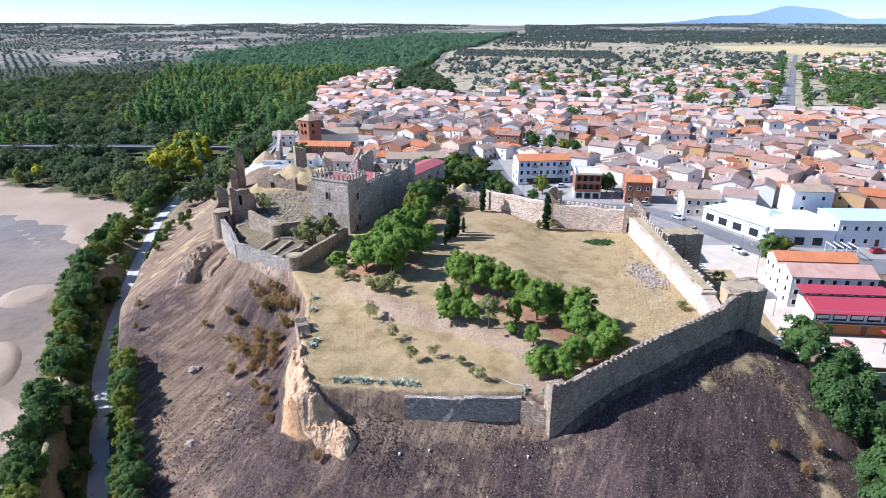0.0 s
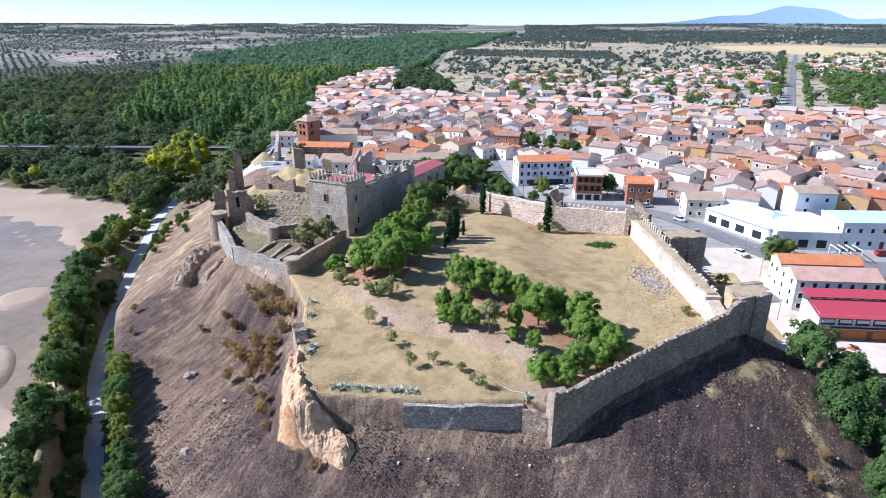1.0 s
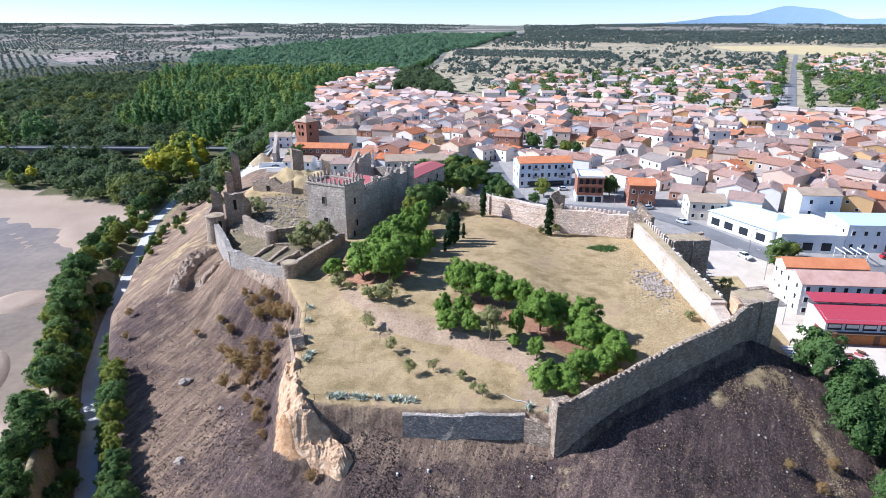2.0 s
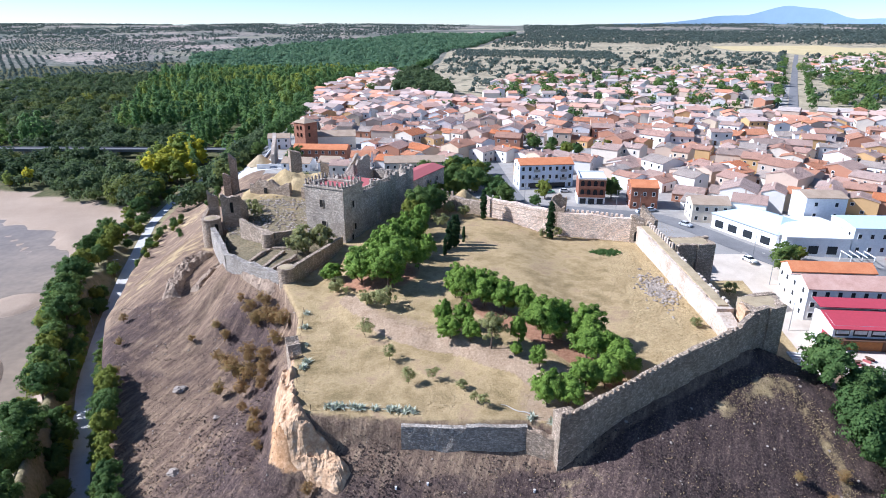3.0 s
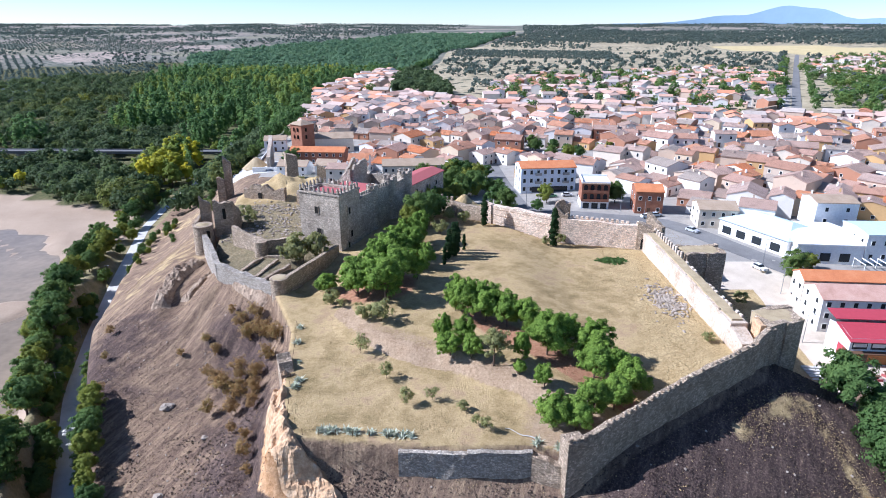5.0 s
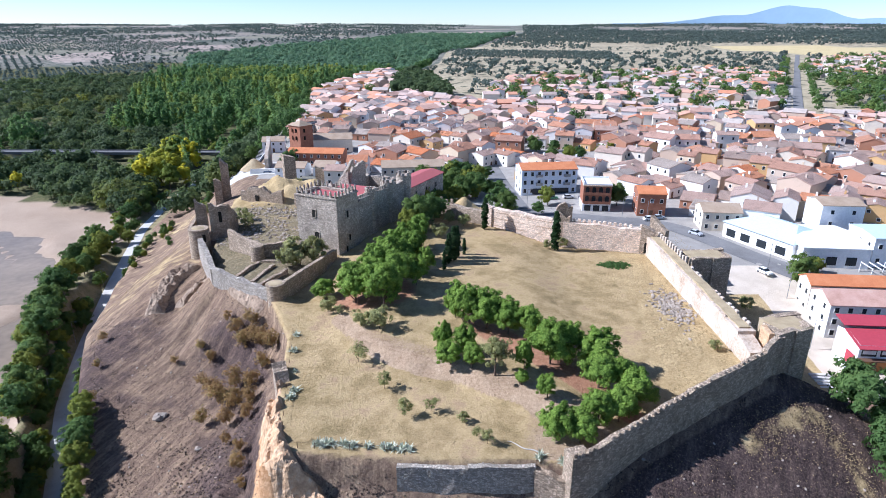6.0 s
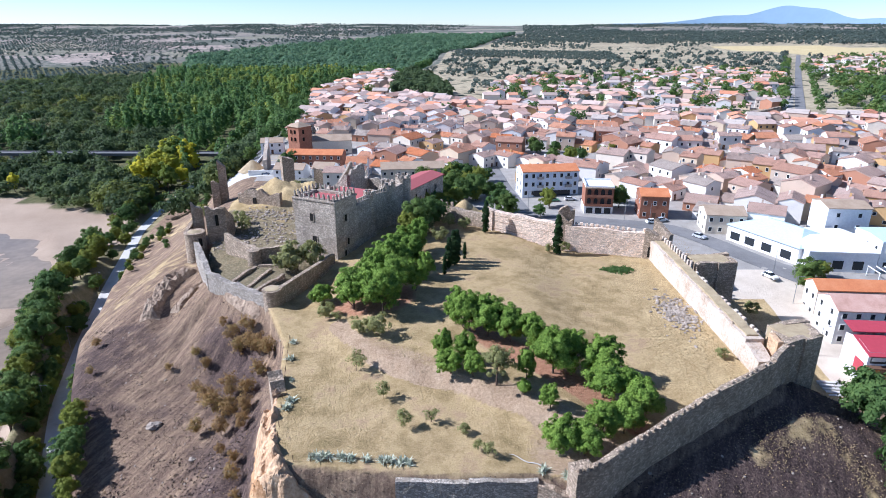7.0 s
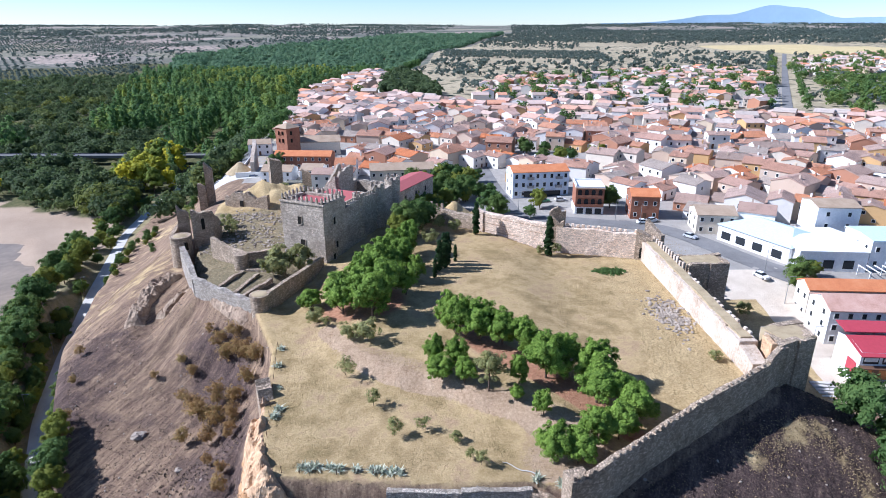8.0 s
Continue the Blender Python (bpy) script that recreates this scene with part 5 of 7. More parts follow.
def far_house(w, d, s, x, y, z, rz):
    h, rise = s * 2.9 + 0.3, d * 0.17
    m = pose(x, y, z, 0, 0, rz)
    bits = [(house_wall(w, d, h, rise), 0), (gable_roof(w, d, h, rise), 1)]
    for sg in range(s):
        for i in range(max(2, int(w / 3.5))):
            wx = (i + 0.5) / max(2, int(w / 3.5)) * w - w / 2
            bits.append((quad_box(1.0, 0.12, 1.3, wx, -d / 2 - 0.03, sg * 2.9 + 0.9), 2))
    for (v, f), mi in bits:
        n = len(FAR["v"])
        FAR["v"] += [tuple(m @ Vector(p)) for p in v]
        FAR["f"] += [tuple(i + n for i in q) for q in f]
        FAR["m"] += [mi] * len(f)


count = 0
taken = []
for rng, proto, x, y, rz, row in town_spots():
    ok = in_town(x, y)
    thin = rng.random()
    if not ok or (ok == 2 and thin < 0.42) or (ok == 3 and thin < 0.62):
        continue
    w, d, s = PROTOS[proto][1:]
    if any((x - a) ** 2 + (y - b) ** 2 < 78 for a, b in taken[-160:]):
        continue
    taken.append((x, y))
    z = gz(x, y)
    if y < 440 and count < 380:
        count += 1
        hc = copy_thing(PROTOS[proto][0], pose(x, y, z, 0, 0, rz))
        hc["group"] = "houses of the old town"
        hc.scale = (rng.uniform(0.9, 1.08), rng.uniform(0.9, 1.1), rng.uniform(0.82, 1.2))
    else:
        far_house(w, d, s, x, y, z, rz)
for ob, *_ in PROTOS:
    for o in (*ob.children_recursive, ob):
        bpy.data.objects.remove(o)
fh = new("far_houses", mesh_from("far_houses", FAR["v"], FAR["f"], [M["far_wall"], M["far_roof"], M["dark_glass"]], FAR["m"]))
tagged(fh, "distant white houses with terracotta roofs", "houses", kind="stuff")

# ---- roads and paving ----
def strip(name, pts, width, lift, material, label, category="road", step=3.0, fixed=None):
    p = [Vector(q) for q in pts]
    line = []
    for a, b in zip(p, p[1:]):
        n = max(1, int((b - a).length / step))
        line += [a.lerp(b, k / n) for k in range(n)]
    line.append(p[-1])
    for _ in range(3):
        line = [line[0]] + [(line[i - 1] + line[i] * 2 + line[i + 1]) / 4 for i in range(1, len(line) - 1)] + [line[-1]]
    v, f = [], []
    for i, q in enumerate(line):
        d = (line[min(i + 1, len(line) - 1)] - line[max(i - 1, 0)]).normalized()
        nrm = Vector((d.y, -d.x))
        for k in range(5):
            c = q + nrm * width * (k / 4 - 0.5)
            v.append((c.x, c.y, (fixed if fixed is not None else gz(c.x, c.y)) + lift))
    for i in range(len(line) - 1):
        for k in range(4):
            a = i * 5 + k
            f.append((a, a + 5, a + 6, a + 1))
    return tagged(new(name, mesh_from(name, v, f, [material], None, True)), label, category, kind="structure")

strip("road_riverside", RIVER_PATH, 4.0, 0.07, M["pale_paving"], "pale riverside lane in tree shade")
strip("road_bend", [(-113, 300), (-101, 296), (-92, 312), (-97, 345), (-104, 380), (-118, 430)], 7.0, 0.10, M["asphalt"], "grey road bending round the hill into town")
strip("road_street", [(60, 206), (72, 202), (78, 192), (88, 168), (100, 157), (140, 154)], 8.0, 0.10, M["asphalt"], "worn grey street beside the castle")
strip("road_street", [(-30, 262), (10, 225), (30, 216), (60, 206)], 7.0, 0.10, M["asphalt"], "worn grey street behind the castle wall")
strip("road_street", [(27, 222), (24, 260), (22, 300)], 8.0, 0.12, M["asphalt"], "grey street between the houses")
strip("road_avenue", AVENUE, 7.0, 0.3, M["asphalt"], "long straight grey avenue leaving town", step=8)
strip("plaza", [(-98, 285), (-72, 292), (-60, 305)], 24.0, 0.12, M["pale_paving"], "pale paved square below the church", "square")

wall_thing("town_wall", [((92, 465), (128, 440), 2.0, -5, 2.5, 3.0, 0.5), ((128, 440), (154, 419), 2.0, -5, 3.0, 3.4, 0.5)], M["rubble_wall"], "long tan stone wall round the old town", "town wall")
wall_thing("town_wall", [((190, 407), (233, 448), 2.0, -5, 3.2, 3.0, 0.4)], M["rubble_wall"], "long dark stone wall round the old town", "town wall")
# low white parapets by the bend, kerbs along the path
def parapet(pts, h, th, label, material):
    t = root("parapet", pts[0][0], pts[0][1], gz(*pts[0]), 0, label, "parapet")
    for (ax, ay), (bx, by) in zip(pts, pts[1:]):
        z = min(gz(ax, ay), gz(bx, by))
        ln, ang = math.hypot(bx - ax, by - ay), math.degrees(math.atan2(by - ay, bx - ax))
        part("panel", box(ln, th, h + 0.8, (ax + bx) / 2 - pts[0][0], (ay + by) / 2 - pts[0][1], z - 0.8 - t.location.z, ang), material, t)
parapet([(-90, 283), (-97, 292), (-87, 304), (-90, 330), (-98, 362)], 1.0, 0.4, "white roadside parapet wall", M["frame_white"])
parapet([(-84, 280), (-62, 283)], 2.4, 0.5, "white wall below the paved square", M["frame_white"])
pil = root("ruined_wall", -80.5, 291, gz(-80.5, 291), 0, "pale leaning remnant of town wall", "ruin")
part("wall", ([(a + 80.5, b - 291, c - pil.location.z) for a, b, c in masonry((-78.5, 284), (-81.0, 300), 1.6, -9, 1.0, 7.0, 0.8, seed=5)[0]], masonry((-78.5, 284), (-81.0, 300), 1.6, -9, 1.0, 7.0, 0.8, seed=5)[1]), M["render_wall"], pil)
cone = part("earth_cone", drum(6.5, 4.6, -0.6, 14, top=1.0), M["earth_top"]); cone.location = (-86, 293, gz(-86, 293))
tagged(cone, "sloping bank of bare earth on the square", "earth bank")

# ---- long bridge through the woods ----
M["bridge"] = plain("dark_bridge_concrete", (0.15, 0.15, 0.15), rough=0.9)


def bridge():
    b = root("bridge", -400, 432, -32.7, 0, "long grey road bridge through riverside woods", "bridge")
    part("deck", box(540, 9, 1.2, 70, 0, 6.0, -1), M["bridge"], b)
    for s in (-1, 1):
        part("parapet", box(540, 0.35, 0.6, 70, 4.4 * s, 7.2, -1), M["bridge"], b)
    me = None
    for k in range(19):
        p = part("pier", me or merge(box(1.6, 7, 6.0), box(2.2, 8.4, 0.8, 0, 0, 5.3)), None if me else M["pale_paving"], b)
        me = p.data; p.location = (-190 + 30 * k, -(-190 + 30 * k - 80) * 0.0175, 0)
bridge()

# ---- notable buildings ----
def flat_box_house(name, x, y, z, w, d, h, rz, wall, roof, label, rise=1.2, storeys=2, cols=5, win=WIN, category="building", hip=False, side=True, door=True):
    t = root(name, x, y, z, rz, label, category)
    part("wall", house_wall(w, d, h, rise), wall, t)
    part("roof", gable_roof(w, d, h, rise), roof, t)
    sh = h / storeys
    for s in range(storeys):
        for i in range(cols):
            wx = (i + 0.5) / cols * w - w / 2
            if s == 0 and door and i == cols // 2:
                part("door", DOOR, None, t).matrix_basis = pose(wx, -d / 2 - 0.04, 0)
                continue
            part("window", win, None, t).matrix_basis = pose(wx, -d / 2 - 0.04, s * sh + 0.95)
        if side:
            for k in range(max(2, int(d / 4))):
                wy = (k + 0.5) / max(2, int(d / 4)) * d - d / 2
                part("window", win, None, t).matrix_basis = pose(-w / 2 - 0.04, wy, s * sh + 0.95, 0, 0, -90)
    return t

one = lambda name, c, **k: plain(name, c, **k)
MW = one("white_plaster", (0.80, 0.80, 0.79), rough=0.8)
MB = one("bluish_white_plaster", (0.70, 0.75, 0.82), rough=0.8)
MC = one("cream_plaster", (0.70, 0.62, 0.50), rough=0.85)
MK = mat("red_brown_brick", ((0.22, 0.09, 0.055), (0.32, 0.14, 0.085), (0.38, 0.19, 0.12)), scale=0.8, fine=8, bump=0.2)
MO = mat("orange_tiles", ((0.46, 0.16, 0.07), (0.56, 0.21, 0.09), (0.62, 0.27, 0.13)), scale=0.4, fine=3, bump=0.3)
MP = mat("faded_pink_tiles", ((0.40, 0.23, 0.17), (0.52, 0.32, 0.25), (0.60, 0.41, 0.33)), scale=0.3, fine=2.5, bump=0.3)
MT = mat("tan_tiles", ((0.30, 0.22, 0.15), (0.40, 0.30, 0.21), (0.46, 0.36, 0.27)), scale=0.3, fine=2.5, bump=0.3)
TALL = window_mesh(1.0, 1.5)

bwz = gz(40, 243) - 0.2
t = flat_box_house("apartment_house", 40.4, 247.5, bwz, 21.4, 11, 9.6, 6, MB, MO, "three-storey bluish white apartment house with orange roof", 1.6, 3, 8, TALL)
for i in (2, 6):
    for s in (1, 2):
        b = part("balcony", merge(box(2.4, 0.9, 0.15), box(2.4, 0.06, 0.9, 0, -0.42, 0.12), box(0.06, 0.9, 0.9, -1.17, 0, 0.12), box(0.06, 0.9, 0.9, 1.17, 0, 0.12)), M["metal_grey"], t)
        b.location = ((i + 0.5) / 8 * 21.4 - 10.7, -5.95, s * 3.2 + 0.55)
part("shop_front", box(14, 0.2, 2.2, 0.6, -5.62, 0.3), M["dark_glass"], t)
part("chimney", box(0.8, 0.8, 1.8, 1.5, 1.0, 10.4), MW, t)

brz = gz(54, 218) - 0.2
t = root("brick_house", 53.6, 222.0, brz, -6, "narrow red brick house with arched balconies", "house")
part("wall", house_wall(9.4, 9.0, 9.2, 0.6), MK, t)
part("roof_terrace", merge(box(9.6, 9.2, 0.4, 0, 0, 9.3), box(9.6, 0.3, 0.9, 0, 4.4, 9.4), box(0.3, 9, 0.9, -4.6, 0, 9.4)), MW, t, "white roof terrace")
part("eave_canopy", box(9.8, 2.4, 0.25, 0, -4.0, 9.0), MT, t, "brown tiled eaves")
part("ground_floor", box(9.5, 9.1, 2.7, 0, 0, 0), MW, t, "white ground floor")
for s in (1, 2):
    for i in range(4):
        op = part("window", merge(box(1.3, 0.2, 1.6), drum(0.65, 0.2, 0, 12)), M["dark_glass"], t)
        for v in op.data.vertices:
            if v.index >= 8:
                x, y, z = v.co; v.co = (x, z - 0.1, y + 1.6)
        op.location = (-3.4 + 2.25 * i, -4.55, 3.1 * s + 0.2)
    part("balcony", merge(box(8.8, 1.0, 0.18, 0, -4.9, 3.1 * s - 0.25), box(8.8, 0.1, 0.8, 0, -5.35, 3.1 * s - 0.1)), MK, t)
for i in range(3):
    part("shop_window", box(2.1, 0.12, 1.9, -3.0 + 3.0 * i, -4.6, 0.3), M["dark_glass"], t)

# church tower and nave
cz = gz(-70, 322)
t = root("church_tower", -70.2, 323, cz, 8, "square brown brick church tower with tiled hip roof", "church")
part("tower", box(8.2, 8.2, 14.5, 0, 0, 0), MK, t)
part("roof", drum(6.5, 2.2, 14.5, 4, top=0.15), MT, t); t.children[-1].rotation_euler = (0, 0, math.pi / 4)
for i in (-2, 0, 2):
    for z in (11.2, 7.6):
        part("opening", box(1.0, 0.3, 1.8, i, -4.1, z), M["void"], t)
        part("opening", box(0.3, 1.0, 1.8, -4.1, i, z), M["void"], t)
flat_box_house("church_nave", -56, 331, gz(-56, 331), 20, 12, 6.5, 8, MC, MT, "long low church nave with tan tiles", 2.2, 1, 4)
flat_box_house("town_house", -86, 330, gz(-86, 330), 11, 10, 5.6, 10, MW, MT, "white house with low tan roof by the church", 1.6, 2, 3)
flat_box_house("town_house", -64, 276, gz(-64, 276) - 1, 13, 9, 5.4, -6, MW, MT, "white house with grey-tan roof behind the castle", 1.8, 2, 4)
flat_box_house("town_house", -50, 278, gz(-50, 278) - 1, 9, 10, 5.4, -6, MW, MT, "white house with grey-tan roof behind the castle", 1.8, 2, 3)
flat_box_house("long_house", -58, 300, gz(-58, 300), 26, 9, 5.8, -4, MK, MO, "long brick house with orange tiles", 1.7, 2, 8)
flat_box_house("long_house", -12, 268, gz(-12, 268), 26, 10, 6.6, 6, MC, MT, "long cream house with tan tiled roof", 1.9, 2, 9)
slab_ruin("ruined_tower", (-57, 252), (-61, 250), 4.0, -6, 7.5, 9.0, 1.0, "square ruined masonry tower behind the palace", None, 41)
slab_ruin("ruined_tower", (-44, 250), (-49, 249), 1.2, -5, 3.0, 5.0, 1.4, "broken wall behind the palace", None, 42)

# chapel with the red roof at the palace's far end
t = root("chapel", -8.5, 216, gz(-8.5, 216) - 2, 64, "grey stone chapel with faded red roof", "chapel")
cz = 7.8 - t.location.z
part("wall", house_wall(24, 8.5, cz, 0.9), M["keep"], t)
part("roof", gable_roof(24, 8.5, cz, 0.9), M["faded_red"], t)
for x in (-8, -1, 6):
    window_block(1.0, 1.6, 0.4, 0.2, M["void"], M["keep"], t, x, -4.3, cz - 3.6)
window_block(1.0, 1.8, 0.4, 0.25, M["void"], M["keep"], t, -12.05, 0, cz - 2.8, -90)

# warehouse with pale blue roof, and its white neighbours
wz = gz(90, 178)
t = root("warehouse", 97.5, 184.0, wz, -65.5, "white warehouse with pale blue sheet roof", "warehouse")
part("wall", house_wall(23, 17, 4.6, 0.05), MW, t)
hip = bmesh.new()
vs = [hip.verts.new(p) for p in ((-12, -9, 4.7), (12, -9, 4.7), (12, 9, 4.7), (-12, 9, 4.7), (-5, 0, 7.4), (6, 0, 7.4))]
for q in ((0, 1, 5, 4), (1, 2, 5), (2, 3, 4, 5), (3, 0, 4), (3, 2, 1, 0)):
    hip.faces.new([vs[i] for i in q])
part("roof", hip, M["blue_roof"], t)
for x in (-8.5, -3.5, 2, 8):
    sw = part("shop_window", merge(box(3.0, 0.16, 2.2, 0, 0, 0.8)), M["dark_glass"], t); sw.location = (x, -8.55, 0)
t = root("warehouse", 105.0, 176.0, wz, -6, "white shed with bright pale roof", "warehouse")
part("wall", house_wall(17, 20, 5.0, 1.2), MW, t)
part("roof", gable_roof(17, 20, 5.0, 1.2), MW, t)
for x in (-5.5, -1, 4):
    part("shop_window", box(2.6, 0.16, 2.3, x, -10.05, 0.4), M["dark_glass"], t)
t = root("pergola", 112.5, 161.5, gz(112.5, 161.5), -4, "white metal terrace frame before the shed", "pergola")
for x in (-3, 3):
    for y in (-2.5, 2.5):
        part("post", box(0.2, 0.2, 3.0, x, y, 0), M["frame_white"], t)
for x in (-3, -1, 1, 3):
    part("beam", box(0.18, 5.4, 0.22, x, 0, 3.0), M["frame_white"], t)
flat_box_house("office_block", 124, 172, wz, 20, 12, 7.6, -3, MW, M["blue_roof"], "white two-storey block with pale roof", 0.6, 2, 6)
flat_box_house("white_block", 118, 192, wz, 12, 10, 10.5, -5, MW, MT, "tall blank white house wall", 1.0, 3, 2, side=False)
flat_box_house("cream_house", 87.0, 200.0, gz(87, 200), 11.5, 9.5, 6.0, -8, MC, MT, "cream corner house with tan hipped tiles", 1.7, 2, 4)
flat_box_house("cream_house", 70.5, 216.0, gz(70, 216), 9.0, 10, 7.6, -8, MK, MO, "brown brick house with orange tiles", 1.5, 2, 3)

# houses east of the tower: pink roof, red sheet roof, dining terrace
hz = -9.5
t = flat_box_house("row_house", 95.5, 140.5, hz, 20, 9, 8.2, -5, MW, MP, "white row house with faded pink tiles", 1.8, 3, 7)
t = flat_box_house("row_house", 97, 149.5, hz + 1, 20, 6, 7.4, -5, MC, MO, "cream house with orange tiled roof", 1.5, 2, 6)
t = root("inn", 92.8, 126.6, hz, -5, "inn with bright red sheet roof and brick ground floor", "inn")
part("wall", house_wall(18.5, 8.6, 6.0, 0.9), MW, t)
rr = bmesh.new()
for a, b, h0, h1 in ((-5.4, 1.0, 5.6, 7.0), (1.2, 5.2, 7.6, 8.2)):
    bmesh.ops.create_cube(rr, size=1, matrix=Matrix.Translation((0, (a + b) / 2, (h0 + h1) / 2)) @ Matrix.Rotation(math.atan2(h1 - h0, b - a), 4, "X") @ Matrix.Diagonal((19.6, math.hypot(b - a, h1 - h0), 0.18, 1)))
part("roof", rr, M["red_sheet"], t, "bright red corrugated roof")
for k in range(5):
    gp = part("window", merge(box(2.9, 0.14, 1.5)), M["dark_glass"], t); gp.location = (-7.3 + 3.65 * k, -4.36, 3.6)
    part("blind", box(2.5, 0.05, 0.8, -7.3 + 3.65 * k, -4.46, 4.1), M["frame_white"], t)
part("ground_floor", box(18.6, 0.2, 2.7, 0, -4.36, 0.2), mat("orange_brick", ((0.36, 0.14, 0.05), (0.46, 0.21, 0.08)), scale=1, fine=8, bump=0.2), t, "orange brick front")
part("canopy", box(18.6, 1.4, 0.15, 0, -5.0, 3.0), M["wood_brown"], t)
for x in (-6, 2):
    part("door", box(1.2, 0.12, 2.2, x, -4.5, 0.2), M["wood_brown"], t)
part("side_board", merge(box(0.1, 3.0, 2.6, -9.35, -2.0, 0.6)), M["red_sheet"], t, "red side panel")
t = root("terrace_building", 92.8, 114.0, -14.5, -5, "grey building with a paved dining terrace on top", "building")
part("wall", box(18.5, 15.5, 5.0, 0, 0, 0), M["pale_paving"], t)
part("deck", box(18.7, 15.7, 0.15, 0, 0, 5.0), M["dirt_road"], t)
part("front_parapet", box(18.5, 0.3, 0.9, 0, -7.6, 5.15), M["wood_brown"], t)
part("side_parapet", box(0.3, 12, 0.9, -9.1, -1, 5.15), MW, t)
for k in range(4):
    part("vent", box(2.4, 0.12, 0.7, -5.5 + 3.6 * k, -7.78, 1.5), M["dark_glass"], t)
part("awning", box(9.5, 6.0, 0.14, 5.2, -2.6, 7.4), M["metal_grey"], t, "grey flat awning")
for x in (0.8, 9.6):
    for y in (-5.3, 0.1):
        part("post", box(0.14, 0.14, 2.3, x, y, 5.1), M["metal_grey"], t)
part("red_awning", box(6.5, 4.5, 0.14, 6.2, 3.6, 7.8), M["red_sheet"], t, "red awning")
for x, y in ((3.2, 1.5), (9.2, 1.5)):
    part("post", box(0.14, 0.14, 2.7, x, y, 5.1), M["metal_grey"], t)
def dining_table():
    t = root("terrace_table", 0, 0, 0, 0, "dark wooden terrace table with benches", "table", "terrace tables")
    part("tabletop", box(1.6, 0.8, 0.06, 0, 0, 0.72), M["wood_brown"], t)
    for y in (-0.75, 0.75):
        part("bench", box(1.6, 0.3, 0.45, 0, y, 0), M["faded_red"], t)
    part("leg", box(0.9, 0.1, 0.72), M["wood_brown"], t)
    return t
tb = dining_table()
for x, y in ((85.5, 117.0), (86.8, 114.6), (85.8, 112.4), (88.6, 118.2)):
    copy_thing(tb, pose(x, y, -9.35, 0, 0, x * 40))
for o in (*tb.children_recursive, tb):
    bpy.data.objects.remove(o)
st = root("stairway", 77.5, 124.5, gz(77.5, 124.5), 0, "broad pale steps descending beside the tower", "stairs")
me = None
for k in range(14):
    p = part("step", me or box(4.2, 0.75, 1.2, 0, 0, -0.8, 0, 0.03), None if me else M["pale_paving"], st)
    me = p.data; p.matrix_basis = pose(0.12 * k, -0.85 * k, -0.22 * k, 0, 0, -6)

# ---- cars ----
CAR_GLASS, TYRE = M["dark_glass"], plain("tyre_rubber", (0.02, 0.02, 0.02), rough=0.9)
def car(x, y, rz, colour, word):
    c = root("car", x, y, gz(x, y) + 0.12, rz, f"parked {word} car on the street", "car")
    paint = plain(word + "_car_paint", colour, rough=0.3, var=0.04)
    v, f = [], []
    prof = ((-2.1, 0.35, 0.55), (-2.0, 0.85, 0.80), (-1.3, 0.95, 0.86), (1.0, 0.95, 0.86), (2.0, 0.72, 0.80), (2.1, 0.35, 0.6))
    body = bmesh.new()
    rows = [[body.verts.new((px, s * w, zz)) for s, zz in ((-1, 0.28), (-1, h), (1, h), (1, 0.28))] for px, h, w in prof]
    for a, b in zip(rows, rows[1:]):
        for i in range(4):
            body.faces.new((a[i], a[(i + 1) % 4], b[(i + 1) % 4], b[i]))
    body.faces.new(rows[0]); body.faces.new(rows[-1][::-1])
    bmesh.ops.recalc_face_normals(body, faces=body.faces)
    part("body", body, paint, c)
    cab = bmesh.new()
    lo = [cab.verts.new(p) for p in ((-1.6, -0.8, 0.93), (1.0, -0.8, 0.93), (1.0, 0.8, 0.93), (-1.6, 0.8, 0.93))]
    hi = [cab.verts.new(p) for p in ((-1.2, -0.62, 1.42), (0.3, -0.62, 1.42), (0.3, 0.62, 1.42), (-1.2, 0.62, 1.42))]
    for i in range(4):
        cab.faces.new((lo[i], lo[(i + 1) % 4], hi[(i + 1) % 4], hi[i]))
    cab.faces.new(hi)
    part("cabin", cab, CAR_GLASS, c)
    part("roof", box(1.5, 1.24, 0.05, -0.45, 0, 1.42), paint, c)
    for px in (-1.3, 1.3):
        for py in (-0.8, 0.8):
            w = drum(0.31, 0.2, -0.1, 14); bmesh.ops.rotate(w, verts=w.verts, cent=(0, 0, 0), matrix=Matrix.Rotation(math.pi / 2, 3, "X"))
            wh = part("wheel", w, TYRE, c); wh.location = (px, py, 0.31)
            r = drum(0.19, 0.22, -0.11, 10); bmesh.ops.rotate(r, verts=r.verts, cent=(0, 0, 0), matrix=Matrix.Rotation(math.pi / 2, 3, "X"))
            part("rim", r, M["metal_grey"], wh)
for args in ((84.2, 163.2, -70, (0.8, 0.8, 0.8), "white"), (77.4, 192.0, -55, (0.5, 0.52, 0.55), "silver"), (124.0, 163.0, 2, (0.5, 0.03, 0.04), "red"), (68.0, 206.5, 10, (0.75, 0.78, 0.8), "white"), (71.5, 208.0, 15, (0.45, 0.5, 0.55), "grey"), (41, 234.0, 2, (0.1, 0.25, 0.15), "green"), (47, 234.5, 2, (0.7, 0.7, 0.7), "white"), (-77, 281.5, 5, (0.1, 0.13, 0.2), "dark blue"), (-72, 286, 5, (0.3, 0.32, 0.34), "grey"), (52.5, 233, 2, (0.06, 0.06, 0.07), "black")):
    car(*args)

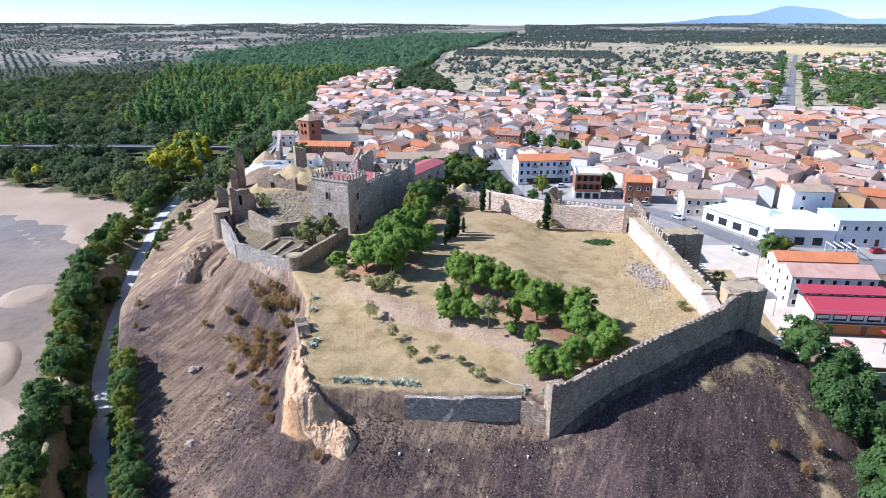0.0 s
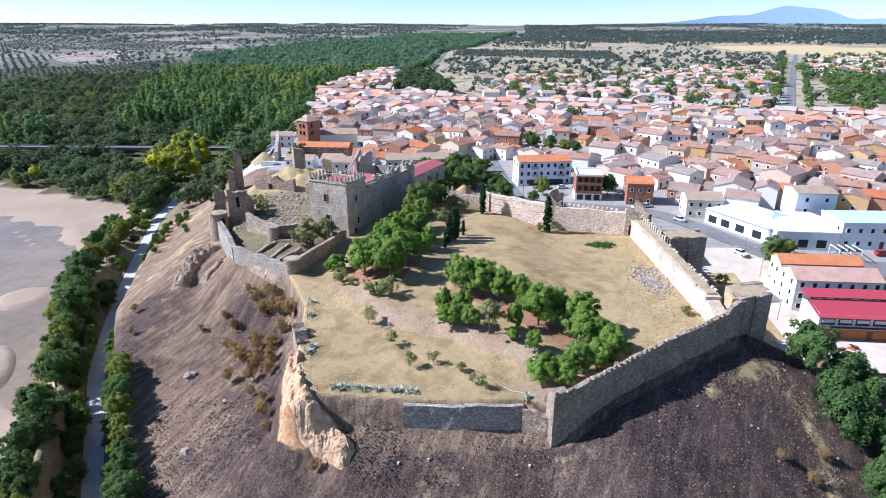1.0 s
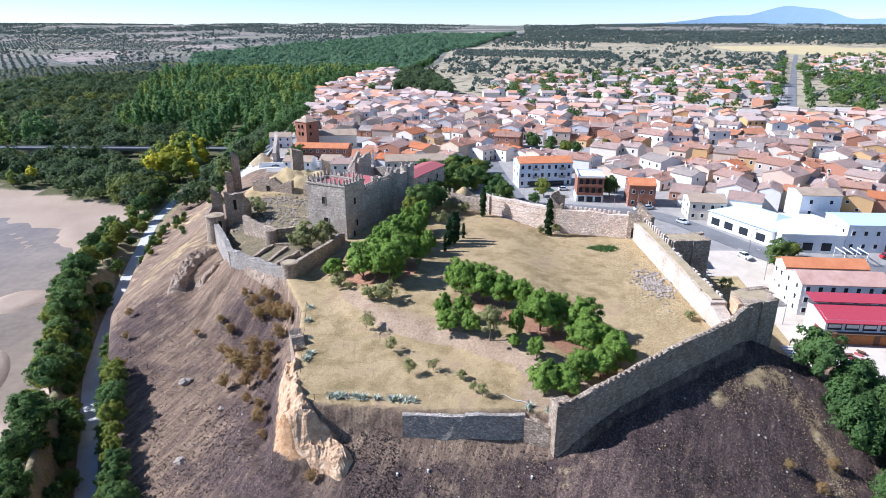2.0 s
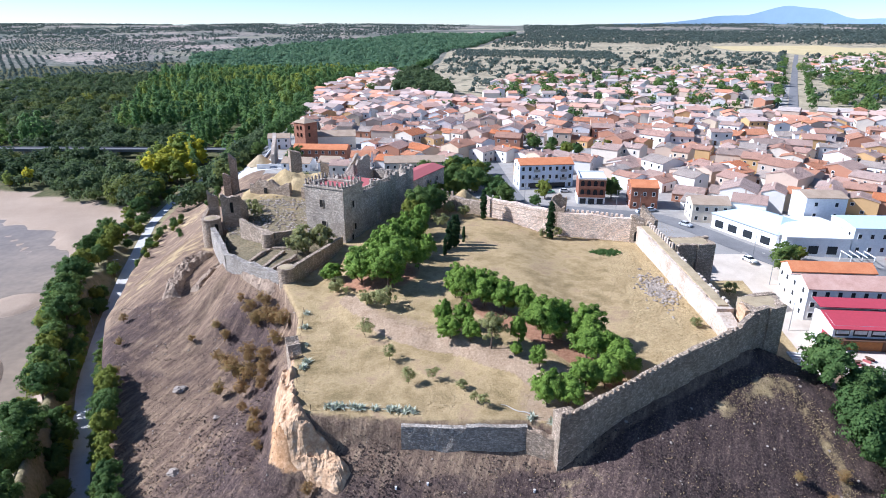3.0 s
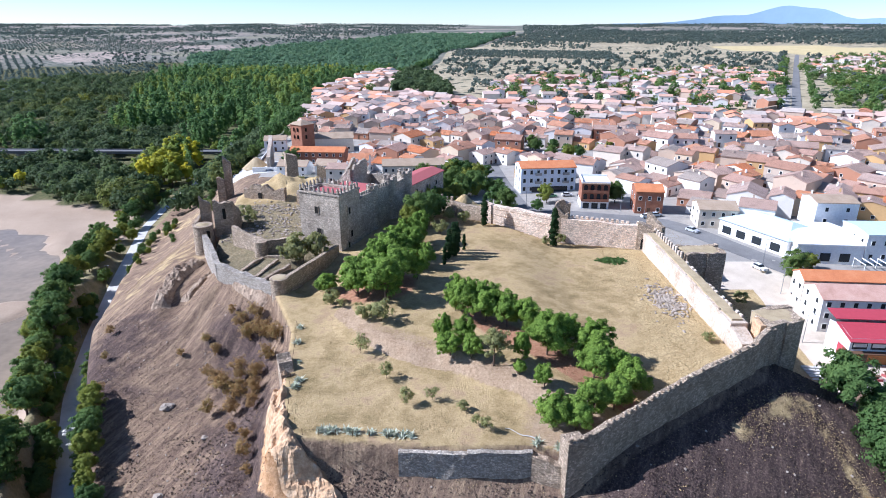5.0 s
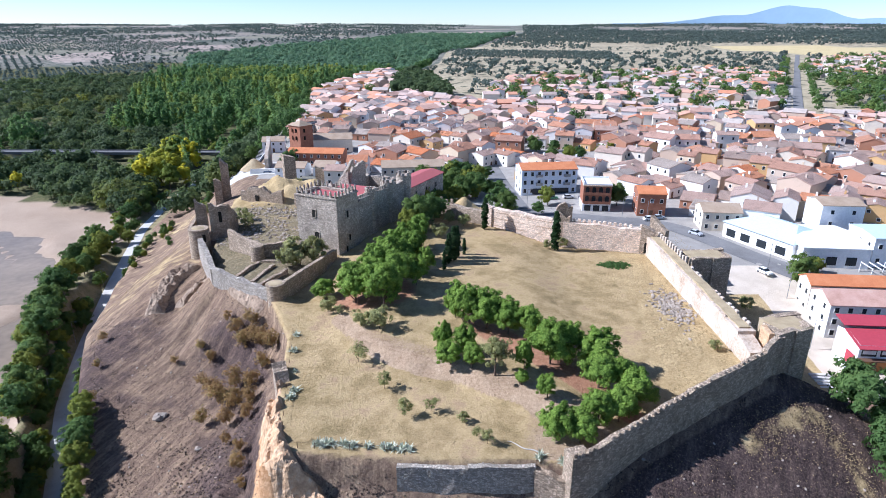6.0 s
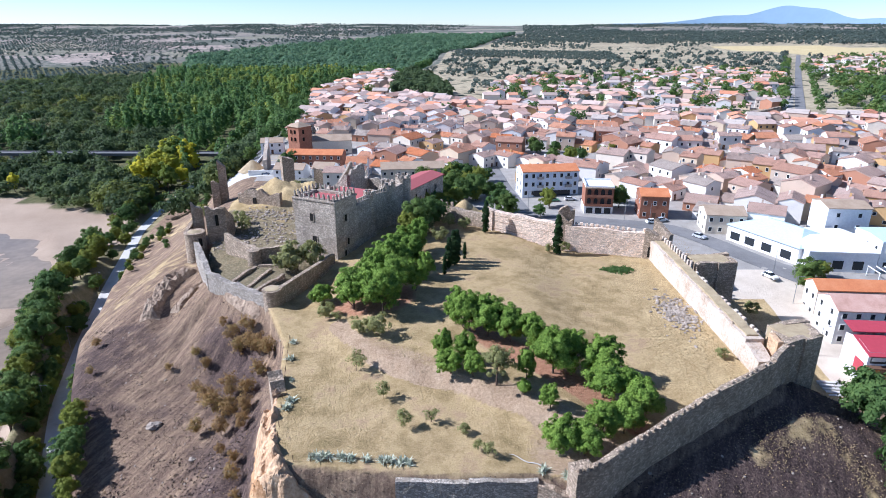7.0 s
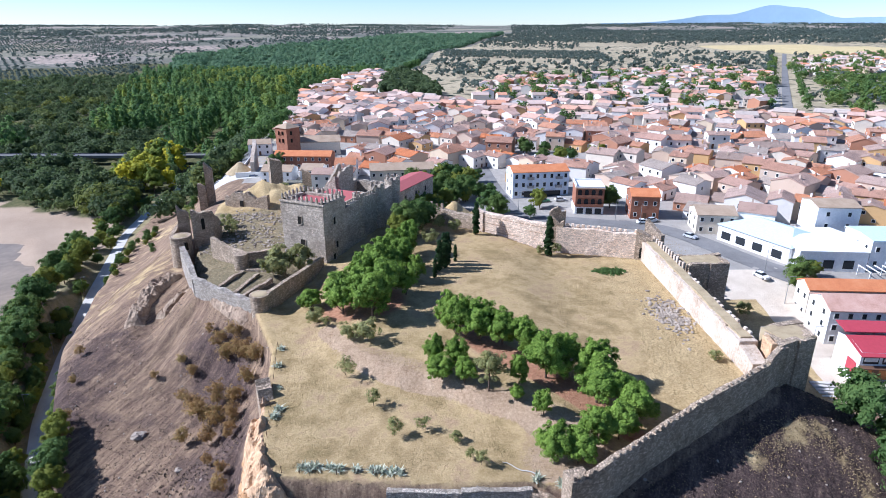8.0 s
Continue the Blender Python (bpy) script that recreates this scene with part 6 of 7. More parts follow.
def street_lamp(x, y, h=7.0):
    l = root("street_lamp", x, y, gz(x, y), 0, "tall grey street lamp post", "street lamp", "street lamps")
    part("pole", drum(0.09, h, 0, 8, top=0.06), M["metal_grey"], l)
    part("arm", box(1.4, 0.07, 0.07, 0.6, 0, h - 0.05), M["metal_grey"], l)
    part("head", box(0.6, 0.22, 0.12, 1.3, 0, h - 0.1, 0, 0.03), M["metal_grey"], l)
for x, y in ((86.5, 166.0), (84.5, 152.0), (80.0, 133.0), (66.5, 205.0), (-121, 217), (-97, 146), (-108, 176), (30, 222), (60, 210)):
    street_lamp(x, y)

# ---- trees ----
class Leaves:
    """Small leaf blades gathered into clumps; made once per kind and then set down where it grows."""
    def __init__(self):
        self.v, self.f, self.tint, self.n = [], [], [], 0

    def add(self, v, f, tint=0.0):
        self.v.append(v); self.f.append(f + self.n); self.tint.append(np.full(len(v), tint)); self.n += len(v)

    def mesh(self, name, material):
        v, f = np.concatenate(self.v), np.concatenate(self.f)
        me = bpy.data.meshes.new(name)
        me.vertices.add(len(v)); me.vertices.foreach_set("co", v.ravel())
        k = f.shape[1]
        me.loops.add(f.size); me.loops.foreach_set("vertex_index", f.ravel())
        me.polygons.add(len(f)); me.polygons.foreach_set("loop_start", np.arange(len(f)) * k)
        me.update(calc_edges=True)
        store(me, "tint", np.concatenate(self.tint))
        me.materials.append(material)
        return me


def clumps(rng, centres, radii, per, size, flat=1.0, crown=0.8):
    """Leaf triangles over the shells of many small clumps."""
    c = np.repeat(centres, per, 0); r = np.repeat(radii, per)[:, None]
    n = len(c)
    dirs = rng.normal(size=(n, 3)); dirs /= np.linalg.norm(dirs, axis=1)[:, None]
    dirs[:, 2] = np.where(dirs[:, 2] < -0.3, -dirs[:, 2], dirs[:, 2])
    p = c + dirs * r * rng.uniform(0.55, 1.05, (n, 1)) * np.array([1, 1, flat])
    away = p - np.mean(centres, 0)
    away = away / (np.linalg.norm(away, axis=1)[:, None] + 1e-6)
    dirs = 0.55 * dirs + crown * away + 0.25 * rng.normal(size=(n, 3))
    dirs /= np.linalg.norm(dirs, axis=1)[:, None]
    a = rng.normal(size=(n, 3)); t = np.cross(dirs, a); t /= np.linalg.norm(t, axis=1)[:, None]
    b = np.cross(dirs, t) + dirs * rng.uniform(-0.3, 0.5, (n, 1))
    s = size * rng.uniform(0.6, 1.3, (n, 1))
    v = np.stack([p - t * s * 0.55 - b * s * 0.4, p + t * s * 0.55 - b * s * 0.4, p + b * s * 0.8], 1).reshape(-1, 3)
    return v, np.arange(3 * n).reshape(-1, 3)


def crown_points(rng, n, shape, w, h, z0):
    """Clump centres of a crown: round, flat, tall or bushy."""
    d = rng.normal(size=(n, 3)); d /= np.linalg.norm(d, axis=1)[:, None]
    r = rng.uniform(0.45, 1.0, n) ** 0.6
    p = d * r[:, None] * np.array([w / 2, w / 2, h / 2])
    if shape == "tall":
        u = rng.uniform(0, 1, n); ang = rng.uniform(0, 2 * np.pi, n)
        rad = w / 2 * np.clip(np.sin(np.pi * np.clip(0.12 + 0.88 * u, 0, 1)) ** 0.7, 0.12, 1) * rng.uniform(0.4, 1, n)
        p = np.stack([rad * np.cos(ang), rad * np.sin(ang), (u - 0.5) * h], 1)
    elif shape == "lobed":
        k = 7
        c = rng.normal(size=(k, 3)); c /= np.linalg.norm(c, axis=1)[:, None]
        c *= np.array([0.25 * w, 0.25 * w, 0.24 * h]) * rng.uniform(0.7, 1.15, (k, 1))
        c[0] = (0, 0, 0.22 * h)
        pick = rng.randint(0, k, n)
        p = c[pick] + d * rng.uniform(0.75, 1.0, (n, 1)) * np.array([0.29 * w, 0.29 * w, 0.27 * h]) * rng.uniform(0.75, 1.15, k)[pick][:, None]
    elif shape == "flat":
        p[:, 2] = np.where(p[:, 2] < -0.12 * h, -p[:, 2] * 0.3, p[:, 2])
    p = p + rng.normal(scale=0.05 * w, size=(n, 3))
    p[:, 2] += z0 + h / 2
    return p


def tree_proto(name, kind, material, label, category, shape, w, h, z0, n, per, clump, size, seed, trunk=0.3, tint=0.0, lit=0.35):
    rng = np.random.RandomState(seed)
    ob = root(name, 0, 0, 0, 0, label, category)
    bm = drum(trunk, z0 + h * 0.55, -0.8, 8, top=trunk * 0.35)
    for k in range(6):
        a = k * 1.1 + seed
        limb = drum(trunk * 0.4, w * 0.5, 0, 6, top=trunk * 0.12)
        bmesh.ops.transform(limb, verts=limb.verts, matrix=pose(0, 0, z0 + h * (0.02 + 0.07 * k), 35 + 5 * k, 0, math.degrees(a)))
        bm = merge(bm, limb)
    part("trunk", bm, M["bark"], ob)
    L = Leaves()
    pts = crown_points(rng, n, shape, w - clump, h - clump, z0 + clump / 2)
    L.add(*clumps(rng, pts, clump * rng.uniform(0.6, 1.2, n), per, size, 1.0, lit), tint)
    part("crown", L.mesh("crown", material), None, ob)
    return ob


def drop_protos(obs):
    for ob in obs:
        for o in (*ob.children_recursive, ob):
            bpy.data.objects.remove(o)


PINES = [tree_proto("pine_tree", "pine", M["pine"], "rounded bright green pine in the castle yard", "tree", "lobed", 7.2, 7.6, 0.3, 170, 130, 0.74, 0.23, 5 + k, 0.22, 0.0, 0.5) for k in range(5)]
# x, y, crown width, height: a band of pines curving across the yard, and a second group below the keep
PINE_SPOTS = [(4.4, 117.4, 6.6, 9.0), (8.2, 116.4, 7.6, 8.4), (12.0, 114.6, 6.4, 7.4), (15.4, 112.2, 5.8, 6.8), (18.0, 105.2, 7.6, 8.6), (21.6, 107.6, 5.6, 7.0), (25.6, 105.2, 7.6, 8.0), (25.0, 100.2, 7.4, 7.2), (28.2, 99.4, 5.2, 6.4), (29.6, 96.6, 6.8, 6.6), (16.2, 96.6, 3.6, 4.2), (16.4, 89.0, 5.8, 6.4), (19.6, 88.4, 5.4, 5.8), (22.8, 91.4, 5.6, 6.0), (26.2, 92.4, 5.8, 6.4), (1.4, 106.2, 5.2, 4.6), (0.2, 110.4, 3.8, 5.6), (5.0, 104.8, 4.2, 4.8), (13.4, 103.2, 3.4, 5.8), (12.6, 99.8, 2.6, 3.0), (4.2, 109.6, 4.6, 5.4), (2.6, 121.0, 4.6, 8.0),
              (-17.4, 128.6, 9.2, 9.2), (-11.4, 125.6, 8.8, 9.6), (-9.6, 133.0, 8.4, 9.4), (-5.4, 135.4, 5.6, 7.4), (-14.0, 135.5, 8.6, 9.6), (-10.4, 142.5, 7.8, 9.0), (-6.6, 148.5, 6.6, 8.2), (-13.4, 147.0, 6.4, 7.4), (-8.6, 156.0, 6.2, 8.0), (-3.6, 142.0, 4.6, 6.4), (-24.6, 133.4, 5.4, 4.6), (-5.4, 158.5, 6.2, 9.0), (-11.5, 151.8, 6.0, 7.6)]


def plant(protos, spots, group, lift=0.0, turn=77):
    for k, (x, y, s, *hs) in enumerate(spots):
        t = copy_thing(protos[k % len(protos)], pose(x, y, gz(x, y) + lift, 0, 0, k * turn))
        t.scale = (s / 7.2, s / 7.2, hs[0] / 8.2) if hs else (s, s, s)
        t["group"] = group


plant(PINES, PINE_SPOTS, "pines in the castle yard")
drop_protos(PINES)
GUM = [tree_proto("gum_tree", "gum", M["shrub_leaf"], "pale olive-green gum tree with bare stems", "tree", "lobed", 6.4, 5.6, 1.6, 60, 70, 0.6, 0.24, 140, 0.18, 0.0, 0.5)]
plant(GUM, [(8.6, 102.4, 1.0)], "trees in the castle yard")
drop_protos(GUM)
CYP = [tree_proto("cypress_tree", "cypress", M["cypress"], "slender dark green cypress by the wall", "tree", "tall", 2.1, 9.0, 0.2, 130, 44, 0.5, 0.26, 50 + k, 0.16) for k in range(2)]
plant(CYP, [(0.6, 144.1, 0.5), (1.6, 147.8, 0.8), (2.8, 149.5, 0.92), (3.6, 151.5, 0.85), (5.4, 153.5, 0.45), (11.6, 172.9, 0.95), (28.6, 160.8, 1.1)], "cypresses in the castle yard")
drop_protos(CYP)
SHRUB = [tree_proto("shrub", "shrub", M["shrub_leaf"], "grey-green leafy shrub on dry grass", "shrub", "round", 3.4, 2.6, 0.3, 26, 55, 0.5, 0.22, 70 + k, 0.06, 0.0, 0.8) for k in range(3)]
plant(SHRUB, [(-33.5, 151, 2.5), (-31, 153.6, 2.2), (-36.2, 150, 1.7), (-22.9, 127, 1.2), (-26.3, 136.0, 1.1), (-11.6, 117.6, 1.5), (-15.2, 119.0, 1.1), (48, 110.9, 0.7), (31, 163, 0.9), (27, 161.6, 0.8), (3.1, 93.2, 0.6), (-0.4, 166, 1.3), (6, 176, 1.2), (2, 178, 1.3), (-4, 172, 1.4), (67, 128, 1.4), (72.3, 147.4, 1.2), (62, 113, 0.8), (-55, 181, 1.4), (-58, 187, 1.3), (-66, 190, 1.2), (60.5, 126, 1.3), (59, 123, 1.0), (61.5, 130, 0.8), (-90, 240, 1.6), (-86, 232, 1.4), (-48, 216, 1.1)], "shrubs on dry ground")
drop_protos(SHRUB)
YOUNG = [tree_proto("young_tree", "young", M["shrub_leaf"], "small thin-crowned young tree on dry grass", "tree", "lobed", 3.2, 2.9, 0.35, 34, 26, 0.45, 0.18, 80 + k, 0.06, 0.12 + 0.1 * k, 0.7) for k in range(3)]
plant(YOUNG, [(-14.6, 109.6, 1.15), (-9.4, 102.0, 1.0), (-5.7, 94.9, 1.0), (-1.6, 96.0, 0.8), (6.4, 88.2, 0.8), (5.0, 89.4, 0.6), (-20.2, 124.9, 0.7)], "young trees in the yard")
drop_protos(YOUNG)
RUSSET = [tree_proto("dry_shrub", "dry", M["dry_leaf"], "russet half-burnt shrub on the slope", "shrub", "lobed", 4.6, 4.4, 0.2, 64, 26, 0.6, 0.19, 90 + k, 0.06, 0.0, 0.6) for k in range(3)]
plant(RUSSET, [(-42.2, 115.4, 1.2), (-38.6, 112.6, 1.1), (-35.6, 113.0, 0.9), (-43.0, 130.6, 0.9), (-38.2, 127, 1.0), (-36.2, 125.4, 1.1), (-50.9, 129.9, 0.6), (-33.0, 96.5, 0.8), (-34, 100, 0.6), (-31.4, 93, 0.5), (-76, 138, 0.6), (-72, 128, 0.5), (-68, 117, 0.7), (-66, 112, 0.7), (62, 83, 0.6), (54, 82, 0.5), (58, 79, 0.6), (-45, 118, 1.0), (-40, 118.5, 1.1), (-39, 109, 0.9), (-44, 111, 0.8), (-36.5, 117, 0.9), (-47.5, 121, 0.7), (-41, 127.6, 1.0), (-40, 131, 0.9), (-46, 134, 0.6), (-35, 120, 0.9), (-34.5, 108, 0.8), (-37, 103, 0.6), (-20, 80.6, 0.6), (-56, 128, 0.5), (-33.5, 123, 1.0), (-48, 127, 0.7)], "dry shrubs on the slope")
drop_protos(RUSSET)
BROAD = [tree_proto("riverside_tree", "broad", M["leaf"], "dense dark green tree by the riverside lane", "tree", "lobed", 8.6, 8.0, 0.5, 110, 95, 0.95, 0.30, 100 + k, 0.22, (0.0, 0.02, 0.05, 0.22)[k], 0.7) for k in range(4)]
tr = random.Random(8)
lane = []
for (ax, ay), (bx, by) in zip(RIVER_PATH, RIVER_PATH[1:]):
    n = int(math.hypot(bx - ax, by - ay) / 3.5)
    ux, uy = (bx - ax) / max(1, n), (by - ay) / max(1, n)
    nx_, ny_ = (by - ay), -(bx - ax); ln = math.hypot(nx_, ny_); nx_, ny_ = nx_ / ln, ny_ / ln
    for k in range(n):
        x, y = ax + ux * k, ay + uy * k
        if not 60 < y < 335:
            continue
        wide = 10 if y < 175 else 18
        o = 3.8
        while o < wide:
            if tr.random() < (0.9 if y < 200 else 0.46):
                lane.append((x - nx_ * o + tr.uniform(-1, 1), y - ny_ * o + tr.uniform(-1, 1), tr.uniform(0.5, 0.75) if o < 6 else tr.uniform(0.8, 1.3)))
            o += tr.uniform(4.5, 6.5)
        if y < 158 and tr.random() < 0.95:
            o = 3.6 + tr.uniform(0, 1.0)
            lane.append((x + nx_ * o, y + ny_ * o, tr.uniform(0.40, 0.58)))
            if y < 112:
                lane.append((x + nx_ * (o + 4), y + ny_ * (o + 4), tr.uniform(0.5, 0.8)))
lane += [(-113 + tr.uniform(-6, 4), 222 + 2.6 * k, tr.uniform(0.3, 0.5)) for k in range(18)] + [(-100 + tr.uniform(-4, 4), 258 + 3 * k, tr.uniform(0.3, 0.45)) for k in range(8)]
lane += [(-112, 222, 0.35), (-109, 216, 0.3), (-114, 230, 0.4), (-118, 240, 0.35), (-106, 212, 0.3), (-104, 236, 0.3), (-100, 228, 0.3)]
plant(BROAD, lane, "trees along the riverside lane")
valley = []
for k in range(190):
    x, y = tr.uniform(58, 118), tr.uniform(62, 121)
    if x > 64 + 0.06 * (y - 62) + tr.uniform(0, 4) and not (x > 67 and y > 104):
        valley.append((x, y))
town_trees = [(tr.uniform(-8, 23), tr.uniform(212, 268), tr.uniform(0.7, 1.15)) for _ in range(38)] + [(90.5, 157.5, 1.0), (38, 226, 0.9), (33, 214, 0.6), (62, 224, 0.9), (63.5, 230, 0.8), (98, 163, 0.55), (-70, 292, 1.0), (-69, 298, 0.9), (-96, 322, 0.9), (-106, 332, 1.0), (-112, 340, 1.0), (-4, 176, 1.1), (-7, 172, 1.15), (-9, 168, 0.9), (-2, 181, 0.9)] + [(tr.uniform(46, 82), tr.uniform(294, 324), tr.uniform(0.7, 1.0)) for _ in range(12)]
plant(BROAD, town_trees, "trees in town")
drop_protos(BROAD)
GOLD = [tree_proto("yellow_poplar", "gold", M["poplar"], ("tall poplar turning yellow-green", "tall poplar turning bright yellow", "tall poplar turning golden")[k], "tree", "lobed", 12, 16, 0.6, 90, 80, 1.25, 0.62, 120 + k, 0.35, (0.22, 0.55, 0.8)[k], 0.6) for k in range(3)]
plant(GOLD, [(x - 7, y, 1.35 * k) for x, y, k in ((-146, 352, 0.75), (-153, 358, 0.95), (-161, 356, 0.85), (-168, 362, 0.75), (-150, 366, 0.85), (-140, 360, 0.6), (-163, 404, 0.95), (-171, 410, 0.85), (-155, 402, 0.9), (-178, 404, 0.7), (-166, 416, 0.9), (-149, 400, 0.6), (-152, 442, 0.5), (-133, 436, 0.45), (-178, 640, 0.8), (-168, 655, 0.8), (-185, 662, 0.7), (-232, 352, 0.5), (-240, 347, 0.45))], "yellow poplars")
drop_protos(GOLD)

# river woods, poplar grove, olive groves and far scrub
def scatter(rng, n, xr, yr):
    return np.column_stack([rng.uniform(*xr, n), rng.uniform(*yr, n)])


def woods(name, label, material, spots, tints, w, h, shape, n, per, clump, size, seed, scale_var=0.3):
    rng = np.random.RandomState(seed)
    kinds = []
    for k in range(5):
        pts = crown_points(rng, n, shape, w - clump, h - clump, clump * 0.5 + h * 0.06)
        kinds.append(clumps(rng, pts, clump * rng.uniform(0.7, 1.3, n), per, size))
    L = Leaves()
    z = ground_at(spots[:, 0], spots[:, 1])
    for i, (x, y) in enumerate(spots):
        v, f = kinds[i % 5]
        s = 1 + rng.uniform(-scale_var, scale_var); a = rng.uniform(0, 6.28)
        c, q = math.cos(a) * s, math.sin(a) * s
        p = np.column_stack([v[:, 0] * c - v[:, 1] * q + x, v[:, 0] * q + v[:, 1] * c + y, v[:, 2] * s + z[i]])
        L.add(p, f, tints[i])
    return tagged(new(name, L.mesh(name, material)), label, "trees", kind="stuff")


wr = np.random.RandomState(4)
woods("gully_woods", "dense dark green trees filling the gully", M["leaf"], np.array(valley[:130]), np.zeros(130), 7.0, 6.6, "lobed", 70, 52, 0.8, 0.34, 41, 0.4)


def wood_mask(p, lo=-700, hi=-14):
    d, s = line_distance(p[:, 0], p[:, 1], TOWN_EDGE); d = d * s
    rd, rs = line_distance(p[:, 0], p[:, 1], RIVER_BANK); rd = -rd * rs
    sandy = line_distance(p[:, 0], p[:, 1], BEACH)[0] < 20
    gold = np.hypot(p[:, 0] + 158, p[:, 1] - 362) < 16
    lane_d, _ = line_distance(p[:, 0], p[:, 1], RIVER_PATH)
    return (d < hi) & (d > lo) & ((rd > 4) | (p[:, 1] > 372)) & ~sandy & ~gold & (lane_d > 8) & ~((p[:, 1] > 416) & (p[:, 1] < 442))


sp = scatter(wr, 11500, (-640, -80), (290, 1080))
sp = sp[wood_mask(sp)]
# open meadows thin out the wood towards the west
open_land = smooth(-190, -330, sp[:, 0] + 0.35 * (sp[:, 1] - 480)) * smooth(440, 520, sp[:, 1])
keep_w = wr.rand(len(sp)) < 0.86 * (1 - 0.62 * open_land) * np.where(vnoise(sp[:, 0] + 50, sp[:, 1], 70, 2) < -0.22, 0.35, 1)
sp, open_land = sp[keep_w], open_land[keep_w]
tall_w = (vnoise(sp[:, 0], sp[:, 1], 120, 2) + 0.0022 * (sp[:, 1] - 450) > 0.0) & (open_land < 0.5)
near_w, mid_w = sp[~tall_w], sp[tall_w]
tone = lambda q, base, amp: np.clip(base + amp * vnoise(q[:, 0], q[:, 1], 60, 2) + wr.normal(0, 0.09, len(q)), 0, 0.6)
woods("riverside_woods", "dense grey-green riverside willows and elms", M["willow"], near_w, tone(near_w, -0.05, 0.3), 10.5, 8.5, "round", 20, 18, 2.0, 1.0, 31, 0.45)
woods("poplar_grove", "tall green poplars turning yellow", M["poplar"], mid_w, tone(mid_w, 0.0, 0.42), 6.0, 18, "tall", 20, 14, 1.5, 1.15, 32, 0.4)
PLANTATION = [(-330, 800), (-420, 1050), (-571, 1468), (-420, 1800), (-253, 2044), (-91, 2511), (330, 2640), (170, 2060), (100, 1690), (0, 1390), (-20, 1000), (-40, 890), (-84, 830), (-122, 700)]
sp = scatter(wr, 16000, (-600, 340), (700, 2650)); sp = sp[inside(sp[:, 0], sp[:, 1], PLANTATION)][:5200]
sp = sp[wood_mask(sp, -900, -8)]
near_p = sp[:, 1] < 1150
woods("far_poplar_grove", "poplar plantation along the river, tinted bluish for haze", M["plantation"], sp[~near_p], np.zeros(int((~near_p).sum())), 15, 12, "round", 10, 9, 3.6, 3.0, 33)
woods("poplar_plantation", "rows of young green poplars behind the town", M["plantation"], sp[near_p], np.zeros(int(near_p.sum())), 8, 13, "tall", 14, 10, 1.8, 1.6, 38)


def grove(poly, gap, turn):
    """Planted rows inside a field."""
    xs_, ys_ = [p[0] for p in poly], [p[1] for p in poly]
    cx, cy, half = sum(xs_) / len(poly), sum(ys_) / len(poly), max(max(xs_) - min(xs_), max(ys_) - min(ys_))
    u, v = np.meshgrid(np.arange(-half, half, gap), np.arange(-half, half, gap))
    a = radians(turn)
    q = np.column_stack([(cx + u * math.cos(a) - v * math.sin(a)).ravel(), (cy + u * math.sin(a) + v * math.cos(a)).ravel()])
    return q[inside(q[:, 0], q[:, 1], poly)] + wr.normal(0, 0.5, (int(inside(q[:, 0], q[:, 1], poly).sum()), 2))


OLIVES = [([(20, 1180), (30, 1420), (350, 1340), (300, 1060)], 12, 20), ([(-1500, 1600), (-900, 1500), (-760, 1150), (-1150, 1100)], 15, 35), ([(-860, 1100), (-620, 1400), (-560, 1200), (-720, 1000)], 13, -12), ([(-1350, 2100), (-700, 2000), (-760, 1650), (-1300, 1700)], 18, 8)]
rows_o = np.concatenate([grove(*o) for o in OLIVES])
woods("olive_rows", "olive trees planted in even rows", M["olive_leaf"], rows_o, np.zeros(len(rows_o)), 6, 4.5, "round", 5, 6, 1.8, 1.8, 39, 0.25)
sp = scatter(wr, 70000, (-3600, 3800), (480, 4700))
d, s = line_distance(sp[:, 0], sp[:, 1], TOWN_EDGE); d = d * s
r = np.hypot(sp[:, 0], sp[:, 1])
in_any = inside(sp[:, 0], sp[:, 1], OLD_TOWN) | inside(sp[:, 0], sp[:, 1], OUTER_TOWN) | inside(sp[:, 0], sp[:, 1], EAST_TOWN) | inside(sp[:, 0], sp[:, 1], GOLD_FIELD) | inside(sp[:, 0], sp[:, 1], PLANTATION)
for o in OLIVES:
    in_any |= inside(sp[:, 0], sp[:, 1], o[0])
ok = ~in_any & (((d < -330) & (r > 850)) | (d > 14)) & (np.abs(sp[:, 0]) < 0.85 * sp[:, 1] + 120) & (line_distance(sp[:, 0], sp[:, 1], AVENUE)[0] > 14)
sp, d, r = sp[ok], d[ok], r[ok]
belt = (d > 0) * smooth(1820, 1980, r + 0.12 * np.clip(700 - sp[:, 0], 0, 700) - 0.2 * np.clip(sp[:, 0] - 900, 0, 600)) * smooth(3500, 2900, r)
thick = vnoise(sp[:, 0], sp[:, 1], 230, 3) + 0.6 * vnoise(sp[:, 0] + 400, sp[:, 1], 60, 2) + 0.14 * wr.rand(len(sp)) + 0.55 * belt + 0.10 * (sp[:, 0] < -200)
sp = sp[thick > 0.09]
more = scatter(wr, 16000, (-100, 2400), (1500, 3300))
md, ms = line_distance(more[:, 0], more[:, 1], TOWN_EDGE); mr_ = np.hypot(more[:, 0], more[:, 1])
more = more[(md * ms > 20) & (mr_ > 1950) & (mr_ < 3100) & (more[:, 0] < 0.85 * more[:, 1]) & (vnoise(more[:, 0], more[:, 1], 120, 3) > -0.12) & ~inside(more[:, 0], more[:, 1], GOLD_FIELD)]
sp = np.concatenate([sp, more])
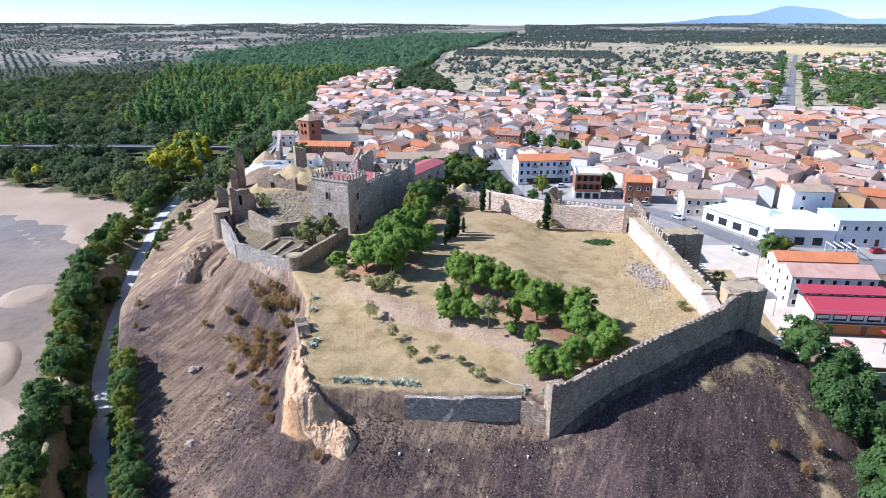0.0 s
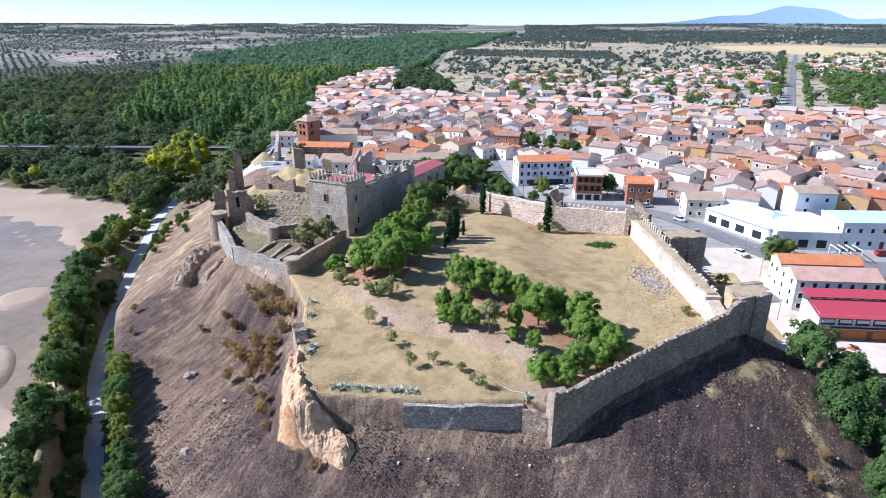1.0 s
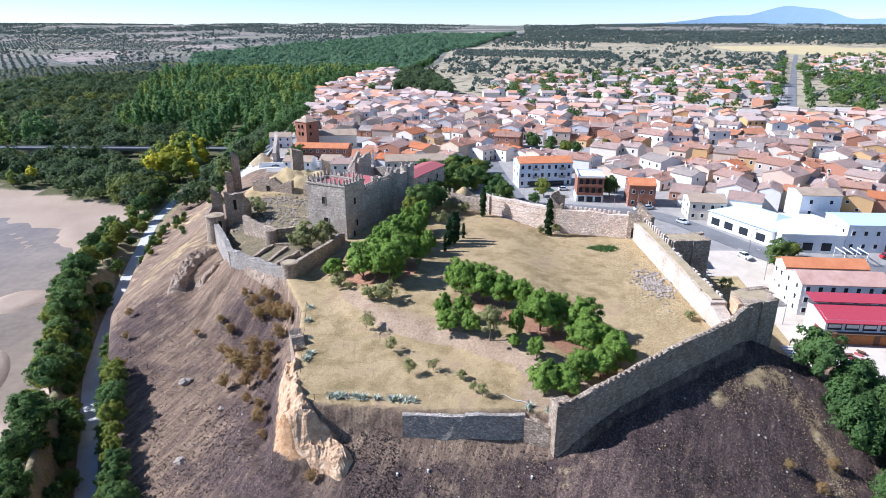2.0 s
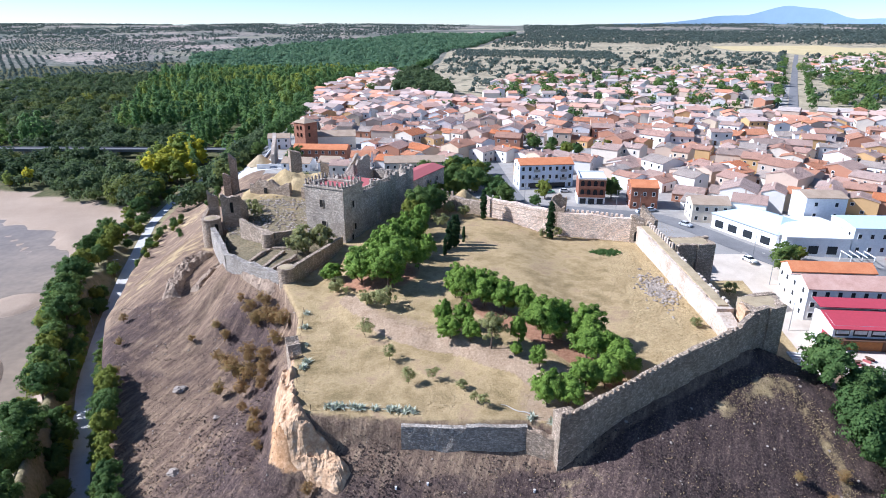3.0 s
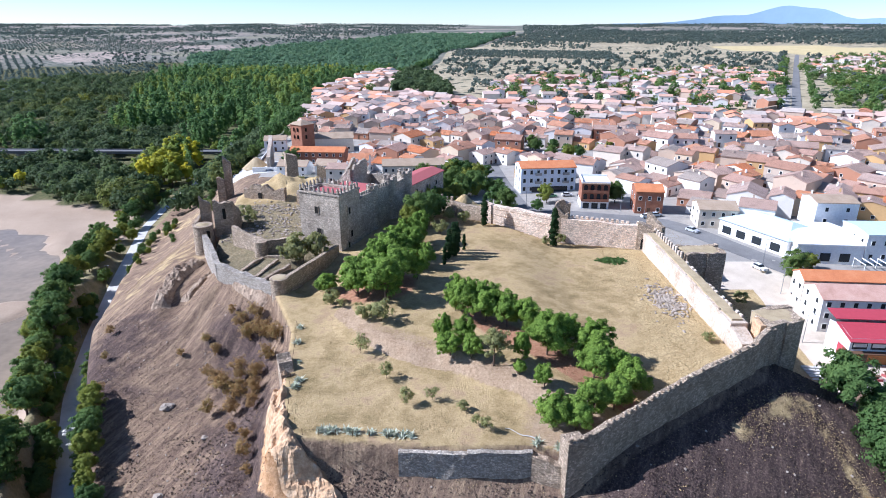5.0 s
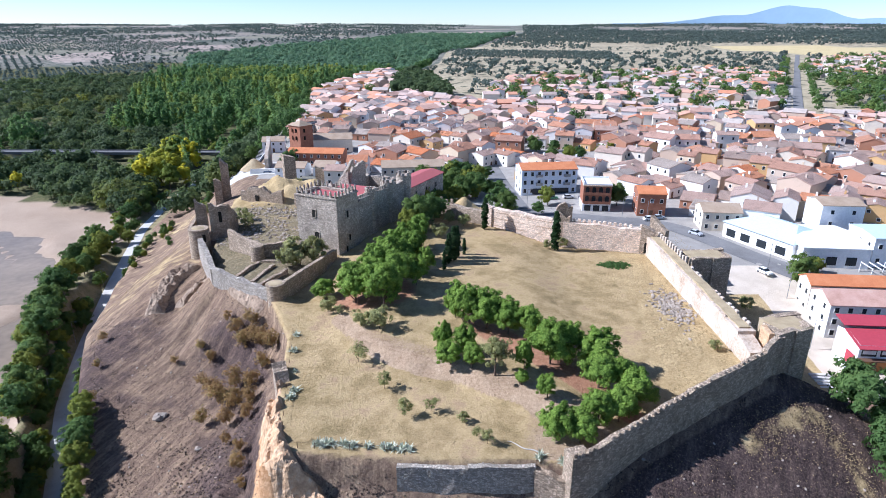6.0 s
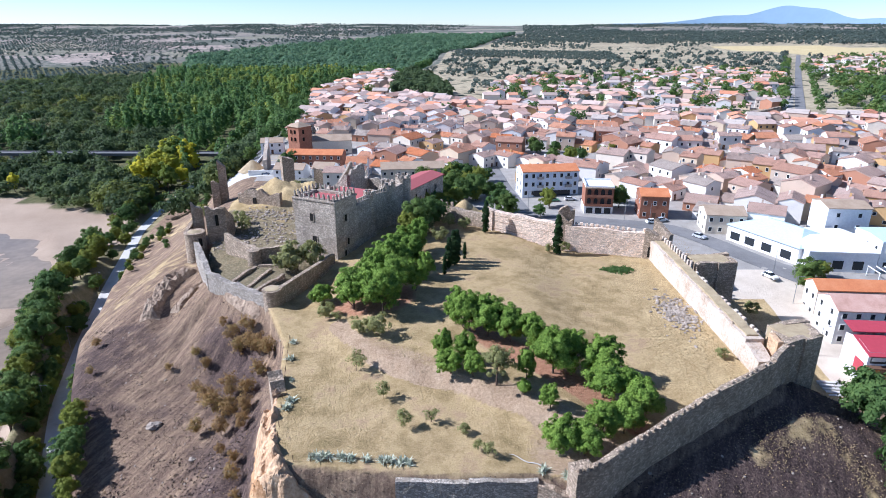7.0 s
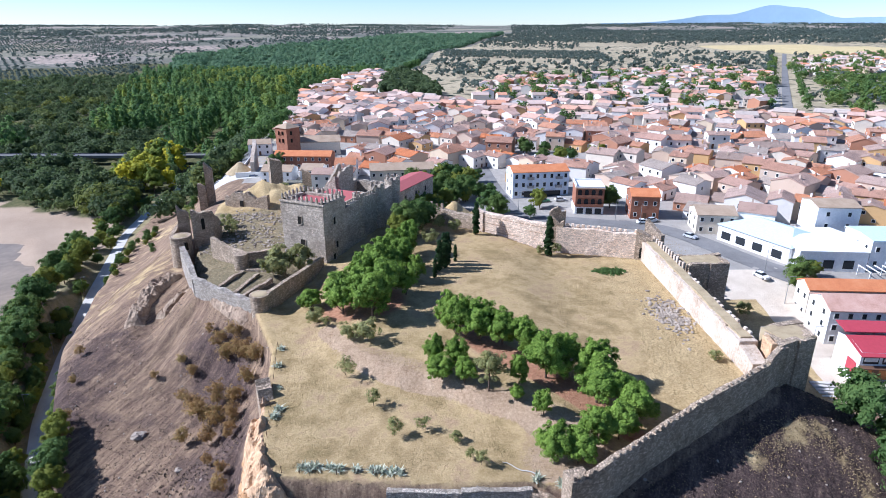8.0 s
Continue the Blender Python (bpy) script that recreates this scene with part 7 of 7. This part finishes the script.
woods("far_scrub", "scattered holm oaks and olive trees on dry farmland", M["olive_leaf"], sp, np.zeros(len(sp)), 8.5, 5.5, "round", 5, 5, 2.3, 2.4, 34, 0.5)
MOUND = [(-42, 552), (-47, 660), (-40, 770), (-26, 800), (-4, 640), (10, 526)]
sp = scatter(wr, 1400, (-60, 20), (520, 820)); sp = sp[inside(sp[:, 0], sp[:, 1], MOUND)][:330]
woods("mound_trees", "dark dense trees on a mound behind the town", M["willow"], sp, np.zeros(len(sp)), 9, 9, "round", 14, 14, 1.9, 1.2, 40, 0.4)

# gardens and street trees of the farther town
sp = scatter(wr, 3000, (-70, 820), (400, 1200))
out_t = inside(sp[:, 0], sp[:, 1], OUTER_TOWN) | inside(sp[:, 0], sp[:, 1], EAST_TOWN)
sp = sp[(out_t & (wr.rand(len(sp)) < 0.75)) | (inside(sp[:, 0], sp[:, 1], OLD_TOWN) & (wr.rand(len(sp)) < 0.10))]
side_a = np.array([(262 + 102 * k / 9 + sd, 470 + 188 * k / 9 - sd * 0.5) for k in range(10) for sd in (-11, 11)] + [(364 + 206 * k / 16 + sd, 658 + 376 * k / 16 - sd * 0.5) for k in range(17) for sd in (-12, -16, 11)])
gully = scatter(wr, 1500, (300, 560), (430, 700)); gully = gully[(gully[:, 0] > 0.55 * gully[:, 1] + 34) & (gully[:, 0] < 0.74 * gully[:, 1] + 40) & (vnoise(gully[:, 0], gully[:, 1], 50, 2) > -0.05)][:260]
sp = np.concatenate([sp, side_a, gully])
woods("garden_trees", "garden and street trees among far houses", M["leaf"], sp, np.clip(wr.normal(0, 0.06, len(sp)), 0, 0.3), 8, 7.5, "round", 14, 14, 1.6, 1.0, 36, 0.4)
sp = np.column_stack([wr.uniform(-140, 30, 1500), wr.uniform(335, 960, 1500)])
ed, es = line_distance(sp[:, 0], sp[:, 1], TOWN_EDGE); ed = ed * es
sp = sp[(ed < 4) & (ed > -24)][:320]
woods("edge_trees", "dark trees on the scarp below the town", M["leaf"], sp, np.zeros(len(sp)), 9, 8, "round", 16, 16, 1.7, 1.0, 37)

# ---- dry grass tufts on hill and yard ----
tp = np.column_stack([wr.uniform(-95, 72, 120000), wr.uniform(58, 205, 120000)])
tin = inside(tp[:, 0], tp[:, 1], PLATEAU)
td, _ = line_distance(tp[:, 0], tp[:, 1], PLATEAU + PLATEAU[:1])
rd_, _ = line_distance(tp[:, 0], tp[:, 1], RIVER_PATH)
M["tuft"] = mat("dry_grass_blades", ((0.18, 0.125, 0.06), (0.36, 0.262, 0.14), (0.55, 0.42, 0.25)), scale=0.06, fine=0.5, bump=0, island=0.5)
M["black_tuft"] = mat("charred_stems", ((0.02, 0.015, 0.013), (0.065, 0.049, 0.042), (0.16, 0.12, 0.095)), scale=0.06, fine=0.5, bump=0, island=0.5)
def tufts(name, spots, label, material, size, per, seed):
    rng = np.random.RandomState(seed)
    z = ground_at(spots[:, 0], spots[:, 1])
    c = np.column_stack([spots, z + size * 0.2])
    v, f = clumps(rng, c, size * rng.uniform(0.5, 1.2, len(c)), per, size * 0.75, 0.7, 0.0)
    L = Leaves(); L.add(v, f)
    tagged(new(name, L.mesh(name, material)), label, "grass", kind="stuff")
stub = np.column_stack([wr.uniform(-60, 62, 15000), wr.uniform(58, 106, 15000)])
stub_d, _ = line_distance(stub[:, 0], stub[:, 1], PLATEAU + PLATEAU[:1])
stub = stub[~inside(stub[:, 0], stub[:, 1], PLATEAU) & (stub_d > 1.2) & (np.hypot((stub[:, 0] + 24) * 1.3 + (stub[:, 1] - 91) * 0.5, stub[:, 1] - 91) > 13) & (vnoise(stub[:, 0], stub[:, 1], 7, 3) > 0.02)]
patch = np.column_stack([wr.uniform(-21, -6.5, 700), wr.uniform(77, 86.2, 700)])
patch_d, _ = line_distance(patch[:, 0], patch[:, 1], PLATEAU + PLATEAU[:1])
patch = patch[~inside(patch[:, 0], patch[:, 1], PLATEAU) & (patch_d > 0.5) & (patch[:, 0] > -17 + 0.5 * (86 - patch[:, 1]))]
tufts("burnt_brush", np.concatenate([stub[::2], patch]), "blackened low brush on the burnt slope", M["black_tuft"], 0.20, 7, 64)
tufts("straw_clumps", stub[1::4], "pale dry clumps left between burnt brush", M["tuft"], 0.16, 5, 65)
near_ok = ~tin & (td < 80) & (rd_ > 9)
burn = near_ok & (wr.rand(len(tp)) < 0.55) & (tp[:, 1] < 150)
tufts("charred_scrub", tp[burn], "charred stubble and stems on the burnt slope", M["black_tuft"], 0.17, 3, 61)
tufts("dry_tufts", tp[near_ok & ~burn & (wr.rand(len(tp)) < 0.4)], "dry straw tufts on the hillside", M["tuft"], 0.14, 3, 62)
tufts("yard_grass", tp[tin & (tp[:, 1] < 178)][:22000], "short dry grass in the castle yard", M["tuft"], 0.12, 3, 63)

M["straw_tuft"] = mat("pale_straw", ((0.20, 0.145, 0.07), (0.38, 0.285, 0.145), (0.54, 0.42, 0.23)), scale=0.1, fine=0.8, bump=0, island=0.5)
strip_s = np.column_stack([wr.uniform(35, 50.5, 5200), wr.uniform(100, 156, 5200)])
strip_s = strip_s[(strip_s[:, 0] > 37 + 0.1 * (strip_s[:, 1] - 100) * 0.5 + 5 * vnoise(strip_s[:, 0], strip_s[:, 1], 8, 2)) & inside(strip_s[:, 0], strip_s[:, 1], PLATEAU)]
tufts("tall_straw", strip_s, "tall pale dry grass along the wall foot", M["straw_tuft"], 0.12, 4, 66)
ridge_s = np.array(RIDGE_STRAW, float)
ridge_s = np.concatenate([ridge_s[k] + wr.rand(380, 1) * (ridge_s[k + 1] - ridge_s[k]) + wr.normal(0, 1.5, (380, 2)) for k in range(5)])
ridge_s = ridge_s[~inside(ridge_s[:, 0], ridge_s[:, 1], PLATEAU)]
tufts("ridge_straw", ridge_s, "dry grass along the shoulder below the tower", M["straw_tuft"], 0.13, 5, 67)

reed = np.column_stack([wr.normal(41, 1.5, 260), wr.normal(150.5, 0.8, 260)])
tufts("green_reeds", reed, "patch of fresh green reeds in the dry yard", M["leaf"], 0.5, 8, 68)

# ---- mountains far behind the plain ----
mx = np.linspace(1250, 3400, 140)
def ridge_h(x):
    return 8 + 98 * np.exp(-((x - 2300) / 190) ** 2) + 40 * np.exp(-((x - 2500) / 100) ** 2) + 40 * np.exp(-((x - 1960) / 190) ** 2) + 24 * np.exp(-((x - 2820) / 200) ** 2) + 9 * vnoise(x, x * 0, 160)
mv, mf = [], []
for i, x in enumerate(mx):
    y = math.sqrt(max(4930**2 - x * x, 100)) * 0.995
    mv += [(x, y, -40), (x, y, 56 + float(ridge_h(x)) * smooth(1250, 1700, x))]
    if i:
        mf.append((2 * i - 2, 2 * i, 2 * i + 1, 2 * i - 1))
# distance haze is painted into the ridge's flat blue colour
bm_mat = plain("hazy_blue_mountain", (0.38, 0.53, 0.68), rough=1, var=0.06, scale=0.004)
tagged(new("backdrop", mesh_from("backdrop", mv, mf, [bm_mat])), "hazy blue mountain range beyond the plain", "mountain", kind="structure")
